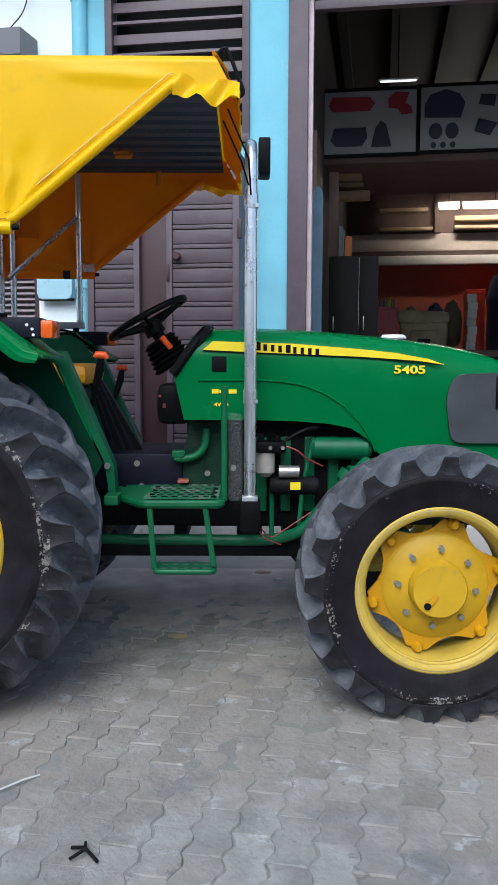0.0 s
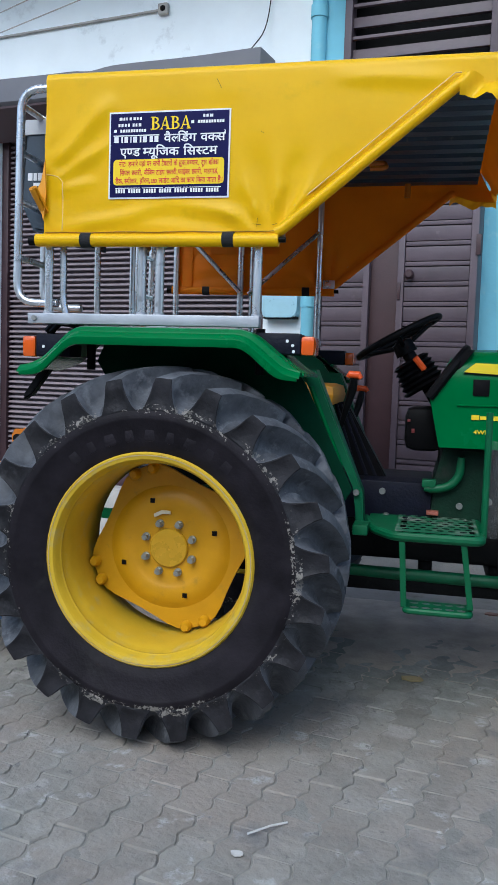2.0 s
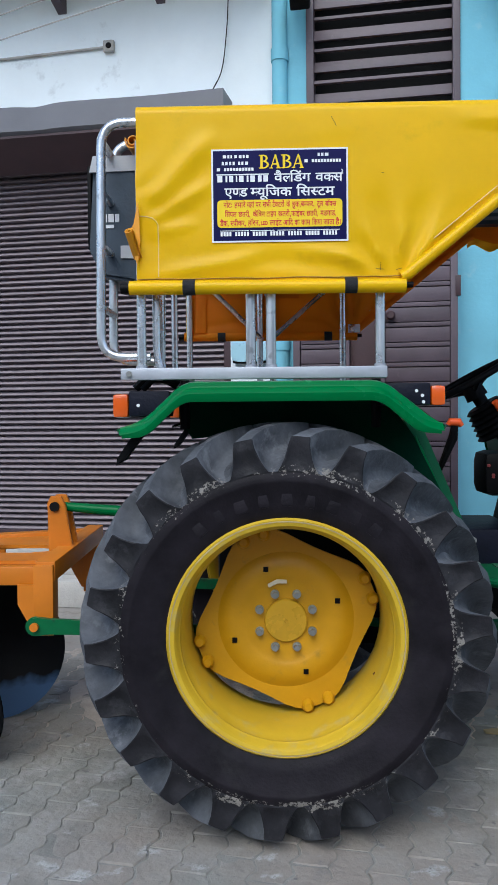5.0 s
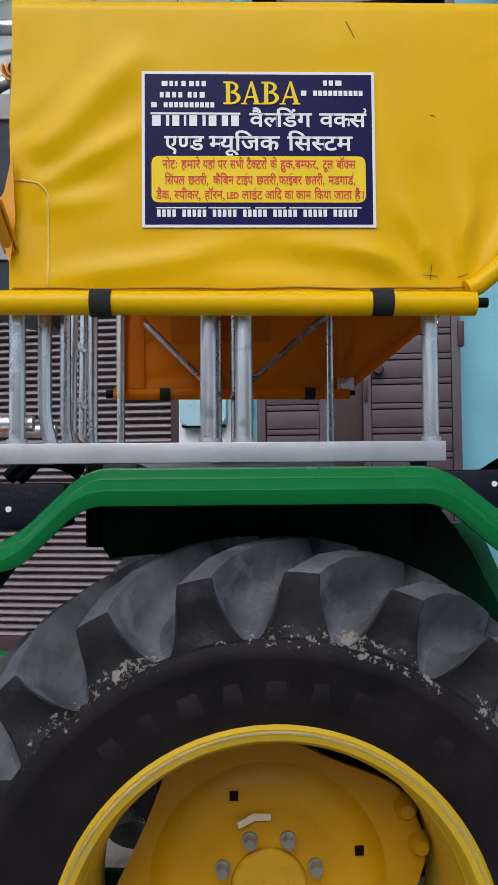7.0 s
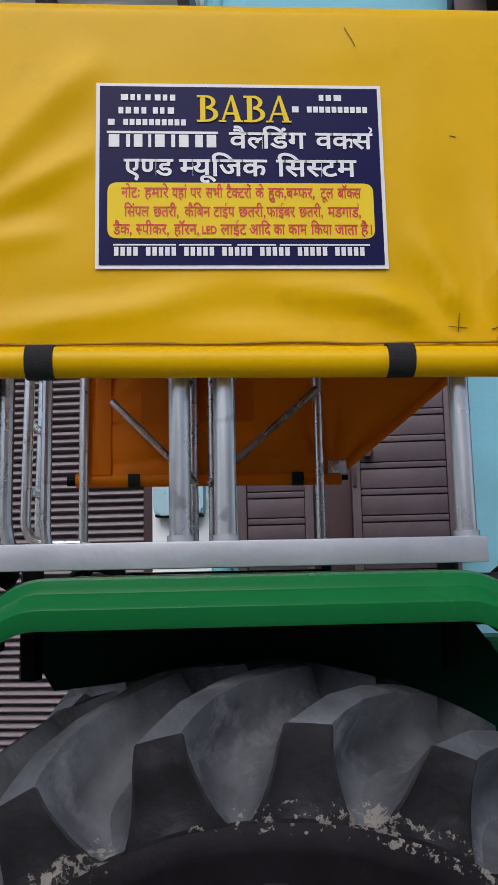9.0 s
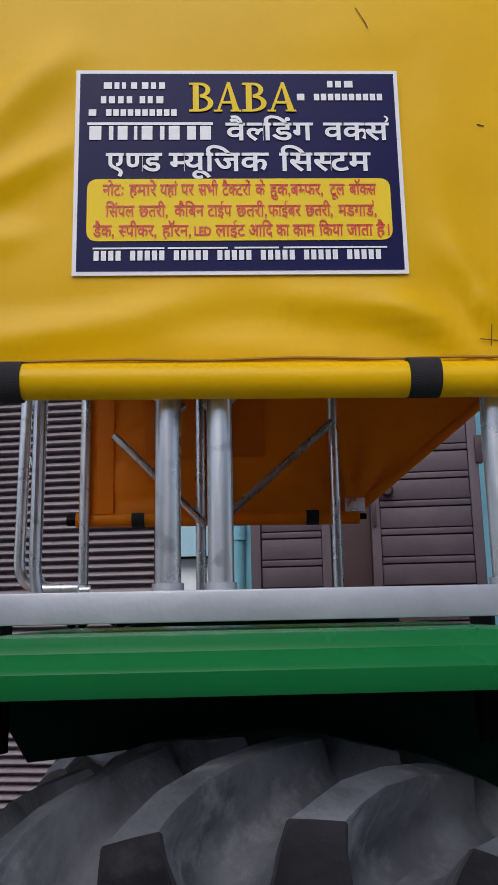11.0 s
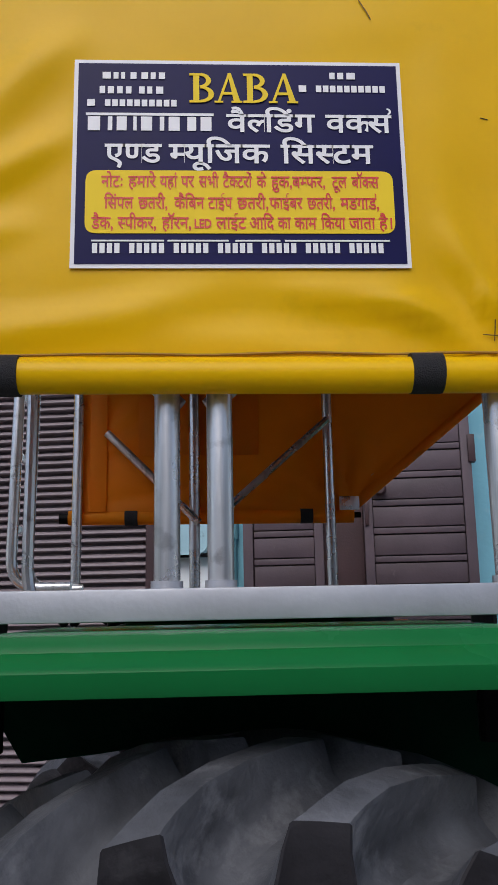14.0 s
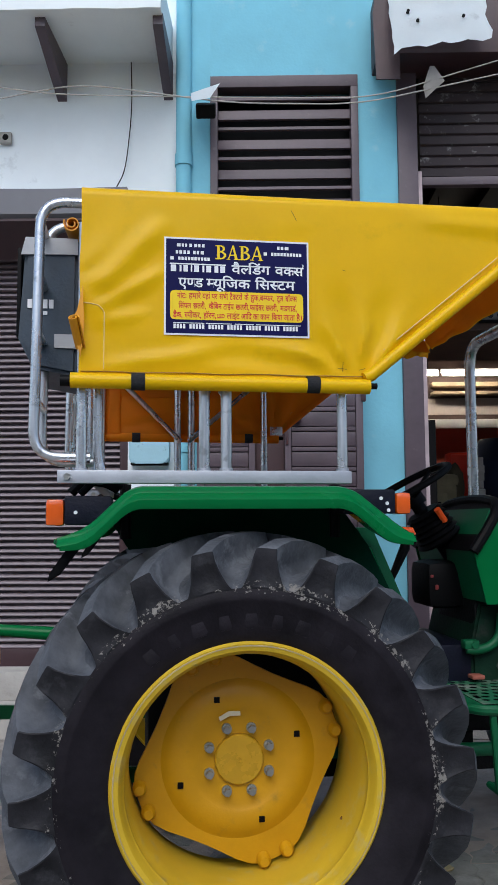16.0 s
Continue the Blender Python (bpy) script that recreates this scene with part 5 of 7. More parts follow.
box(b, 2.40, 2.47, NY - 0.012, NY + 0.02, 1.18, 1.33, 0.008)
part("headlamp_edge", b, M_BLACK, hood)
b = new_bm()
lathe(b, [(0.0, 0.02), (0.05, 0.018), (0.062, 0.006), (0.062, 0.0)], 20)
part("filler_cap", b, M_WHITE, hood, "pale filler cap", m=Matrix.Translation((1.99, CY - 0.05, 1.50)) @ Matrix.Rotation(radians(90), 4, "X"))

# steering wheel and column
sw_m = Matrix.Translation((0.82, CY, 1.595)) @ Matrix.Rotation(radians(-29), 4, "Y")
b = new_bm()
tube(b, [(0.197 * math.cos(2 * math.pi * k / 40), 0.197 * math.sin(2 * math.pi * k / 40), 0) for k in range(40)], 0.0155, 10, closed=True)
sw = part("steering_wheel", b, M_BLACK, tractor, "black plastic steering wheel", m=sw_m)
for a in (-90, 30, 150):
    b = new_bm()
    q = radians(a)
    tube(b, [(0.03 * math.cos(q), 0.03 * math.sin(q), -0.045), (0.19 * math.cos(q), 0.19 * math.sin(q), 0)], 0.011, 8)
    part("spoke", b, M_BLACK, sw, m=sw_m)
b = new_bm()
tube(b, [(0, 0, -0.085), (0, 0, -0.03), (0, 0, -0.02)], [0.05, 0.045, 0.03], 16)
part("hub_cap", b, M_BLACK, sw, m=sw_m)
b = new_bm()
tube(b, [(0.86, CY, 1.53), (1.02, CY, 1.28)], 0.03, 14)
part("steering_column", b, M_BLACK, tractor)
b = new_bm()
pts, rad = [], []
for k in range(13):
    f = k / 12
    pts.append((0.875 + 0.075 * f, CY - 0.04, 1.49 - 0.12 * f))
    rad.append((0.085 if k % 2 else 0.07) + 0.02 * f)
tube(b, pts, rad, 18)
part("column_boot", b, M_BLACK, tractor, "ribbed black rubber column boot")
b = new_bm()
tube(b, [(0.97, CY - 0.10, 1.42), (0.925, CY - 0.13, 1.465)], 0.009, 8)
lv = part("indicator_stalk", b, M_BLACK, tractor)
b = new_bm()
tube(b, [(0.94, CY - 0.12, 1.452), (0.90, CY - 0.14, 1.50)], 0.014, 10)
part("stalk_tip", b, M_KNOB, lv, "orange stalk tip")
b = new_bm()
box(b, 0.868, 1.04, CY - 0.10, CY + 0.14, 1.09, 1.285, 0.045)
dash = part("lower_dash", b, M_BLACK, tractor, "dark box under the dashboard")
for x, z, h, material in ((0.905, 1.18, 0.010, M_WIRE), (0.885, 1.225, 0.006, M_WIRE)):
    b = new_bm()
    box(b, x - 0.007, x + 0.007, CY - 0.106, CY - 0.10, z - h, z + h, 0.003)
    part("dash_switch", b, material, dash)

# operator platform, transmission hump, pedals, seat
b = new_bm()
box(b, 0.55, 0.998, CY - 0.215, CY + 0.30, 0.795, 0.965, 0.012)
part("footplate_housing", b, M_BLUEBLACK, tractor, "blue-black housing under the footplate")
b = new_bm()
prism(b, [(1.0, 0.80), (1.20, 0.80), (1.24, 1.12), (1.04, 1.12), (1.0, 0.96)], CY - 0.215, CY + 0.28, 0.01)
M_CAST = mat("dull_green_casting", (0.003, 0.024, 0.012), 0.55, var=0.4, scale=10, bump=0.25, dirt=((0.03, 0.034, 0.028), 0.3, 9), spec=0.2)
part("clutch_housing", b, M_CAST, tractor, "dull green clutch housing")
b = new_bm()
arm = fillet([(0.965, -0.065, 0.945), (1.02, -0.065, 0.945), (1.075, -0.065, 0.962), (1.108, -0.065, 1.005), (1.113, -0.065, 1.085)], 0.035, 5)
tube(b, arm, [0.012] + [0.0185] * (len(arm) - 2) + [0.016], 12)
box(b, 0.955, 1.015, -0.08, -0.03, 0.950, 0.985, 0.008)
tube(b, [(0.995, -0.088, 0.967), (0.995, -0.03, 0.967)], 0.015, 10)
part("brake_linkage", b, M_STEP, tractor, "curved green brake arm")
b = new_bm()
box(b, 0.98, 1.03, -0.085, -0.03, 0.835, 0.85, 0.003)
part("red_tag", b, mat("dull_red_tag", (0.30, 0.09, 0.06), 0.6), tractor)
for x, z in ((1.115, 0.875), (0.79, 0.92), (0.81, 0.815), (1.235, 0.90)):
    b = new_bm()
    tube(b, [(x, -0.047, z), (x, 0.0, z)], 0.014, 10)
    part("bolt", b, M_BOLT, tractor)
b = new_bm()
box(b, 0.13, 0.572, CY - 0.24, CY + 0.24, 1.275, 1.378, 0.05)
seat = part("seat", b, M_CURTAIN, tractor, "yellow padded seat")
b = new_bm()
box(b, 0.08, 0.19, CY - 0.24, CY + 0.24, 1.36, 1.53, 0.045)
part("backrest", b, M_CURTAIN, seat)
b = new_bm()
box(b, 0.20, 0.52, CY - 0.15, CY + 0.15, 0.96, 1.27, 0.03)
part("seat_base", b, M_BLACK, seat)

# gear levers and console
b = new_bm()
prism(b, [(0.545, 1.285), (0.60, 1.30), (0.80, 0.955), (0.64, 0.955)], 0.13, 0.21, 0.006)
console = part("lever_console", b, M_BLACK, tractor, "sloping black lever console")
for x in (0.0, 0.045, 0.085):
    b = new_bm()
    prism(b, [(0.555 + x * 0.45, 1.285), (0.563 + x * 0.45, 1.287), (0.670 + x, 0.965), (0.655 + x, 0.965)], 0.118, 0.132, 0.003)
    part("console_rib", b, M_BLUEBLACK, console)
for (x0, y0, z0), (x1, y1, z1) in (((0.668, -0.254, 1.400), (0.60, -0.16, 1.16)), ((0.631, 0.585, 1.340), (0.58, 0.52, 1.12))):
    b = new_bm()
    tube(b, [(x0, y0, z0), (x0 - 0.006, y0 + 0.006 * (1 if y0 < 0 else -1), z0 - 0.045), (x1, y1, z1)], [0.014, 0.019, 0.008], 10)
    lv = part("gear_lever", b, M_BLACK, tractor)
    b = new_bm()
    tube(b, [(x0 - 0.026, y0, z0 + 0.004), (x0 - 0.018, y0, z0 + 0.016), (x0 + 0.018, y0, z0 + 0.014), (x0 + 0.028, y0, z0)], [0.010, 0.016, 0.016, 0.010], 12)
    part("lever_knob", b, M_KNOB, lv, "orange lever knob")


# fenders
def fender(side):
    """Fender shell; side -1 near, 1 far."""
    yo, yi = CY + side * (0.765 + CY), CY + side * (0.36 + CY)
    top = [(-0.565, 1.405), (-0.475, 1.435), (-0.36, 1.545), (-0.32, 1.562), (0.305, 1.562), (0.35, 1.545), (0.49, 1.435), (0.535, 1.41)]
    low = [(-0.545, 1.372), (-0.465, 1.375), (-0.36, 1.475), (-0.325, 1.492), (0.30, 1.492), (0.335, 1.475), (0.44, 1.385), (0.515, 1.380)]
    top, low = ([(p.x, p.z) for p in fillet([(x, 0, z) for x, z in q], 0.06, 5)] for q in (top, low))
    b = new_bm()
    mid = [((a[0] * 0.45 + c[0] * 0.55), (a[1] * 0.45 + c[1] * 0.55)) for a, c in zip(top, low)]
    rows = []
    for k in range(len(top)):
        (xt, zt), (xm, zm), (xl, zl) = top[k], mid[k], low[k]
        o = side
        rows.append([b.verts.new(p) for p in ((xt, yi, zt), (xt, yo - o * 0.045, zt), (xt, yo - o * 0.034, zt - 0.004), (xt, yo - o * 0.028, zt - 0.012), (xm, yo - o * 0.024, zm + 0.022), (xm, yo - o * 0.021, zm + 0.017), (xm, yo + o * 0.001, zm + 0.002), (xm, yo + o * 0.005, zm - 0.004), (xl, yo + o * 0.004, zl + 0.010), (xl, yo, zl), (xl, yo - o * 0.014, zl), (xl, yo - o * 0.03, zl + 0.02), (xt, yo - o * 0.04, zt - 0.012), (xt, yi, zt - 0.012))])
    for k in range(len(rows) - 1):
        for j in range(len(rows[0]) - 1):
            b.faces.new((rows[k][j], rows[k + 1][j], rows[k + 1][j + 1], rows[k][j + 1]))
    b.faces.new(rows[0])
    b.faces.new(rows[-1][::-1])
    f = part("fender", b, M_GREEN, tractor, "glossy green pressed fender", smooth=24)
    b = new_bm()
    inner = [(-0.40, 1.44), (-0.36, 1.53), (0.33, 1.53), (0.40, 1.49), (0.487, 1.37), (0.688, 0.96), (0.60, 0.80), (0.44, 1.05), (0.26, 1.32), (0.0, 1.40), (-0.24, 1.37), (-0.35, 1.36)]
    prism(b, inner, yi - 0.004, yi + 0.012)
    # near plate: under-fender shade is put into its colour
    part("inner_plate", b, M_LINER_SHADE if side < 0 else M_GREEN_SHADE, f)
    b = new_bm()
    ys = CY + side * (0.315 + CY)
    prism(b, [(0.455, 1.43), (0.52, 1.43), (0.726, 0.945), (0.736, 0.79), (0.706, 0.79), (0.692, 0.966)], *sorted((ys, ys - side * 0.10)), 0.006)
    part("fender_support", b, M_GREEN_SHADE, f)
    b = new_bm()
    tube(b, fillet([(0.502, ys, 1.36), (0.63, ys, 1.06), (0.638, ys, 1.01), (0.618, ys, 0.985)], 0.03, 4), 0.010, 8)
    part("support_rib", b, M_GREEN, f)
    for x, z in ((0.702, 0.945), (0.722, 0.80)):
        b = new_bm()
        tube(b, [(x, ys + side * 0.02, z), (x, ys, z)], 0.013, 8)
        part("support_bolt", b, M_BOLT, f)
    b = new_bm()
    prism(b, [(-0.52, 1.395), (-0.48, 1.395), (-0.555, 1.295), (-0.59, 1.275), (-0.585, 1.30)], yo - side * 0.16, yo - side * 0.12, 0.004)
    part("mud_bracket", b, M_BLACK, f)
    # lamp clusters
    for x0, x1, xl0, xl1, z0, z1 in ((0.33, 0.505, 0.505, 0.555, 1.475, 1.545), (-0.545, -0.40, -0.60, -0.545, 1.443, 1.525)):
        b = new_bm()
        ya, yb = sorted((yo - side * 0.13, yo - side * 0.245))
        box(b, x0, x1, ya, yb, z0 + 0.002, z1 + 0.01, 0.01)
        lamp = part("lamp_housing", b, M_BLUEBLACK, f, "dark lamp housing")
        b = new_bm()
        box(b, xl0, xl1, ya - 0.004, yb + 0.004, z0, z1, 0.012)
        part("lamp_lens", b, M_LENS, lamp, "orange lamp lens")
        yn = ya if side < 0 else yb
        b = new_bm()
        xm = x1 - 0.03 if x0 > 0 else x0 + 0.035
        for dx, dz in ((0, 0), (-0.02, 0.016), (0.004, -0.022)) if x0 > 0 else ((0, 0),):
            tube(b, [(xm + dx, yn - 0.003, (z0 + z1) / 2 + dz), (xm + dx, yn + 0.003, (z0 + z1) / 2 + dz)], 0.006, 8)
        part("lamp_screw", b, M_WHITE, lamp)
    b = new_bm()
    tube(b, fillet([(-0.53, yo - side * 0.2, 1.545), (-0.49, yo - side * 0.2, 1.585), (-0.42, yo - side * 0.2, 1.58), (-0.38, yo - side * 0.2, 1.555)], 0.03, 4), 0.016, 8)
    tube(b, fillet([(-0.50, yo - side * 0.17, 1.54), (-0.44, yo - side * 0.17, 1.60), (-0.37, yo - side * 0.18, 1.565)], 0.03, 4), 0.012, 8)
    part("lamp_wiring", b, M_BLACK, f)
    return f


fender(-1)
fender(1)


# perforated steps
def tread(bm, x0, x1, y0, y1, z, nx, ny, hole, th=0.006, staggered=False):
    """A plate with round holes, every other row set off by half a step."""
    dx, dy, n = (x1 - x0) / nx, (y1 - y0) / ny, 8
    for i in range(nx):
        for j in range(ny):
            off = dx / 4 * (1 if j % 2 else -1) if staggered else 0.0
            cx, cy = x0 + dx * (i + 0.5) + off, y0 + dy * (j + 0.5)
            q = [math.pi / 4 + 2 * math.pi * k / n for k in range(n)]
            for zz in (z, z - th):
                o = []
                for a in q:
                    s = max(abs(math.cos(a)), abs(math.sin(a)))
                    o.append(bm.verts.new((cx + dx / 2 * math.cos(a) / s, cy + dy / 2 * math.sin(a) / s, zz)))
                c = [bm.verts.new((cx + hole * math.cos(a), cy + hole * math.sin(a), zz)) for a in q]
                for k in range(n):
                    bm.faces.new((o[k], o[(k + 1) % n], c[(k + 1) % n], c[k]))
                if zz == z:
                    top = c
                else:
                    for k in range(n):
                        bm.faces.new((top[k], top[(k + 1) % n], c[(k + 1) % n], c[k]))
    bmesh.ops.remove_doubles(bm, verts=bm.verts, dist=0.0004)
    return bm


b = new_bm()
tread(b, 0.893, 1.157, -0.40, 0.03, 0.822, 6, 8, 0.0165, 0.0015, True)
for x0, x1, y0, y1 in ((0.865, 0.882, -0.44, 0.03), (1.168, 1.18, -0.44, 0.03), (0.882, 1.168, -0.44, -0.40)):
    b.faces.new([b.verts.new(p) for p in ((x0, y0, 0.822), (x1, y0, 0.822), (x1, y1, 0.822), (x0, y1, 0.822))])
st = part("mounting_step", b, M_PLATE, tractor, "green perforated mounting step")
b = new_bm()
tube(b, fillet([(0.735, -0.16, 0.815), (0.775, -0.34, 0.806), (0.865, -0.448, 0.802), (1.188, -0.448, 0.802), (1.188, 0.03, 0.802)], 0.035, 5), 0.0185, 10)
prism(b, [(0.745, 0.808), (0.865, 0.808), (0.865, 0.820), (0.745, 0.820)], -0.24, 0.03)
wedge = [(0.745, -0.24), (0.775, -0.335), (0.865, -0.44), (0.865, -0.24)]
lo, hi = ([b.verts.new((x, y, z)) for x, y in wedge] for z in (0.808, 0.820))
b.faces.new(hi)
b.faces.new(lo[::-1])
box(b, 0.70, 0.76, -0.42, -0.30, 0.79, 0.83, 0.006)
part("step_edge", b, M_STEP, st)
for a, c in (((0.895, 0.785), (0.912, 0.53)), ((1.125, 0.785), (1.16, 0.54))):
    b = new_bm()
    d = 0.011
    prism(b, [(a[0] - d, a[1]), (a[0] + d, a[1]), (c[0] + d, c[1]), (c[0] - d, c[1])], -0.455, -0.435, 0.003)
    part("step_leg", b, M_STEP, st)
b = new_bm()
tread(b, 0.93, 1.15, -0.47, -0.34, 0.531, 5, 2, 0.0185, 0.0015)
part("lower_tread", b, M_STEP, st)
b = new_bm()
tube(b, fillet([(0.922, -0.34, 0.522), (0.918, -0.468, 0.522), (1.160, -0.468, 0.522), (1.156, -0.34, 0.522)], 0.022, 5), 0.0125, 10)
part("tread_rim", b, M_STEP, st)
b = new_bm()
tube(b, [(1.20, -0.34, 0.80), (1.20, -0.34, 1.285)], 0.0135, 10)
part("grab_rod", b, M_STEP, tractor, "thin green grab rod")
b = new_bm()
tube(b, [(1.246, -0.24, 0.785), (1.246, -0.24, 0.81), (1.248, -0.24, 0.98), (1.244, -0.24, 1.15), (1.248, -0.24, 1.165)], [0.030, 0.035, 0.031, 0.034, 0.026], 16)
part("clear_sleeve", b, M_CLEAR, tractor, "clouded clear plastic sleeve")

# front hoop of galvanised pipe
hoop = fillet([(1.31, -0.26, 0.72), (1.31, -0.26, 2.315), (1.31, 0.62, 2.315), (1.31, 0.62, 0.72)], 0.13, 8)
b = new_bm()
tube(b, hoop, 0.0265, 16)
hp = part("front_hoop", b, M_GALV, tractor, "galvanised pipe hoop beside the hood")
b = new_bm()
box(b, 1.268, 1.355, -0.305, -0.215, 0.655, 0.79, 0.008)
part("hoop_socket", b, M_BLACK, hp)
b = new_bm()
box(b, 1.275, 1.345, -0.30, -0.22, 0.785, 0.81, 0.005)
part("hoop_collar", b, M_GALV, hp)
for z in (1.24, 2.06):
    b = new_bm()
    tube(b, [(1.31, -0.26, z - 0.03), (1.31, -0.26, z + 0.03)], 0.031, 16)
    tube(b, [(1.335, -0.29, z - 0.02), (1.335, -0.26, z - 0.02)], 0.009, 8)
    part("hoop_clamp", b, M_GALV, hp)
b = new_bm()
box(b, 1.342, 1.392, -0.24, -0.10, 2.18, 2.33, 0.008)
part("work_lamp", b, M_BLACK, hp, "black square work lamp")

# three-point linkage
b = new_bm()
tube(b, [(-0.25, 0.10, 1.0), (-0.60, 0.12, 1.02), (-0.98, 0.15, 1.05)], [0.022, 0.028, 0.02], 12)
part("top_link", b, M_GREEN, tractor, "green top link")
for y in (-0.25, 2 * CY + 0.25):
    b = new_bm()
    eye = [(-0.99 + 0.038 * math.cos(radians(a)), 0.62 + 0.038 * math.sin(radians(a))) for a in range(70, 291, 20)]
    prism(b, eye + [(-0.93, 0.59), (-0.2, 0.57), (-0.2, 0.62), (-0.93, 0.65)], *sorted((y - 0.024, y - 0.046)) if y < 0 else (y + 0.024, y + 0.046), 0.004)
    part("lower_link", b, M_LINK, tractor, "green lower link arm")

# ---- canopy on the tractor ----
canopy = thing("canopy", "yellow canvas canopy on a galvanised frame over the tractor", "canopy", m=Matrix.Translation((0.2, CY, 1.58)))
CYN, CYF = -0.651, 2 * CY + 0.651
ZT, X0, X1 = 2.538, -0.505, 1.17
ROUND = 0.034


def low_edge(x):
    if x < 0.41:
        return 1.90
    if x < 1.03:
        return 1.90 + (x - 0.41) * 0.81
    return 2.402 - (x - 1.03) * 0.30


def bell(x, z, cx, cz, sx, sz):
    return math.exp(-((x - cx) / sx) ** 2 - ((z - cz) / sz) ** 2)


def ridge(x, z, a, c, w, high):
    """A soft crease along the line from a to c."""
    dx, dz = c[0] - a[0], c[1] - a[1]
    n = dx * dx + dz * dz
    t = ((x - a[0]) * dx + (z - a[1]) * dz) / n
    off = ((x - a[0]) * dz - (z - a[1]) * dx) / math.sqrt(n)
    return high * math.exp(-(off / w) ** 2) * max(0.0, min(1.0, 4 * t, 4 * (1 - t)))


def folds(x, z):
    """Wrinkles: fans from the lower front corner and the rear edge, and slow waves."""
    d = 0.007 * noise.noise((x * 2.2, z * 2.8, 3.1)) + 0.002 * noise.noise((x * 6, z * 7, 1.7))
    a = math.atan2(z - 1.86, x - 0.40)
    r = math.hypot(x - 0.40, z - 1.86)
    d += 0.016 * math.sin(a * 13) * math.exp(-((r - 0.16) / 0.14) ** 2)
    a = math.atan2(z - 2.20, x + 0.56)
    r = math.hypot(x + 0.56, z - 2.20)
    d += 0.002 * math.sin(a * 9 + 1.0) * math.exp(-((r - 0.15) / 0.13) ** 2)
    keep = 1 - max(0, min(1, (0.30 - abs(x + 0.012)) / 0.05)) * max(0, min(1, (0.22 - abs(z - 2.20)) / 0.05))
    d *= keep
    d += 0.006 * math.sin((z - 1.9) * 60 + x * 6) * bell(x, z, 0.1, 1.95, 0.35, 0.05)
    for a, c, w, high in (((-0.50, 1.915), (-0.02, 2.005), 0.022, 0.013), ((0.02, 2.01), (0.36, 1.955), 0.018, 0.010), ((-0.51, 2.13), (-0.22, 2.43), 0.034, 0.014), ((-0.50, 2.09), (-0.22, 2.26), 0.020, 0.011), ((-0.49, 2.07), (-0.28, 2.11), 0.016, 0.007), ((0.40, 1.93), (0.62, 2.14), 0.016, 0.010), ((0.36, 1.94), (0.44, 2.12), 0.014, 0.008), ((0.30, 1.93), (0.33, 2.02), 0.012, 0.007), ((0.55, 2.46), (1.05, 2.42), 0.03, 0.009)):
        d += ridge(x, z, a, c, w, high)
    return max(d, -0.004)


def side_panel(yc, out, inner):
    b = new_bm()
    nx = 110
    fs = [0.945 * k / 34 for k in range(35)] + [0.955, 0.965, 0.974, 0.982, 0.989, 0.995, 1.0]
    nz = len(fs) - 1
    g = {}
    for i in range(nx + 1):
        x = X0 + (X1 - X0) * i / nx
        for j, f in enumerate(fs):
            z = low_edge(x) + (ZT - 0.02 - low_edge(x)) * f
            edge = min(1, f * 6) * min(1, (1 - f) * 5)
            xx = x + (0.085 * (1 - f) if i == nx else 0)
            y = yc + (out * folds(x, z) * (0.3 + 0.7 * edge)) - out * 0.0
            drop = max(0.0, 1 - (ZT - 0.02 - z) / ROUND)
            y -= out * ROUND * (1 - math.sqrt(1 - drop * drop))
            if inner:
                y -= out * 0.006
            xx += 0.006 * noise.noise((z * 6, 2, 0)) if i == 0 else 0
            g[i, j] = b.verts.new((xx, y, z))
    for i in range(nx):
        for j in range(nz):
            b.faces.new((g[i, j], g[i + 1, j], g[i + 1, j + 1], g[i, j + 1]))
    return b


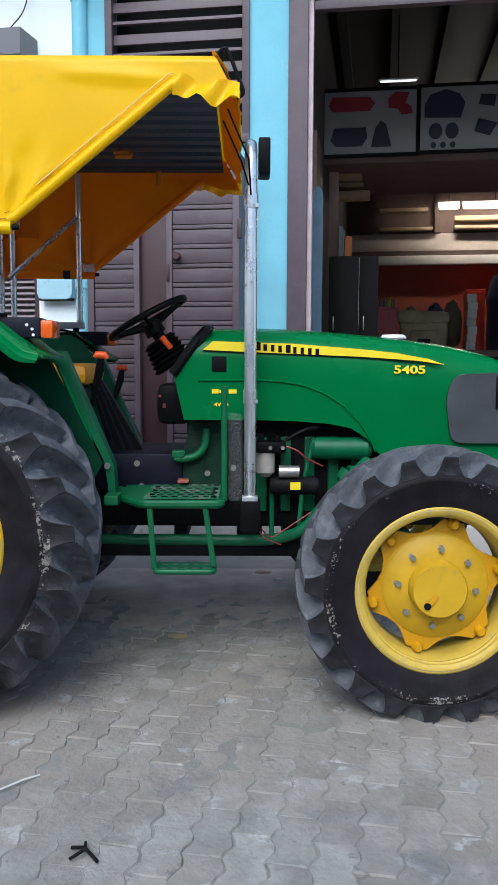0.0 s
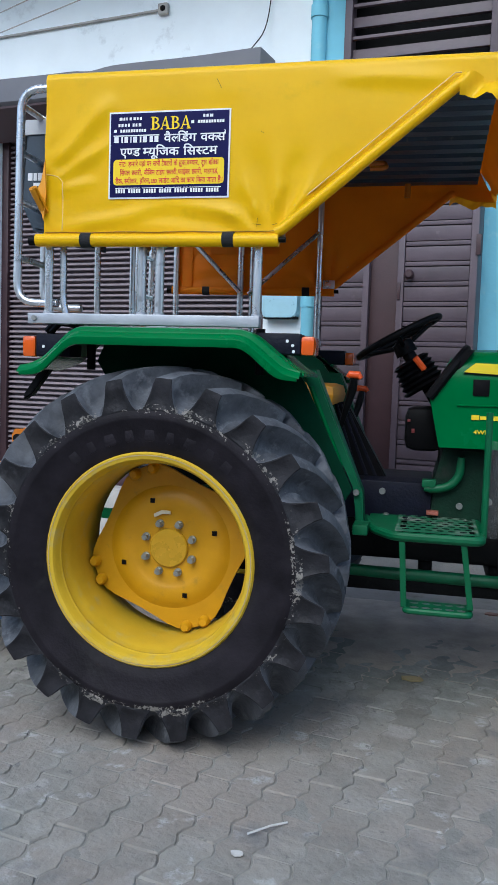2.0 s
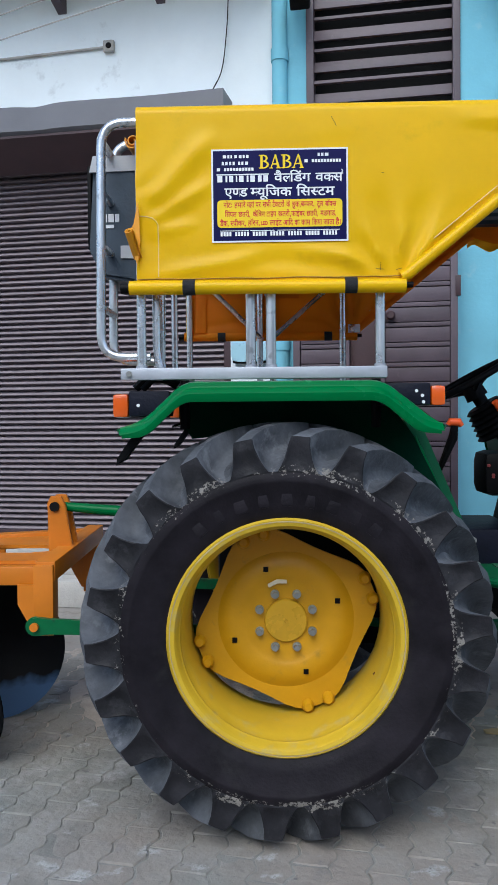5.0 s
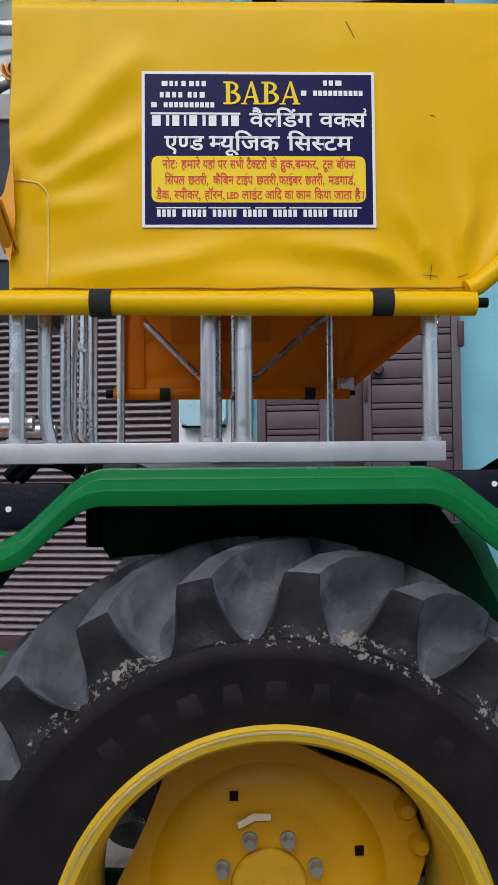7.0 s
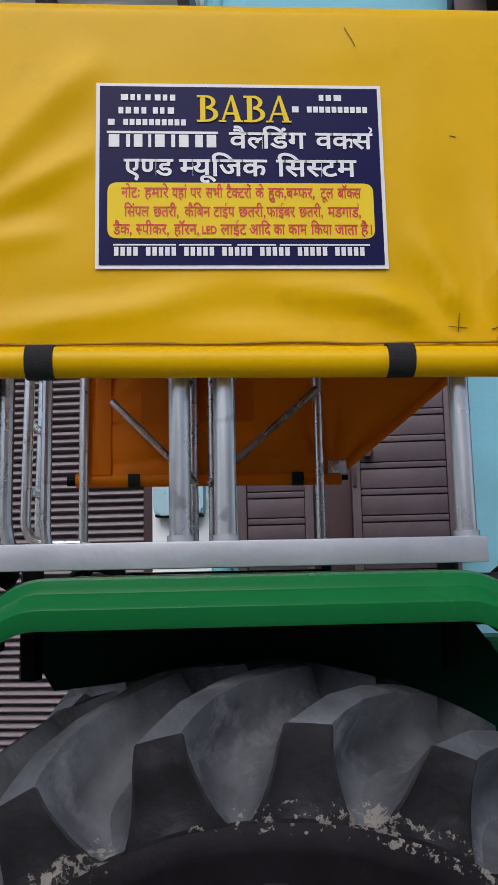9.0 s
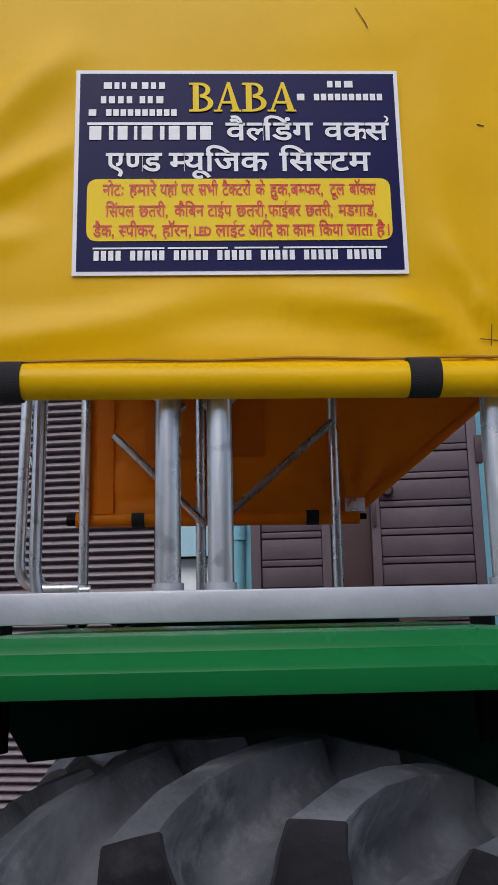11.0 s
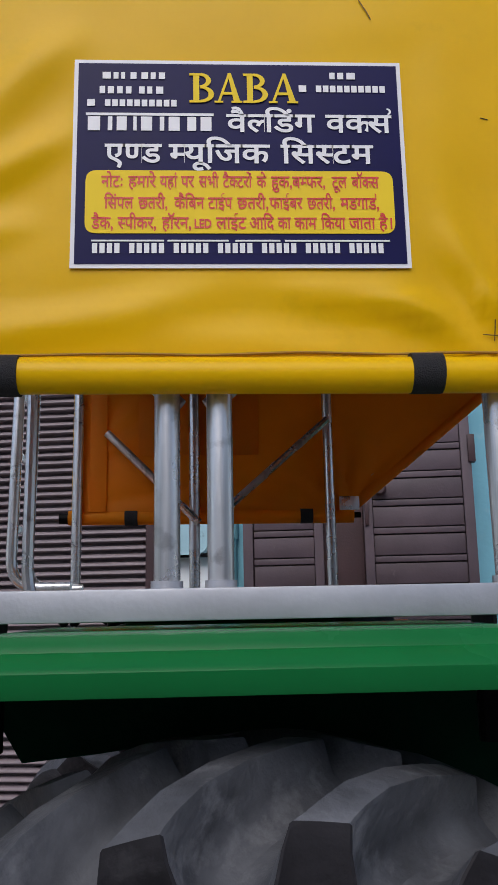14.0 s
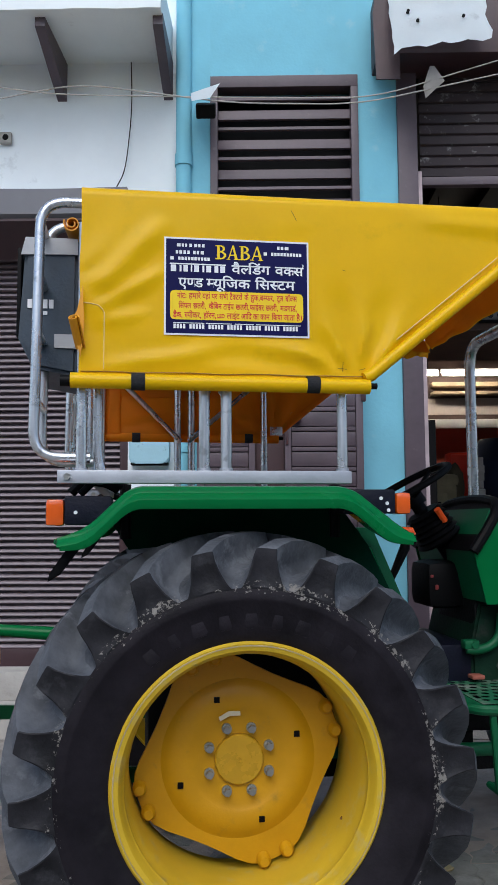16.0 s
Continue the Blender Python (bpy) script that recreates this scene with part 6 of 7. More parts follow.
for yc, out in ((CYN, -1), (CYF, 1)):
    sp = part("side_panel", side_panel(yc, out, False), M_CANVAS, canopy, "yellow canvas side panel with creases", smooth=60)
    part("lining", side_panel(yc, out, True), M_LINING, sp, "orange inner face", smooth=60)
    b = new_bm()
    tube(b, [(-0.53, yc + out * 0.012, 1.888), (0.415, yc + out * 0.012, 1.884)], 0.0245, 16)
    part("hem", b, M_CANVAS if out < 0 else M_LINING, canopy, "rolled yellow hem over a pipe")
    b = new_bm()
    pts = [(x, yc + out * (0.008 + folds(x, low_edge(x)) * 0.3), low_edge(x) + 0.012) for x in [0.40 + 0.645 * k / 30 for k in range(31)]]
    tube(b, pts, 0.020, 12)
    part("sloping_hem", b, M_CANVAS if out < 0 else M_LINING, canopy, "rolled yellow sloping hem")
    b = new_bm()
    tube(b, [(x, yc + out * (0.0045 - 0.0), 1.918 + 0.003 * noise.noise((x * 8, 0, 0))) for x in [-0.5 + 0.9 * k / 24 for k in range(25)]], 0.002, 5)
    pale = new_bm()
    tube(pale, [(p[0] - 0.02, p[1] + out * 0.004, p[2] + 0.032) for p in pts[4:]], 0.0022, 5)
    part("sloping_seam", pale, mat("pale_thread", (0.72, 0.50, 0.20), 0.8, bump=0), canopy)
    part("seam", b, mat("brown_thread", (0.30, 0.16, 0.02), 0.8, bump=0), canopy)
    for x0 in (-0.345, 0.208) if out < 0 else (-0.345, 0.236):
        b = new_bm()
        tube(b, [(x0, yc + out * 0.012, 1.887), (x0 + 0.042, yc + out * 0.012, 1.887)], 0.0275, 16)
        part("strap", b, M_STRAP, canopy, "black strap round the hem")
    for xa, xb, rr in ((0.41, 0.44, 0.010), (-0.56, -0.525, 0.018)):
        b = new_bm()
        tube(b, [(xa, yc + out * 0.012, 1.886), (xb, yc + out * 0.012, 1.886)], rr, 12)
        part("pipe_plug", b, M_BLACK, canopy)

# roof with rounded edges, and its ribbed lining
b = new_bm()
nx, ny = 60, 40
g = {}
for i in range(nx + 1):
    for j in range(ny + 1):
        x = X0 + (X1 - X0) * i / nx
        f = j / ny
        y = CYN + ROUND + (CYF - CYN - 2 * ROUND) * f
        e = min(f, 1 - f) * (CYF - CYN)
        z = ZT - 0.02 + 0.01 * min(1, e / 0.06) + 0.03 * math.sin(math.pi * f) + 0.006 * noise.noise((x * 3, y * 3, 0)) * min(1, e / 0.1)
        g[i, j] = b.verts.new((x, y, z))
for i in range(nx):
    for j in range(ny):
        b.faces.new((g[i, j], g[i + 1, j], g[i + 1, j + 1], g[i, j + 1]))
part("roof", b, M_CANVAS, canopy, "taut yellow canvas roof", smooth=60)
b = new_bm()
ny = 72
rows = []
for j in range(ny + 1):
    y = CYN + 0.012 + (CYF - CYN - 0.024) * j / ny
    z = 2.462 + 0.013 * (1 if (j % 6) < 2 else -1) + 0.02 * math.sin(math.pi * j / ny)
    rows.append([b.verts.new((x, y, z)) for x in (X0 + 0.02, X1 - 0.01)])
for j in range(ny):
    b.faces.new((rows[j][0], rows[j][1], rows[j + 1][1], rows[j + 1][0]))
part("roof_sheet", b, M_ROOFIN, canopy, "dark navy ribbed roof sheet", smooth=20)

# front valance, crumpled
nx, nz = 44, 12
g = {}
for i in range(nx + 1):
    f = i / nx
    y = CYN + (CYF - CYN) * f
    for j in range(nz + 1):
        q = j / nz
        x = X1 + 0.095 * q ** 0.8 + 0.03 * noise.noise((y * 5, q * 3, 4)) * q
        z = ZT - 0.01 - (0.15 + 0.025 * noise.noise((y * 4, 0, 8))) * q + 0.02 * math.sin(math.pi * f) * (1 - q)
        g[i, j] = (x, y + 0.02 * noise.noise((q * 4, y * 6, 9)), z)
for name, material, back, label in (("front_valance", M_CANVAS, 0.0, "crumpled yellow front valance"), ("valance_lining", M_LINING, 0.007, "orange lining of the front valance")):
    b = new_bm()
    vs = {k: b.verts.new((x - back, y, z)) for k, (x, y, z) in g.items()}
    for i in range(nx):
        for j in range(nz):
            b.faces.new((vs[i, j], vs[i + 1, j], vs[i + 1, j + 1], vs[i, j + 1]))
    part(name, b, material, canopy, label, smooth=70)
for yc, s in ((CYN, 1), (CYF, -1)):
    b = new_bm()
    g = {}
    for i in range(15):
        for j in range(9):
            u, q = i / 14, j / 8
            x = 1.02 + 0.245 * u
            z = 2.43 - 0.02 * u - (0.075 + 0.03 * noise.noise((u * 4, 0, yc))) * q + 0.012 * math.sin(u * 9)
            g[i, j] = b.verts.new((x, yc - s * (0.012 + 0.03 * q + 0.022 * math.sin(u * 12 + q * 3)), z))
    for i in range(14):
        for j in range(8):
            b.faces.new((g[i, j], g[i + 1, j], g[i + 1, j + 1], g[i, j + 1]))
    part("corner_flap", b, M_CANVAS if s > 0 else M_LINING, canopy, "crumpled yellow corner flap", smooth=70)
b = new_bm()
tube(b, fillet([(1.255, -0.60, 2.38), (1.20, -0.62, 2.475), (1.172, -0.62, 2.515), (1.208, -0.62, 2.552), (1.225, -0.62, 2.53), (1.283, -0.62, 2.385), (1.255, -0.60, 2.375)], 0.018, 4), 0.0075, 8)
part("front_bracket", b, M_DARK, canopy, "bent dark metal front bracket")
b = new_bm()
tube(b, [(1.22, -0.58, 2.34), (1.30, -0.4, 2.20), (1.31, -0.3, 2.08)], 0.004, 6)
tube(b, [(1.20, -0.50, 2.32), (1.27, -0.36, 2.20), (1.30, -0.3, 2.12)], 0.004, 6)
part("tie_rope", b, M_BLACK, canopy)
for pts, r in (([(0.62, 0.50, 2.445), (0.70, 0.46, 2.44), (0.72, 0.40, 2.40), (0.64, 0.40, 2.40)], 0.012), ([(0.80, 0.90, 2.44), (0.80, 0.90, 2.37)], 0.016)):
    b = new_bm()
    tube(b, fillet(pts, 0.03, 4), r, 8)
    part("orange_tie", b, M_ORANGE, canopy, "orange cloth tie")

# rear rolled curtain
def rolled_flap(p0, p1, r, turns=1.7, th=0.004):
    """A strip of canvas wound into a loose roll about the line from p0 to p1."""
    p0, p1 = Vector(p0), Vector(p1)
    axis = (p1 - p0).normalized()
    e1 = axis.orthogonal().normalized()
    e2 = axis.cross(e1)
    b = new_bm()
    n, rows = 34, []
    for k in range(n + 1):
        a = 2 * math.pi * turns * k / n
        rad = r * (0.35 + 0.65 * k / n)
        d = e1 * math.cos(a) + e2 * math.sin(a)
        rows.append([b.verts.new(p + d * q) for p, q in ((p0, rad), (p1, rad * 0.92), (p1, rad * 0.92 - th), (p0, rad - th))])
    for k in range(n):
        for c in range(4):
            b.faces.new((rows[k][c], rows[k + 1][c], rows[k + 1][(c + 1) % 4], rows[k][(c + 1) % 4]))
    b.faces.new(rows[0][::-1])
    b.faces.new(rows[-1])
    return b


part("rolled_curtain", rolled_flap((-0.548, -0.47, 2.455), (-0.535, -0.20, 2.455), 0.030), M_CURTAIN, canopy, "rolled end of the yellow rear curtain", smooth=50)
part("rolled_curtain", rolled_flap((-0.520, -0.725, 2.070), (-0.503, -0.655, 1.992), 0.019), M_CURTAIN, canopy, "rolled end of the yellow rear curtain", smooth=50)
b = new_bm()
prism(b, [(-0.532, 2.070), (-0.512, 2.105), (-0.496, 2.185), (-0.490, 2.05), (-0.500, 1.96), (-0.515, 2.01)], -0.673, -0.668)
part("curtain_flap", b, M_CURTAIN, canopy, "loose flap of the yellow rear curtain", smooth=0)
b = new_bm()
tube(b, [(-0.535, -0.2, 2.455), (-0.54, 0.3, 2.46), (-0.535, 0.98, 2.455)], 0.03, 12)
part("rear_roll", b, M_CURTAIN, canopy, "rolled rear curtain")
# far side: turned rear edge and stitched patches of the lining
b = new_bm()
box(b, X0 - 0.012, X0 + 0.018, CYF - 0.016, CYF - 0.008, 1.875, 2.45, 0.002)
part("rear_edge", b, M_CANVAS, canopy, "turned yellow rear edge of the far panel")
for x0, x1, z0, z1 in ((X0 + 0.045, X0 + 0.10, 1.905, 2.42), (-0.30, 0.10, 2.09, 2.40)):
    b = new_bm()
    box(b, x0, x1, CYF - 0.0135, CYF - 0.0095, z0, z1, 0.0015)
    part("lining_patch", b, M_LINING, canopy, "stitched orange patch on the lining")
b = new_bm()
tube(b, [(x, CYN - 0.0012 - folds(x, z) * (0.3 + 0.7 * min(1, (z - 1.9) * 10)), z) for x, z in [(-0.43, 1.925 + 0.02 * k) for k in range(10)] + [(-0.436, 2.115), (-0.448, 2.126), (-0.47, 2.132), (-0.5, 2.136)]], 0.0016, 5)
part("corner_stitch", b, mat("pale_stitch", (0.78, 0.55, 0.20), 0.7, bump=0), canopy)

# frame: rails, posts, braces
for y, s in ((-0.645, -1), (2 * CY + 0.645, 1)):
    b = new_bm()
    box(b, -0.565, 0.352, y - 0.02, y + 0.02, 1.572, 1.612, 0.003)
    rail = part("rail", b, M_BAR, canopy, "flat aluminium base rail")
    b = new_bm()
    tube(b, [(-0.535, y - 0.028, 1.592), (-0.535, y, 1.592)], 0.011, 6)
    part("rail_bolt", b, M_BOLT, rail)
    for x, r, top in ((-0.497, 0.0165, 2.40), (-0.115, 0.0175, 2.44), (-0.045, 0.0175, 2.44), (0.333, 0.0165, 2.44)):
        b = new_bm()
        yy = y + (0.022 if s < 0 else -0.022)
        tube(b, [(x, yy, 1.61), (x, yy, top)], r, 14)
        post = part("post", b, M_GALV, canopy, "galvanised pipe post")
        b = new_bm()
        tube(b, [(x, yy, 1.606), (x, yy, 1.622)], r + 0.004, 12)
        part("weld", b, M_BAR, post)
    yi = y + (0.05 if s < 0 else -0.05)
    for p, q in (((-0.10, 1.86), (-0.40, 2.16)), ((-0.06, 1.86), (0.33, 2.20))):
        b = new_bm()
        rod(b, (p[0], yi, p[1]), (q[0], yi, q[1]), 0.013, 10)
        part("brace", b, M_GALV, canopy, "galvanised diagonal brace")
    b = new_bm()
    box(b, 0.36, 0.425, yi - 0.004, yi + 0.004, 1.895, 1.94, 0.002)
    part("corner_plate", b, M_GALV, canopy)
for x, y in ((-0.448, -0.60), (-0.49, -0.17), (-0.49, 0.26)):
    b = new_bm()
    tube(b, fillet([(x + 0.02, y, 1.592), (x, y, 1.66), (x, y, 2.42)], 0.05, 4), 0.014, 10)
    part("rear_upright", b, M_GALV, canopy, "thin galvanised rear upright")
b = new_bm()
box(b, -0.47, -0.43, -0.645, 2 * CY + 0.645, 1.572, 1.608, 0.003)
part("cross_rail", b, M_BAR, canopy)
for x in (-0.36, 0.33):
    b = new_bm()
    for y0 in (-0.52, 0.88):
        b = new_bm()
        tube(b, [(x, y0, 1.40), (x, y0, 1.575)], 0.018, 10)
        part("mounting_stub", b, M_BLACK, canopy)
# rear guard loops
for y0 in (-0.60, 2 * CY + 0.38):
    loops = []
    for y in (y0, y0 + 0.22):
        b = new_bm()
        tube(b, fillet([(-0.46, y, 2.475), (-0.635, y, 2.475), (-0.645, y, 1.655), (-0.47, y, 1.655)], 0.10, 7), 0.0165, 12)
        loops.append(part("guard_loop", b, M_GALV, canopy, "bent galvanised rear guard loop"))
    for z in (1.83, 2.05, 2.24, 2.42):
        b = new_bm()
        rod(b, (-0.638, y0, z), (-0.638, y0 + 0.22, z), 0.013, 10)
        part("rung", b, M_GALV, loops[0])

# shop sticker on the near panel
SX0, SX1, SZ0, SZ1, SY = -0.245, 0.222, 2.040, 2.357, CYN - 0.004
b = new_bm()
box(b, SX0, SX1, SY, SY + 0.0015, SZ0, SZ1)
sticker = part("sticker", b, M_WHITE, canopy, "navy and white printed workshop sticker", smooth=0)
b = new_bm()
box(b, SX0 + 0.006, SX1 - 0.006, SY - 0.001, SY - 0.0002, SZ0 + 0.006, SZ1 - 0.006)
part("sticker_field", b, M_NAVY, sticker, smooth=0)


def sx(px):
    return SX0 + (px - 133) / 605 * (SX1 - SX0)


def sz(py):
    return SZ1 - (py - 95) / 395 * (SZ1 - SZ0)


def bars(spans, y0, y1, material, name="text_line", layer=0.0024):
    b = new_bm()
    for a, c in spans:
        prism(b, [(sx(a), sz(y1)), (sx(c), sz(y1)), (sx(c), sz(y0)), (sx(a), sz(y0))], SY - layer, SY - layer + 0.0004)
    return part(name, b, material, sticker, smooth=0)


bars([(185, 200), (205, 214), (219, 226), (236, 247), (256, 268), (273, 282), (288, 299)], 121, 134, M_WHITE)
bars([(180, 190), (195, 206), (212, 222), (228, 238), (252, 262), (267, 276), (283, 296)], 149, 163, M_WHITE)
bars([(158, 172)] + [(190 + 13.4 * k, 200 + 13.4 * k) for k in range(10)], 175, 188, M_WHITE)
bars([(604, 614), (619, 630), (636, 652)], 118, 131, M_WHITE)
bars([(546, 560)] + [(578 + 13.2 * k, 588 + 13.2 * k) for k in range(10)], 144, 157, M_WHITE)
# large yellow serif marks
def flat(polys, name):
    b = new_bm()
    for k, q in enumerate(polys):
        prism(b, [(sx(x), sz(y)) for x, y in q], SY - 0.0027 - 0.00012 * k, SY - 0.0022)
    return part(name, b, M_YPRINT, sticker, smooth=0)


def lobe(x, y0, y1, w, t):
    """A half ring that opens to the stem."""
    n, cy, ry = 10, (y0 + y1) / 2, (y1 - y0) / 2
    q = [radians(-90 + 180 * k / n) for k in range(n + 1)]
    out = [(x + w * math.cos(a), cy + ry * math.sin(a)) for a in q]
    return out + [(x + (w - t) * math.cos(a), cy + (ry - 5) * math.sin(a)) for a in reversed(q)]


for a, c, kind in ((344, 389, "B"), (390, 441, "A"), (443, 489, "B"), (490, 544, "A")):
    w = c - a
    if kind == "B":
        flat([[(a + 7, 180), (a + 18, 180), (a + 18, 122), (a + 7, 122)], [(a, 180), (a + 24, 180), (a + 24, 175.5), (a, 175.5)], [(a, 126.5), (a + 24, 126.5), (a + 24, 122), (a, 122)], lobe(a + 20, 122, 151, w * 0.44, 9), lobe(a + 20, 147, 180, w * 0.56, 10)], "brand_shape")
    else:
        m = (a + c) / 2
        flat([[(m - 1, 121), (m + 5, 121), (c - 3, 180), (c - 15, 180)], [(m, 121), (m + 3, 126), (a + 10, 180), (a + 5, 180)], [(a + 13, 164), (c - 16, 164), (c - 18, 159), (a + 15, 159)], [(a, 180), (a + 16, 180), (a + 16, 176.5), (a, 176.5)], [(c - 20, 180), (c, 180), (c, 176.5), (c - 20, 176.5)]], "brand_shape")
bars([(160, 182), (196, 204), (212, 230), (242, 248), (256, 276), (290, 298), (306, 326), (340, 356), (364, 384)], 208, 235, M_WHITE)
bars([(156, 388)], 201, 206, M_WHITE)


def glyph_table(chars, bolds):
    """Points, faces and advance of characters of the built-in font, at size 1, for each weight."""
    made, table = {}, {}
    for bold in bolds:
        for body in ["|"] + list(chars) + [c + "|" for c in chars]:
            cu = bpy.data.curves.new("glyph", "FONT")
            cu.body, cu.size, cu.offset, cu.resolution_u = body, 1.0, bold, 3
            made[body, bold] = new("glyph", cu)
    graph = bpy.context.evaluated_depsgraph_get()
    found = {}
    for key, ob in made.items():
        me = bpy.data.meshes.new_from_object(ob.evaluated_get(graph))
        found[key] = ([tuple(v.co) for v in me.vertices], [tuple(p.vertices) for p in me.polygons])
    for ob in made.values():
        bpy.data.objects.remove(ob)
    for bold in bolds:
        end = max(v[0] for v in found["|", bold][0])
        for c in chars:
            step = max(v[0] for v in found[c + "|", bold][0]) - end
            table[c, bold] = (*found[c, bold], 0.26 if c == "ि" else step)
    return table


BOLD, THIN = 0.018, 0.0135
GLYPHS = glyph_table(sorted(set("रवैलिडंगकसएणमयूजटनोःहमारेांपभीों,ुफॉछतईबआदाैे।")), (BOLD, THIN))


def word(marks, x0, x1, z_head, z_foot, y, material, name, bold=0.016):
    """Joined letters hung from a head line. ~ after a letter: its half form, without the stem; ^: the hook above the line."""
    head = max(v[1] for v in GLYPHS["र", bold][0])
    b = new_bm()
    pen, k = 0.0, 0
    while k < len(marks):
        ch, half_form = marks[k], marks[k + 1:k + 2] == "~"
        if ch == "^":
            arc = [(pen - 0.10 + 0.13 * math.cos(radians(a)), head + 0.13 + 0.13 * math.sin(radians(a))) for a in range(-80, 100, 15)]
            arc += [(pen - 0.10 + 0.065 * math.cos(radians(a)), head + 0.13 + 0.075 * math.sin(radians(a))) for a in range(95, -81, -15)]
            b.faces.new([b.verts.new((x, z, 0)) for x, z in arc])
            k += 1
            continue
        vs, fs, step = GLYPHS[ch, bold]
        one = bmesh.new()
        pts = [one.verts.new(v) for v in vs]
        for f in fs:
            if len(set(f)) > 2:
                try:
                    one.faces.new([pts[i] for i in f])
                except ValueError:
                    pass
        if half_form:
            right = max(v[0] for v in vs)
            feet = [v[0] for v in vs if v[1] < 0.06 and v[0] > right - 0.30]
            edge = (min(feet) if feet and ch != "क" else right - 0.14) + 0.012
            bmesh.ops.bisect_plane(one, geom=one.verts[:] + one.edges[:] + one.faces[:], plane_co=(edge, 0, 0), plane_no=(1, 0, 0), clear_outer=True)
            step = edge - 0.012
        bmesh.ops.translate(one, vec=(pen, 0, 0), verts=one.verts)
        tmp = bpy.data.meshes.new("tmp")
        one.to_mesh(tmp)
        one.free()
        b.from_mesh(tmp)
        bpy.data.meshes.remove(tmp)
        pen += step
        k += 2 if half_form else 1
    lo, hi = min(v.co.x for v in b.verts), max(v.co.x for v in b.verts)
    for v in b.verts:
        v.co = Vector((x0 + (v.co.x - lo) / (hi - lo) * (x1 - x0), y, z_foot + v.co.y / head * (z_head - z_foot)))
    return part(name, b, material, sticker, smooth=0)


for marks, a, c, top, foot in (("वैल~िडंग", 411, 574, 202, 236), ("वक~स^", 593, 716, 202, 236), ("एण~ड", 191, 294, 261, 296), ("म~यूिजक", 306, 490, 261, 296), ("िसस~टम", 509, 679, 261, 296)):
    word(marks, sx(a), sx(c), sz(top), sz(foot), SY - 0.0026, M_WHITE, "sign_word", BOLD)
b = new_bm()
rr = fillet([(sx(158), 0, sz(428)), (sx(712), 0, sz(428)), (sx(712), 0, sz(311)), (sx(158), 0, sz(311))], 0.016, 5, True)
prism(b, [(p.x, p.z) for p in rr], SY - 0.0022, SY - 0.0016)
part("note_panel", b, M_YPRINT, sticker, "yellow rounded note panel", smooth=0)
for words, top, foot in ((((186, 224, "नोटः"), (234, 284, "हमारे"), (290, 322, "यहां"), (328, 352, "पर"), (360, 396, "सभी"), (403, 456, "टैक~टरों"), (464, 482, "के"), (490, 588, "हुक,बम~फर,"), (600, 628, "टूल"), (636, 686, "बॉक~स")), 322, 343),
                         (((192, 244, "िसंपल"), (252, 304, "छतरी,"), (316, 370, "कैिबन"), (376, 420, "टाईप"), (428, 484, "छतरी,"), (486, 546, "फाईबर"), (554, 604, "छतरी,"), (614, 684, "मडगाड^,")), 362, 383),
                         (((170, 208, "डैक,"), (216, 284, "स~पीकर,"), (294, 346, "हॉरन,"), (390, 444, "लाईट"), (450, 494, "आिद"), (500, 524, "का"), (530, 570, "काम"), (578, 622, "िकया"), (628, 676, "जाता"), (682, 706, "है।")), 399, 420)):
    for a, c, w in words:
        word(w, sx(a), sx(c), sz(top), sz(foot), SY - 0.003, M_RED, "note_word", THIN)
letters("LED", sx(352), sx(382), sz(419), sz(402), SY - 0.003, M_RED, sticker, "note_word", 0.03)
bars([(172 + 13 * k, 181 + 13 * k) for k in range(41) if k % 6 != 4], 446, 464, M_WHITE)
bars([(170, 298), (304, 412), (424, 504), (512, 700)], 440, 443, M_WHITE)

# pen marks and stitches on the canvas
M_PEN = mat("brown_pen", (0.12, 0.06, 0.01), 0.6, var=0.2, bump=0)
for pts in ([(0.166, 2.462), (0.178, 2.440), (0.183, 2.428)], [(0.33, 1.935), (0.332, 1.965)], [(0.315, 1.945), (0.345, 1.942)], [(0.385, 1.94), (0.405, 1.945)], [(0.335, 2.27), (0.345, 2.267)]):
    b = new_bm()
    tube(b, [(x, CYN - 0.001 - max(0, folds(x, z)), z) for x, z in pts], 0.0008, 5)
    part("pen_mark", b, M_PEN, canopy)

# ---- loudspeaker on the rear of the canopy ----
SPM = Matrix.Translation((0.063, -0.30, -0.092))
spk = thing("loudspeaker", "dark blue-grey loudspeaker cabinet hung behind the canopy", "loudspeaker", m=Matrix.Translation((-0.59, -0.20, 1.95)))
b = new_bm()
prism(b, [(-0.785, 2.16), (-0.735, 2.06), (-0.59, 2.035), (-0.59, 2.50), (-0.765, 2.50)], -0.13, 0.32, 0.012)
part("cabinet", b, M_SPK, spk, m=SPM)
b = new_bm()
box(b, -0.795, -0.781, -0.10, 0.29, 2.17, 2.48, 0.004)
part("speaker_grille", b, M_BLACK, spk, m=SPM)
b = new_bm()
for a, c in ((-0.755, -0.735), (-0.73, -0.715), (-0.71, -0.69), (-0.685, -0.67)):
    box(b, a, c, -0.134, -0.130, 2.262, 2.292)
box(b, -0.73, -0.69, -0.134, -0.130, 2.24, 2.252)
part("brand_bars", b, M_WHITE, spk, m=SPM, smooth=0)
M_TRIM = mat("pale_grey_trim", (0.40, 0.41, 0.43), 0.5, var=0.1, bump=0.05)
for q in ([(-0.779, 2.445), (-0.592, 2.450), (-0.592, 2.505), (-0.765, 2.505)], [(-0.665, 2.128), (-0.592, 2.126), (-0.592, 2.174), (-0.665, 2.174)]):
    b = new_bm()
    prism(b, q, -0.137, -0.128)
    part("trim_plate", b, M_TRIM, spk, "pale grey trim plate", m=SPM, smooth=0)

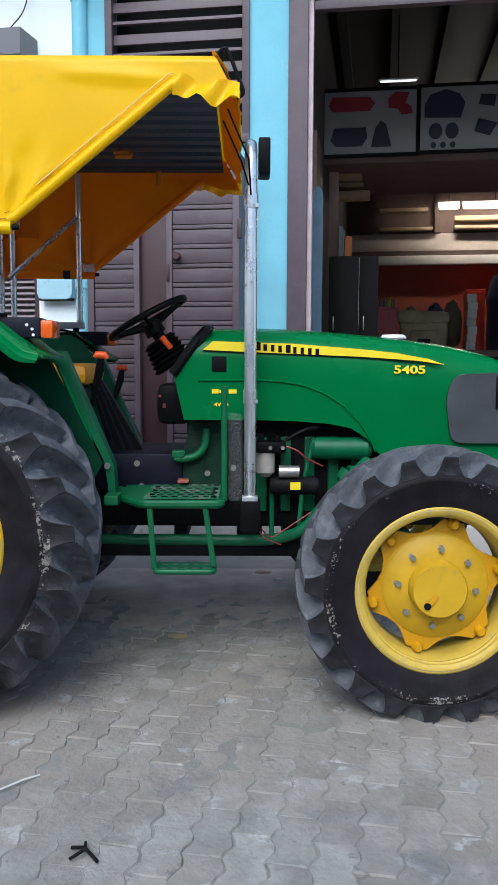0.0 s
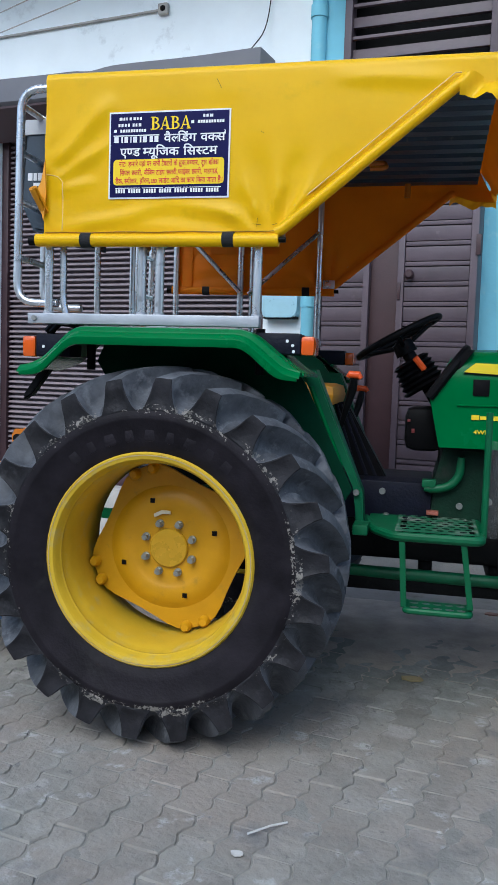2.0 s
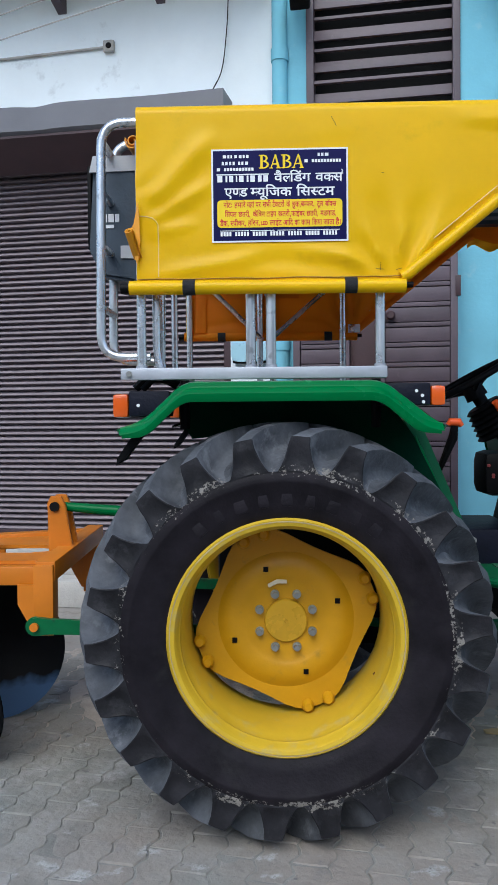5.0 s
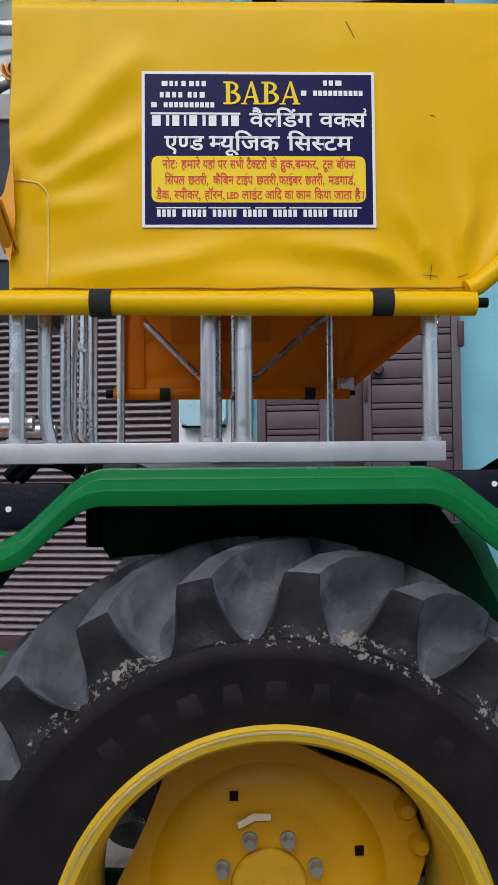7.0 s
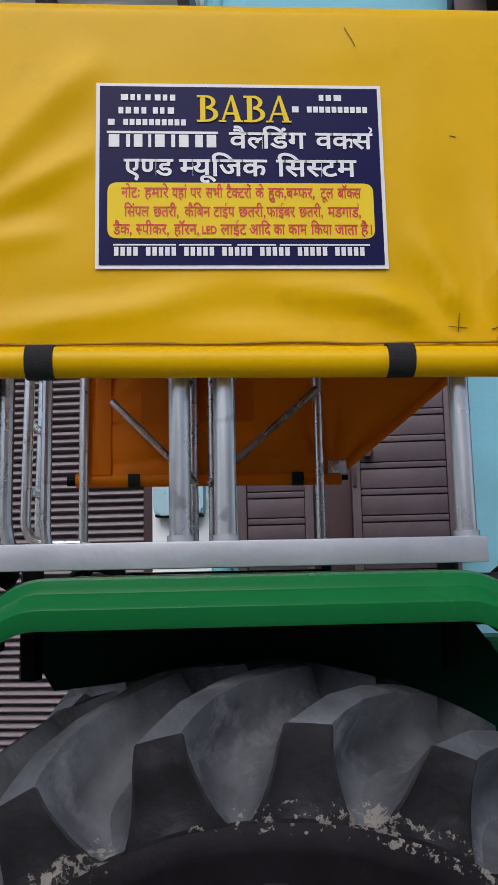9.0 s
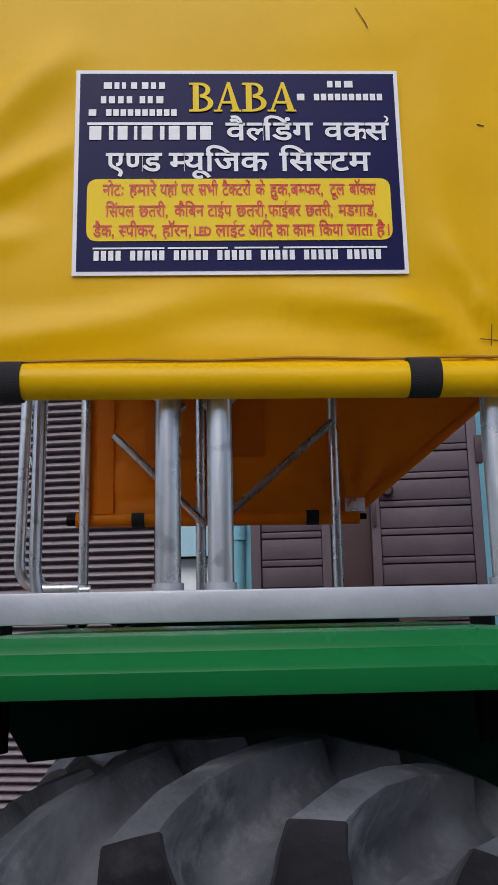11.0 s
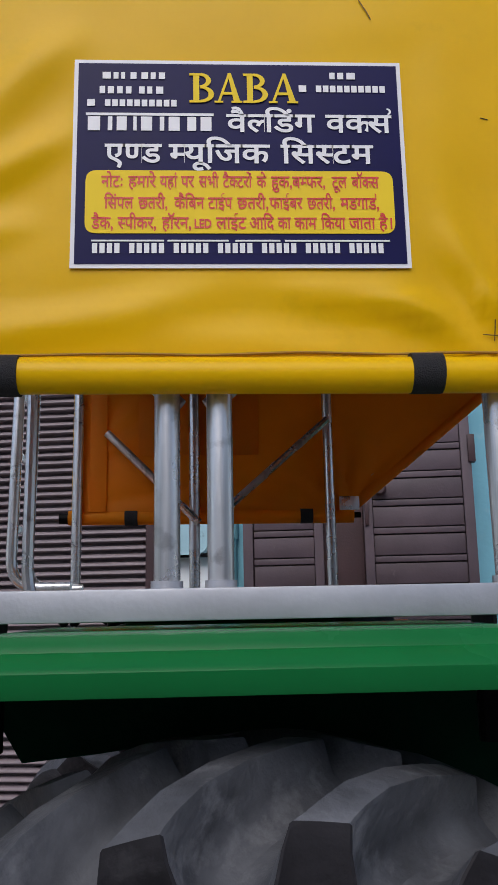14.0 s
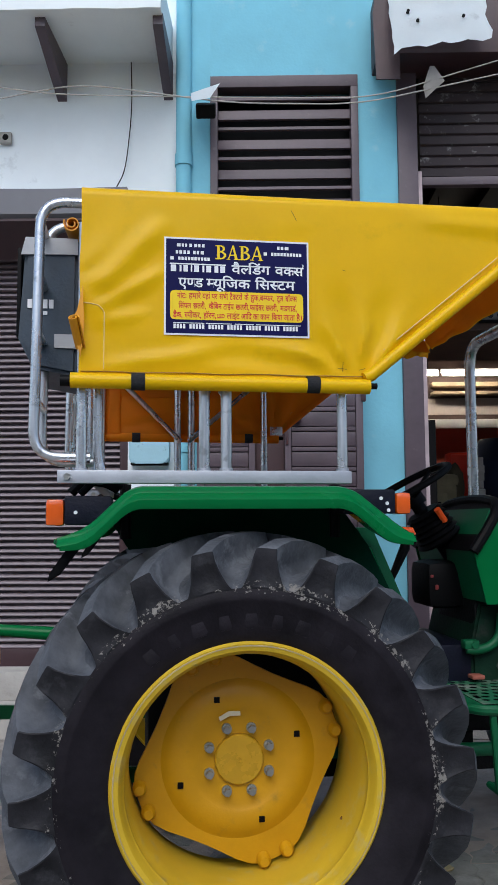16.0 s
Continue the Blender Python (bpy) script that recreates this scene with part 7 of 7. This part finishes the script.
# ---- disc plough behind the tractor ----
plough = thing("disc_plough", "orange disc plough hitched behind the tractor", "plough", m=Matrix.Translation((-1.3, 0.1, 0)))


def beam(name, a, c, w, h, parent=plough, material=M_ORANGE, label=""):
    a, c = Vector(a), Vector(c)
    d = (c - a)
    m = Matrix.Translation(a) @ d.to_track_quat("X", "Z").to_matrix().to_4x4()
    b = new_bm()
    box(b, 0, d.length, -w / 2, w / 2, -h / 2, h / 2, 0.006)
    return part(name, b, material, parent, label, m=m)


beam("main_beam", (-0.98, -0.20, 0.81), (-2.6, -0.16, 0.81), 0.08, 0.075)
beam("rear_beam", (-0.98, 0.62, 0.85), (-2.6, 0.20, 0.82), 0.08, 0.075)
beam("cross_beam", (-0.96, -0.24, 0.83), (-0.96, 0.68, 0.86), 0.08, 0.08)
for y in (-0.262, 0.58):
    b = new_bm()
    box(b, -1.004, -0.924, y, y + 0.08, 0.575, 0.858, 0.005)
    leg = part("hitch_leg", b, M_ORANGE, plough)
    b = new_bm()
    prism(b, [(-1.068, 0.78), (-1.003, 0.78), (-1.003, 0.60), (-1.012, 0.60), (-1.068, 0.70)], y + 0.002, y + 0.016)
    part("gusset", b, M_ORANGE, leg)
b = new_bm()
q = [(-0.97, -0.18), (-0.97, 0.10), (-1.10, 0.02), (-1.38, 0.02), (-1.50, 0.12), (-1.38, 0.24), (-1.10, 0.24), (-0.97, 0.16), (-0.97, 0.58), (-1.85, 0.52), (-1.95, -0.18)]
lo = [b.verts.new((x, y, 0.8485)) for x, y in q]
hi = [b.verts.new((x, y, 0.864)) for x, y in q]
b.faces.new(lo[::-1])
b.faces.new(hi)
for k in range(len(q)):
    b.faces.new((lo[k], lo[(k + 1) % len(q)], hi[(k + 1) % len(q)], hi[k]))
part("top_plate", b, M_ORANGE, plough, "orange top plate with a cut-out")
b = new_bm()
prism(b, [(-1.04, 0.85), (-0.93, 0.85), (-0.965, 1.06), (-0.985, 1.10), (-1.03, 1.10), (-1.045, 1.07)], 0.10, 0.125, 0.004)
prism(b, [(-1.04, 0.85), (-0.93, 0.85), (-0.965, 1.06), (-0.985, 1.10), (-1.03, 1.10), (-1.045, 1.07)], 0.19, 0.215, 0.004)
tower = part("hitch_tower", b, M_ORANGE, plough)
b = new_bm()
tube(b, [(-1.01, 0.085, 1.055), (-1.01, 0.23, 1.055)], 0.021, 14)
part("tower_pin", b, M_DARK, tower)
b = new_bm()
tube(b, [(-0.99, -0.312, 0.62), (-0.99, -0.20, 0.62)], 0.017, 14)
part("hitch_pin", b, M_ORANGE, plough)
b = new_bm()
box(b, -1.55, -1.33, 0.02, 0.20, 0.90, 0.915, 0.003)
box(b, -1.47, -1.28, 0.10, 0.16, 0.915, 0.935, 0.003)
for x in (-1.50, -1.32):
    tube(b, [(x, 0.1, 0.90), (x, 0.1, 0.955)], 0.018, 8)
part("clamp_plate", b, M_ORANGE, plough)


def disc(centre, rz, ry, material, label):
    m = Matrix.Translation(centre) @ Matrix.Rotation(radians(rz), 4, "Z") @ Matrix.Rotation(radians(ry), 4, "X")
    b = new_bm()
    R = 0.33
    prof = [(R * k / 12, 0.10 * (1 - (k / 12) ** 2)) for k in range(13)]
    lathe(b, prof + [(r, y + 0.006) for r, y in reversed(prof)], 56)
    d = part("plough_disc", b, material, plough, label, m=m)
    b = new_bm()
    lathe(b, [(0, 0.11), (0.07, 0.11), (0.08, 0.14), (0.05, 0.24), (0, 0.24)], 20)
    part("disc_hub", b, M_DARK, d, m=m)
    return d


FAR_DISC = (-1.405, 0.44, 0.325)
for c, rz, ry in ((FAR_DISC, 14, -12), ((-1.432, -0.155, 0.322), -24.6, 14.5), ((-1.98, 0.2, 0.325), 14, -12)):
    if c == FAR_DISC:
        disc(c, rz, ry, M_DISC_HALF, "concave black disc with a blue painted lower edge")
    else:
        disc(c, rz, ry, M_DISC, "concave black steel disc")
    n = Matrix.Rotation(radians(rz), 4, "Z") @ Vector((0, 0.22, 0))
    beam("standard", (c[0] + n.x, c[1] + n.y, 0.35), (c[0] + n.x * 1.2, c[1] + n.y * 1.2, 0.845), 0.07, 0.05, material=M_ORANGE if rz > 0 else M_DISC)

# ---- litter on the pavers ----
def chip(name, label, x, y, size, material, turn=0, cat="litter"):
    b = new_bm()
    n = 7
    pts = [(x + size * (0.7 + 0.5 * random.random()) * math.cos(turn + 6.283 * k / n), y + 0.6 * size * (0.7 + 0.5 * random.random()) * math.sin(turn + 6.283 * k / n)) for k in range(n)]
    lo = [b.verts.new((px, py, 0.004)) for px, py in pts]
    hi = [b.verts.new((px, py, 0.008 + size * 0.12 * random.random())) for px, py in pts]
    b.faces.new(lo[::-1]), b.faces.new(hi)
    for k in range(n):
        b.faces.new((lo[k], lo[(k + 1) % n], hi[(k + 1) % n], hi[k]))
    return solid(name, b, material, label, cat, group="litter")


random.seed(4)
M_DRYLEAF = mat("dry_leaf", (0.34, 0.27, 0.14), 0.8, var=0.2)
M_PALE = mat("pale_scrap", (0.55, 0.54, 0.52), 0.7, var=0.1)
M_BRICKBIT = mat("brick_bit", (0.36, 0.20, 0.15), 0.9, var=0.2, bump=0.4)
chip("leaf", "dry yellow-brown leaf on the pavers", 0.96, 0.228, 0.055, M_DRYLEAF)
chip("paper_scrap", "small white paper scrap on the pavers", 0.49, -1.37, 0.02, M_PALE)
chip("brick_bit", "broken pinkish brick bit on the ground", 1.40, 1.50, 0.06, M_BRICKBIT)
chip("brick_bit", "broken pinkish brick bit on the ground", 1.50, 1.32, 0.03, M_PALE)
chip("brick_bit", "broken pinkish brick bit on the ground", 1.80, 1.20, 0.025, M_BRICKBIT)
b = new_bm()
tube(b, [(0.50, -1.27, 0.012), (0.56, -1.21, 0.014), (0.605, -1.17, 0.01)], 0.0035, 6)
solid("straw", b, M_PALE, "pale straw lying on the pavers", "straw", group="litter")
b = new_bm()
tube(b, [(0.80, -1.585, 0.012), (0.84, -1.60, 0.022), (0.885, -1.65, 0.012)], 0.0055, 6)
tube(b, [(0.805, -1.64, 0.012), (0.845, -1.61, 0.024), (0.835, -1.56, 0.012)], 0.005, 6)
solid("plastic_scrap", b, M_DARK, "twisted black plastic scrap on the pavers", "litter", group="litter")

# ---- pavers: zigzag blocks in running bond, turned a little to the front ----
PL, PW, GAP = 0.245, 0.122, 0.0034
PAVE = Matrix.Rotation(radians(79), 4, "Z")


def zig(x):
    return 0.012 * math.sin(2 * math.pi * x / (PL / 2) + 1.2)


def paver_ring(seedv):
    """Outline of one block about its own middle, counter-clockwise."""
    h, w = PL / 2 - GAP / 2, PW / 2 - GAP / 2
    xs = [-h + 2 * h * k / 8 for k in range(9)]
    low = [(x, -w + zig(x)) for x in xs]
    top = [(x, w + zig(x)) for x in reversed(xs)]
    return low + top


def paver_data(bm_verts, bm_faces, m, jitter, r):
    ring = paver_ring(0)
    base = len(bm_verts)
    n = len(ring)
    tilt = (r.uniform(-1, 1) * 0.0016, r.uniform(-1, 1) * 0.002)
    dz = r.uniform(-0.0018, 0.0015)
    cuts = ((1.0, -0.028), (1.0, -0.005), (0.97, 0.0))
    for f, z in cuts:
        for x, y in ring:
            xx, yy = x * f + (jitter * r.uniform(-1, 1) if z == 0 else 0), y * (f if f == 1 else 0.945)
            p = m @ Vector((xx, yy, z + (dz + tilt[0] * x / PL * 2 + tilt[1] * y / PW * 2 if z > -0.01 else 0)))
            bm_verts.append(p)
    for k in range(2):
        for i in range(n):
            j = (i + 1) % n
            a = base + k * n
            bm_faces.append((a + i, a + j, a + n + j, a + n + i))
    bm_faces.append(tuple(base + 2 * n + i for i in range(n)))


pave = thing("paving", "weathered grey interlocking concrete pavers", "pavement", kind="structure")
bm = new_bm()
box(bm, -9, 9, -9, 1.55, -0.2, -0.012)
part("sand_bed", bm, M_JOINT, pave, smooth=0)
# dust drifted into the joints, deeper in some places than in others
bm = new_bm()
g = {}
for i in range(361):
    for j in range(197):
        x, y = -4.4 + 9.0 * i / 360, -3.35 + 4.88 * j / 196
        g[i, j] = bm.verts.new((x, y, -0.0040 + 0.0036 * noise.noise((x * 1.6, y * 1.6, 5)) + 0.0026 * noise.noise((x * 7, y * 7, 2)) + 0.0012 * noise.noise((x * 23, y * 23, 2))))
for i in range(360):
    for j in range(196):
        bm.faces.new((g[i, j], g[i + 1, j], g[i + 1, j + 1], g[i, j + 1]))
part("joint_dust", bm, M_JOINT, pave)
# earth trodden over the pavers in the shelter of the tractor, paled to stand for light from behind
M_DRIFT = mat("lit_trodden_earth", (0.40, 0.335, 0.285), 0.95, var=0.25, scale=5, bump=0.5, bscale=50, dirt=((0.22, 0.19, 0.165), 0.35, 3))
bm = new_bm()
g = {}
for i in range(181):
    for j in range(81):
        x, y = -1.6 + 5.4 * i / 180, -0.55 + 2.16 * j / 80
        edge = min(1.0, (y + 0.15) / 1.0, (x + 1.6) / 0.8, (3.8 - x) / 0.8)
        z = -0.009 + 0.013 * edge + 0.0045 * noise.noise((x * 1.9, y * 1.9, 7)) + 0.0022 * noise.noise((x * 9, y * 9, 3))
        g[i, j] = bm.verts.new((x, y, min(z, 0.0045)))
for i in range(180):
    for j in range(80):
        bm.faces.new((g[i, j], g[i + 1, j], g[i + 1, j + 1], g[i, j + 1]))
part("earth_drift", bm, M_DRIFT, pave, "brown earth trodden over the pavers, coloured paler as if lit")
rng = random.Random(11)
variants = []
for k in range(8):
    vs, fs = [], []
    paver_data(vs, fs, Matrix(), 0.0035, rng)
    me = bpy.data.meshes.new("paver")
    me.from_pydata([tuple(v) for v in vs], [], fs)
    me.materials.append(M_PAVER)
    variants.append(me)
vs, fs = [], []
cells = []
for i in range(-32, 33):
    for j in range(-52, 53):
        x, y = i * PL + (PL / 2 if j % 2 else 0), j * PW
        p = PAVE @ Vector((x, y, 0))
        if -4.2 < p.x < 4.4 and -3.2 < p.y < 1.5:
            cells.append((p, x, y))
cells.sort(key=lambda c: (c[0].x - 0.55) ** 2 + (1.6 * (c[0].y + 1.55)) ** 2)
for k, (p, x, y) in enumerate(cells):
    m = PAVE @ Matrix.Translation((x + rng.uniform(-0.003, 0.003), y + rng.uniform(-0.003, 0.003), rng.uniform(-0.001, 0.001))) @ Matrix.Rotation(rng.uniform(-0.018, 0.018), 4, "Z")
    if k < 300:
        ob = new("paver", variants[rng.randrange(8)])
        place(ob, m, pave)
    else:
        paver_data(vs, fs, m, 0.0035, rng)
me = bpy.data.meshes.new("paver_field")
me.from_pydata([tuple(v) for v in vs], [], fs)
me.materials.append(M_PAVERS)
ob = new("paver_field", me)
place(ob, Matrix(), pave)
tagged(ob, kind="stuff")
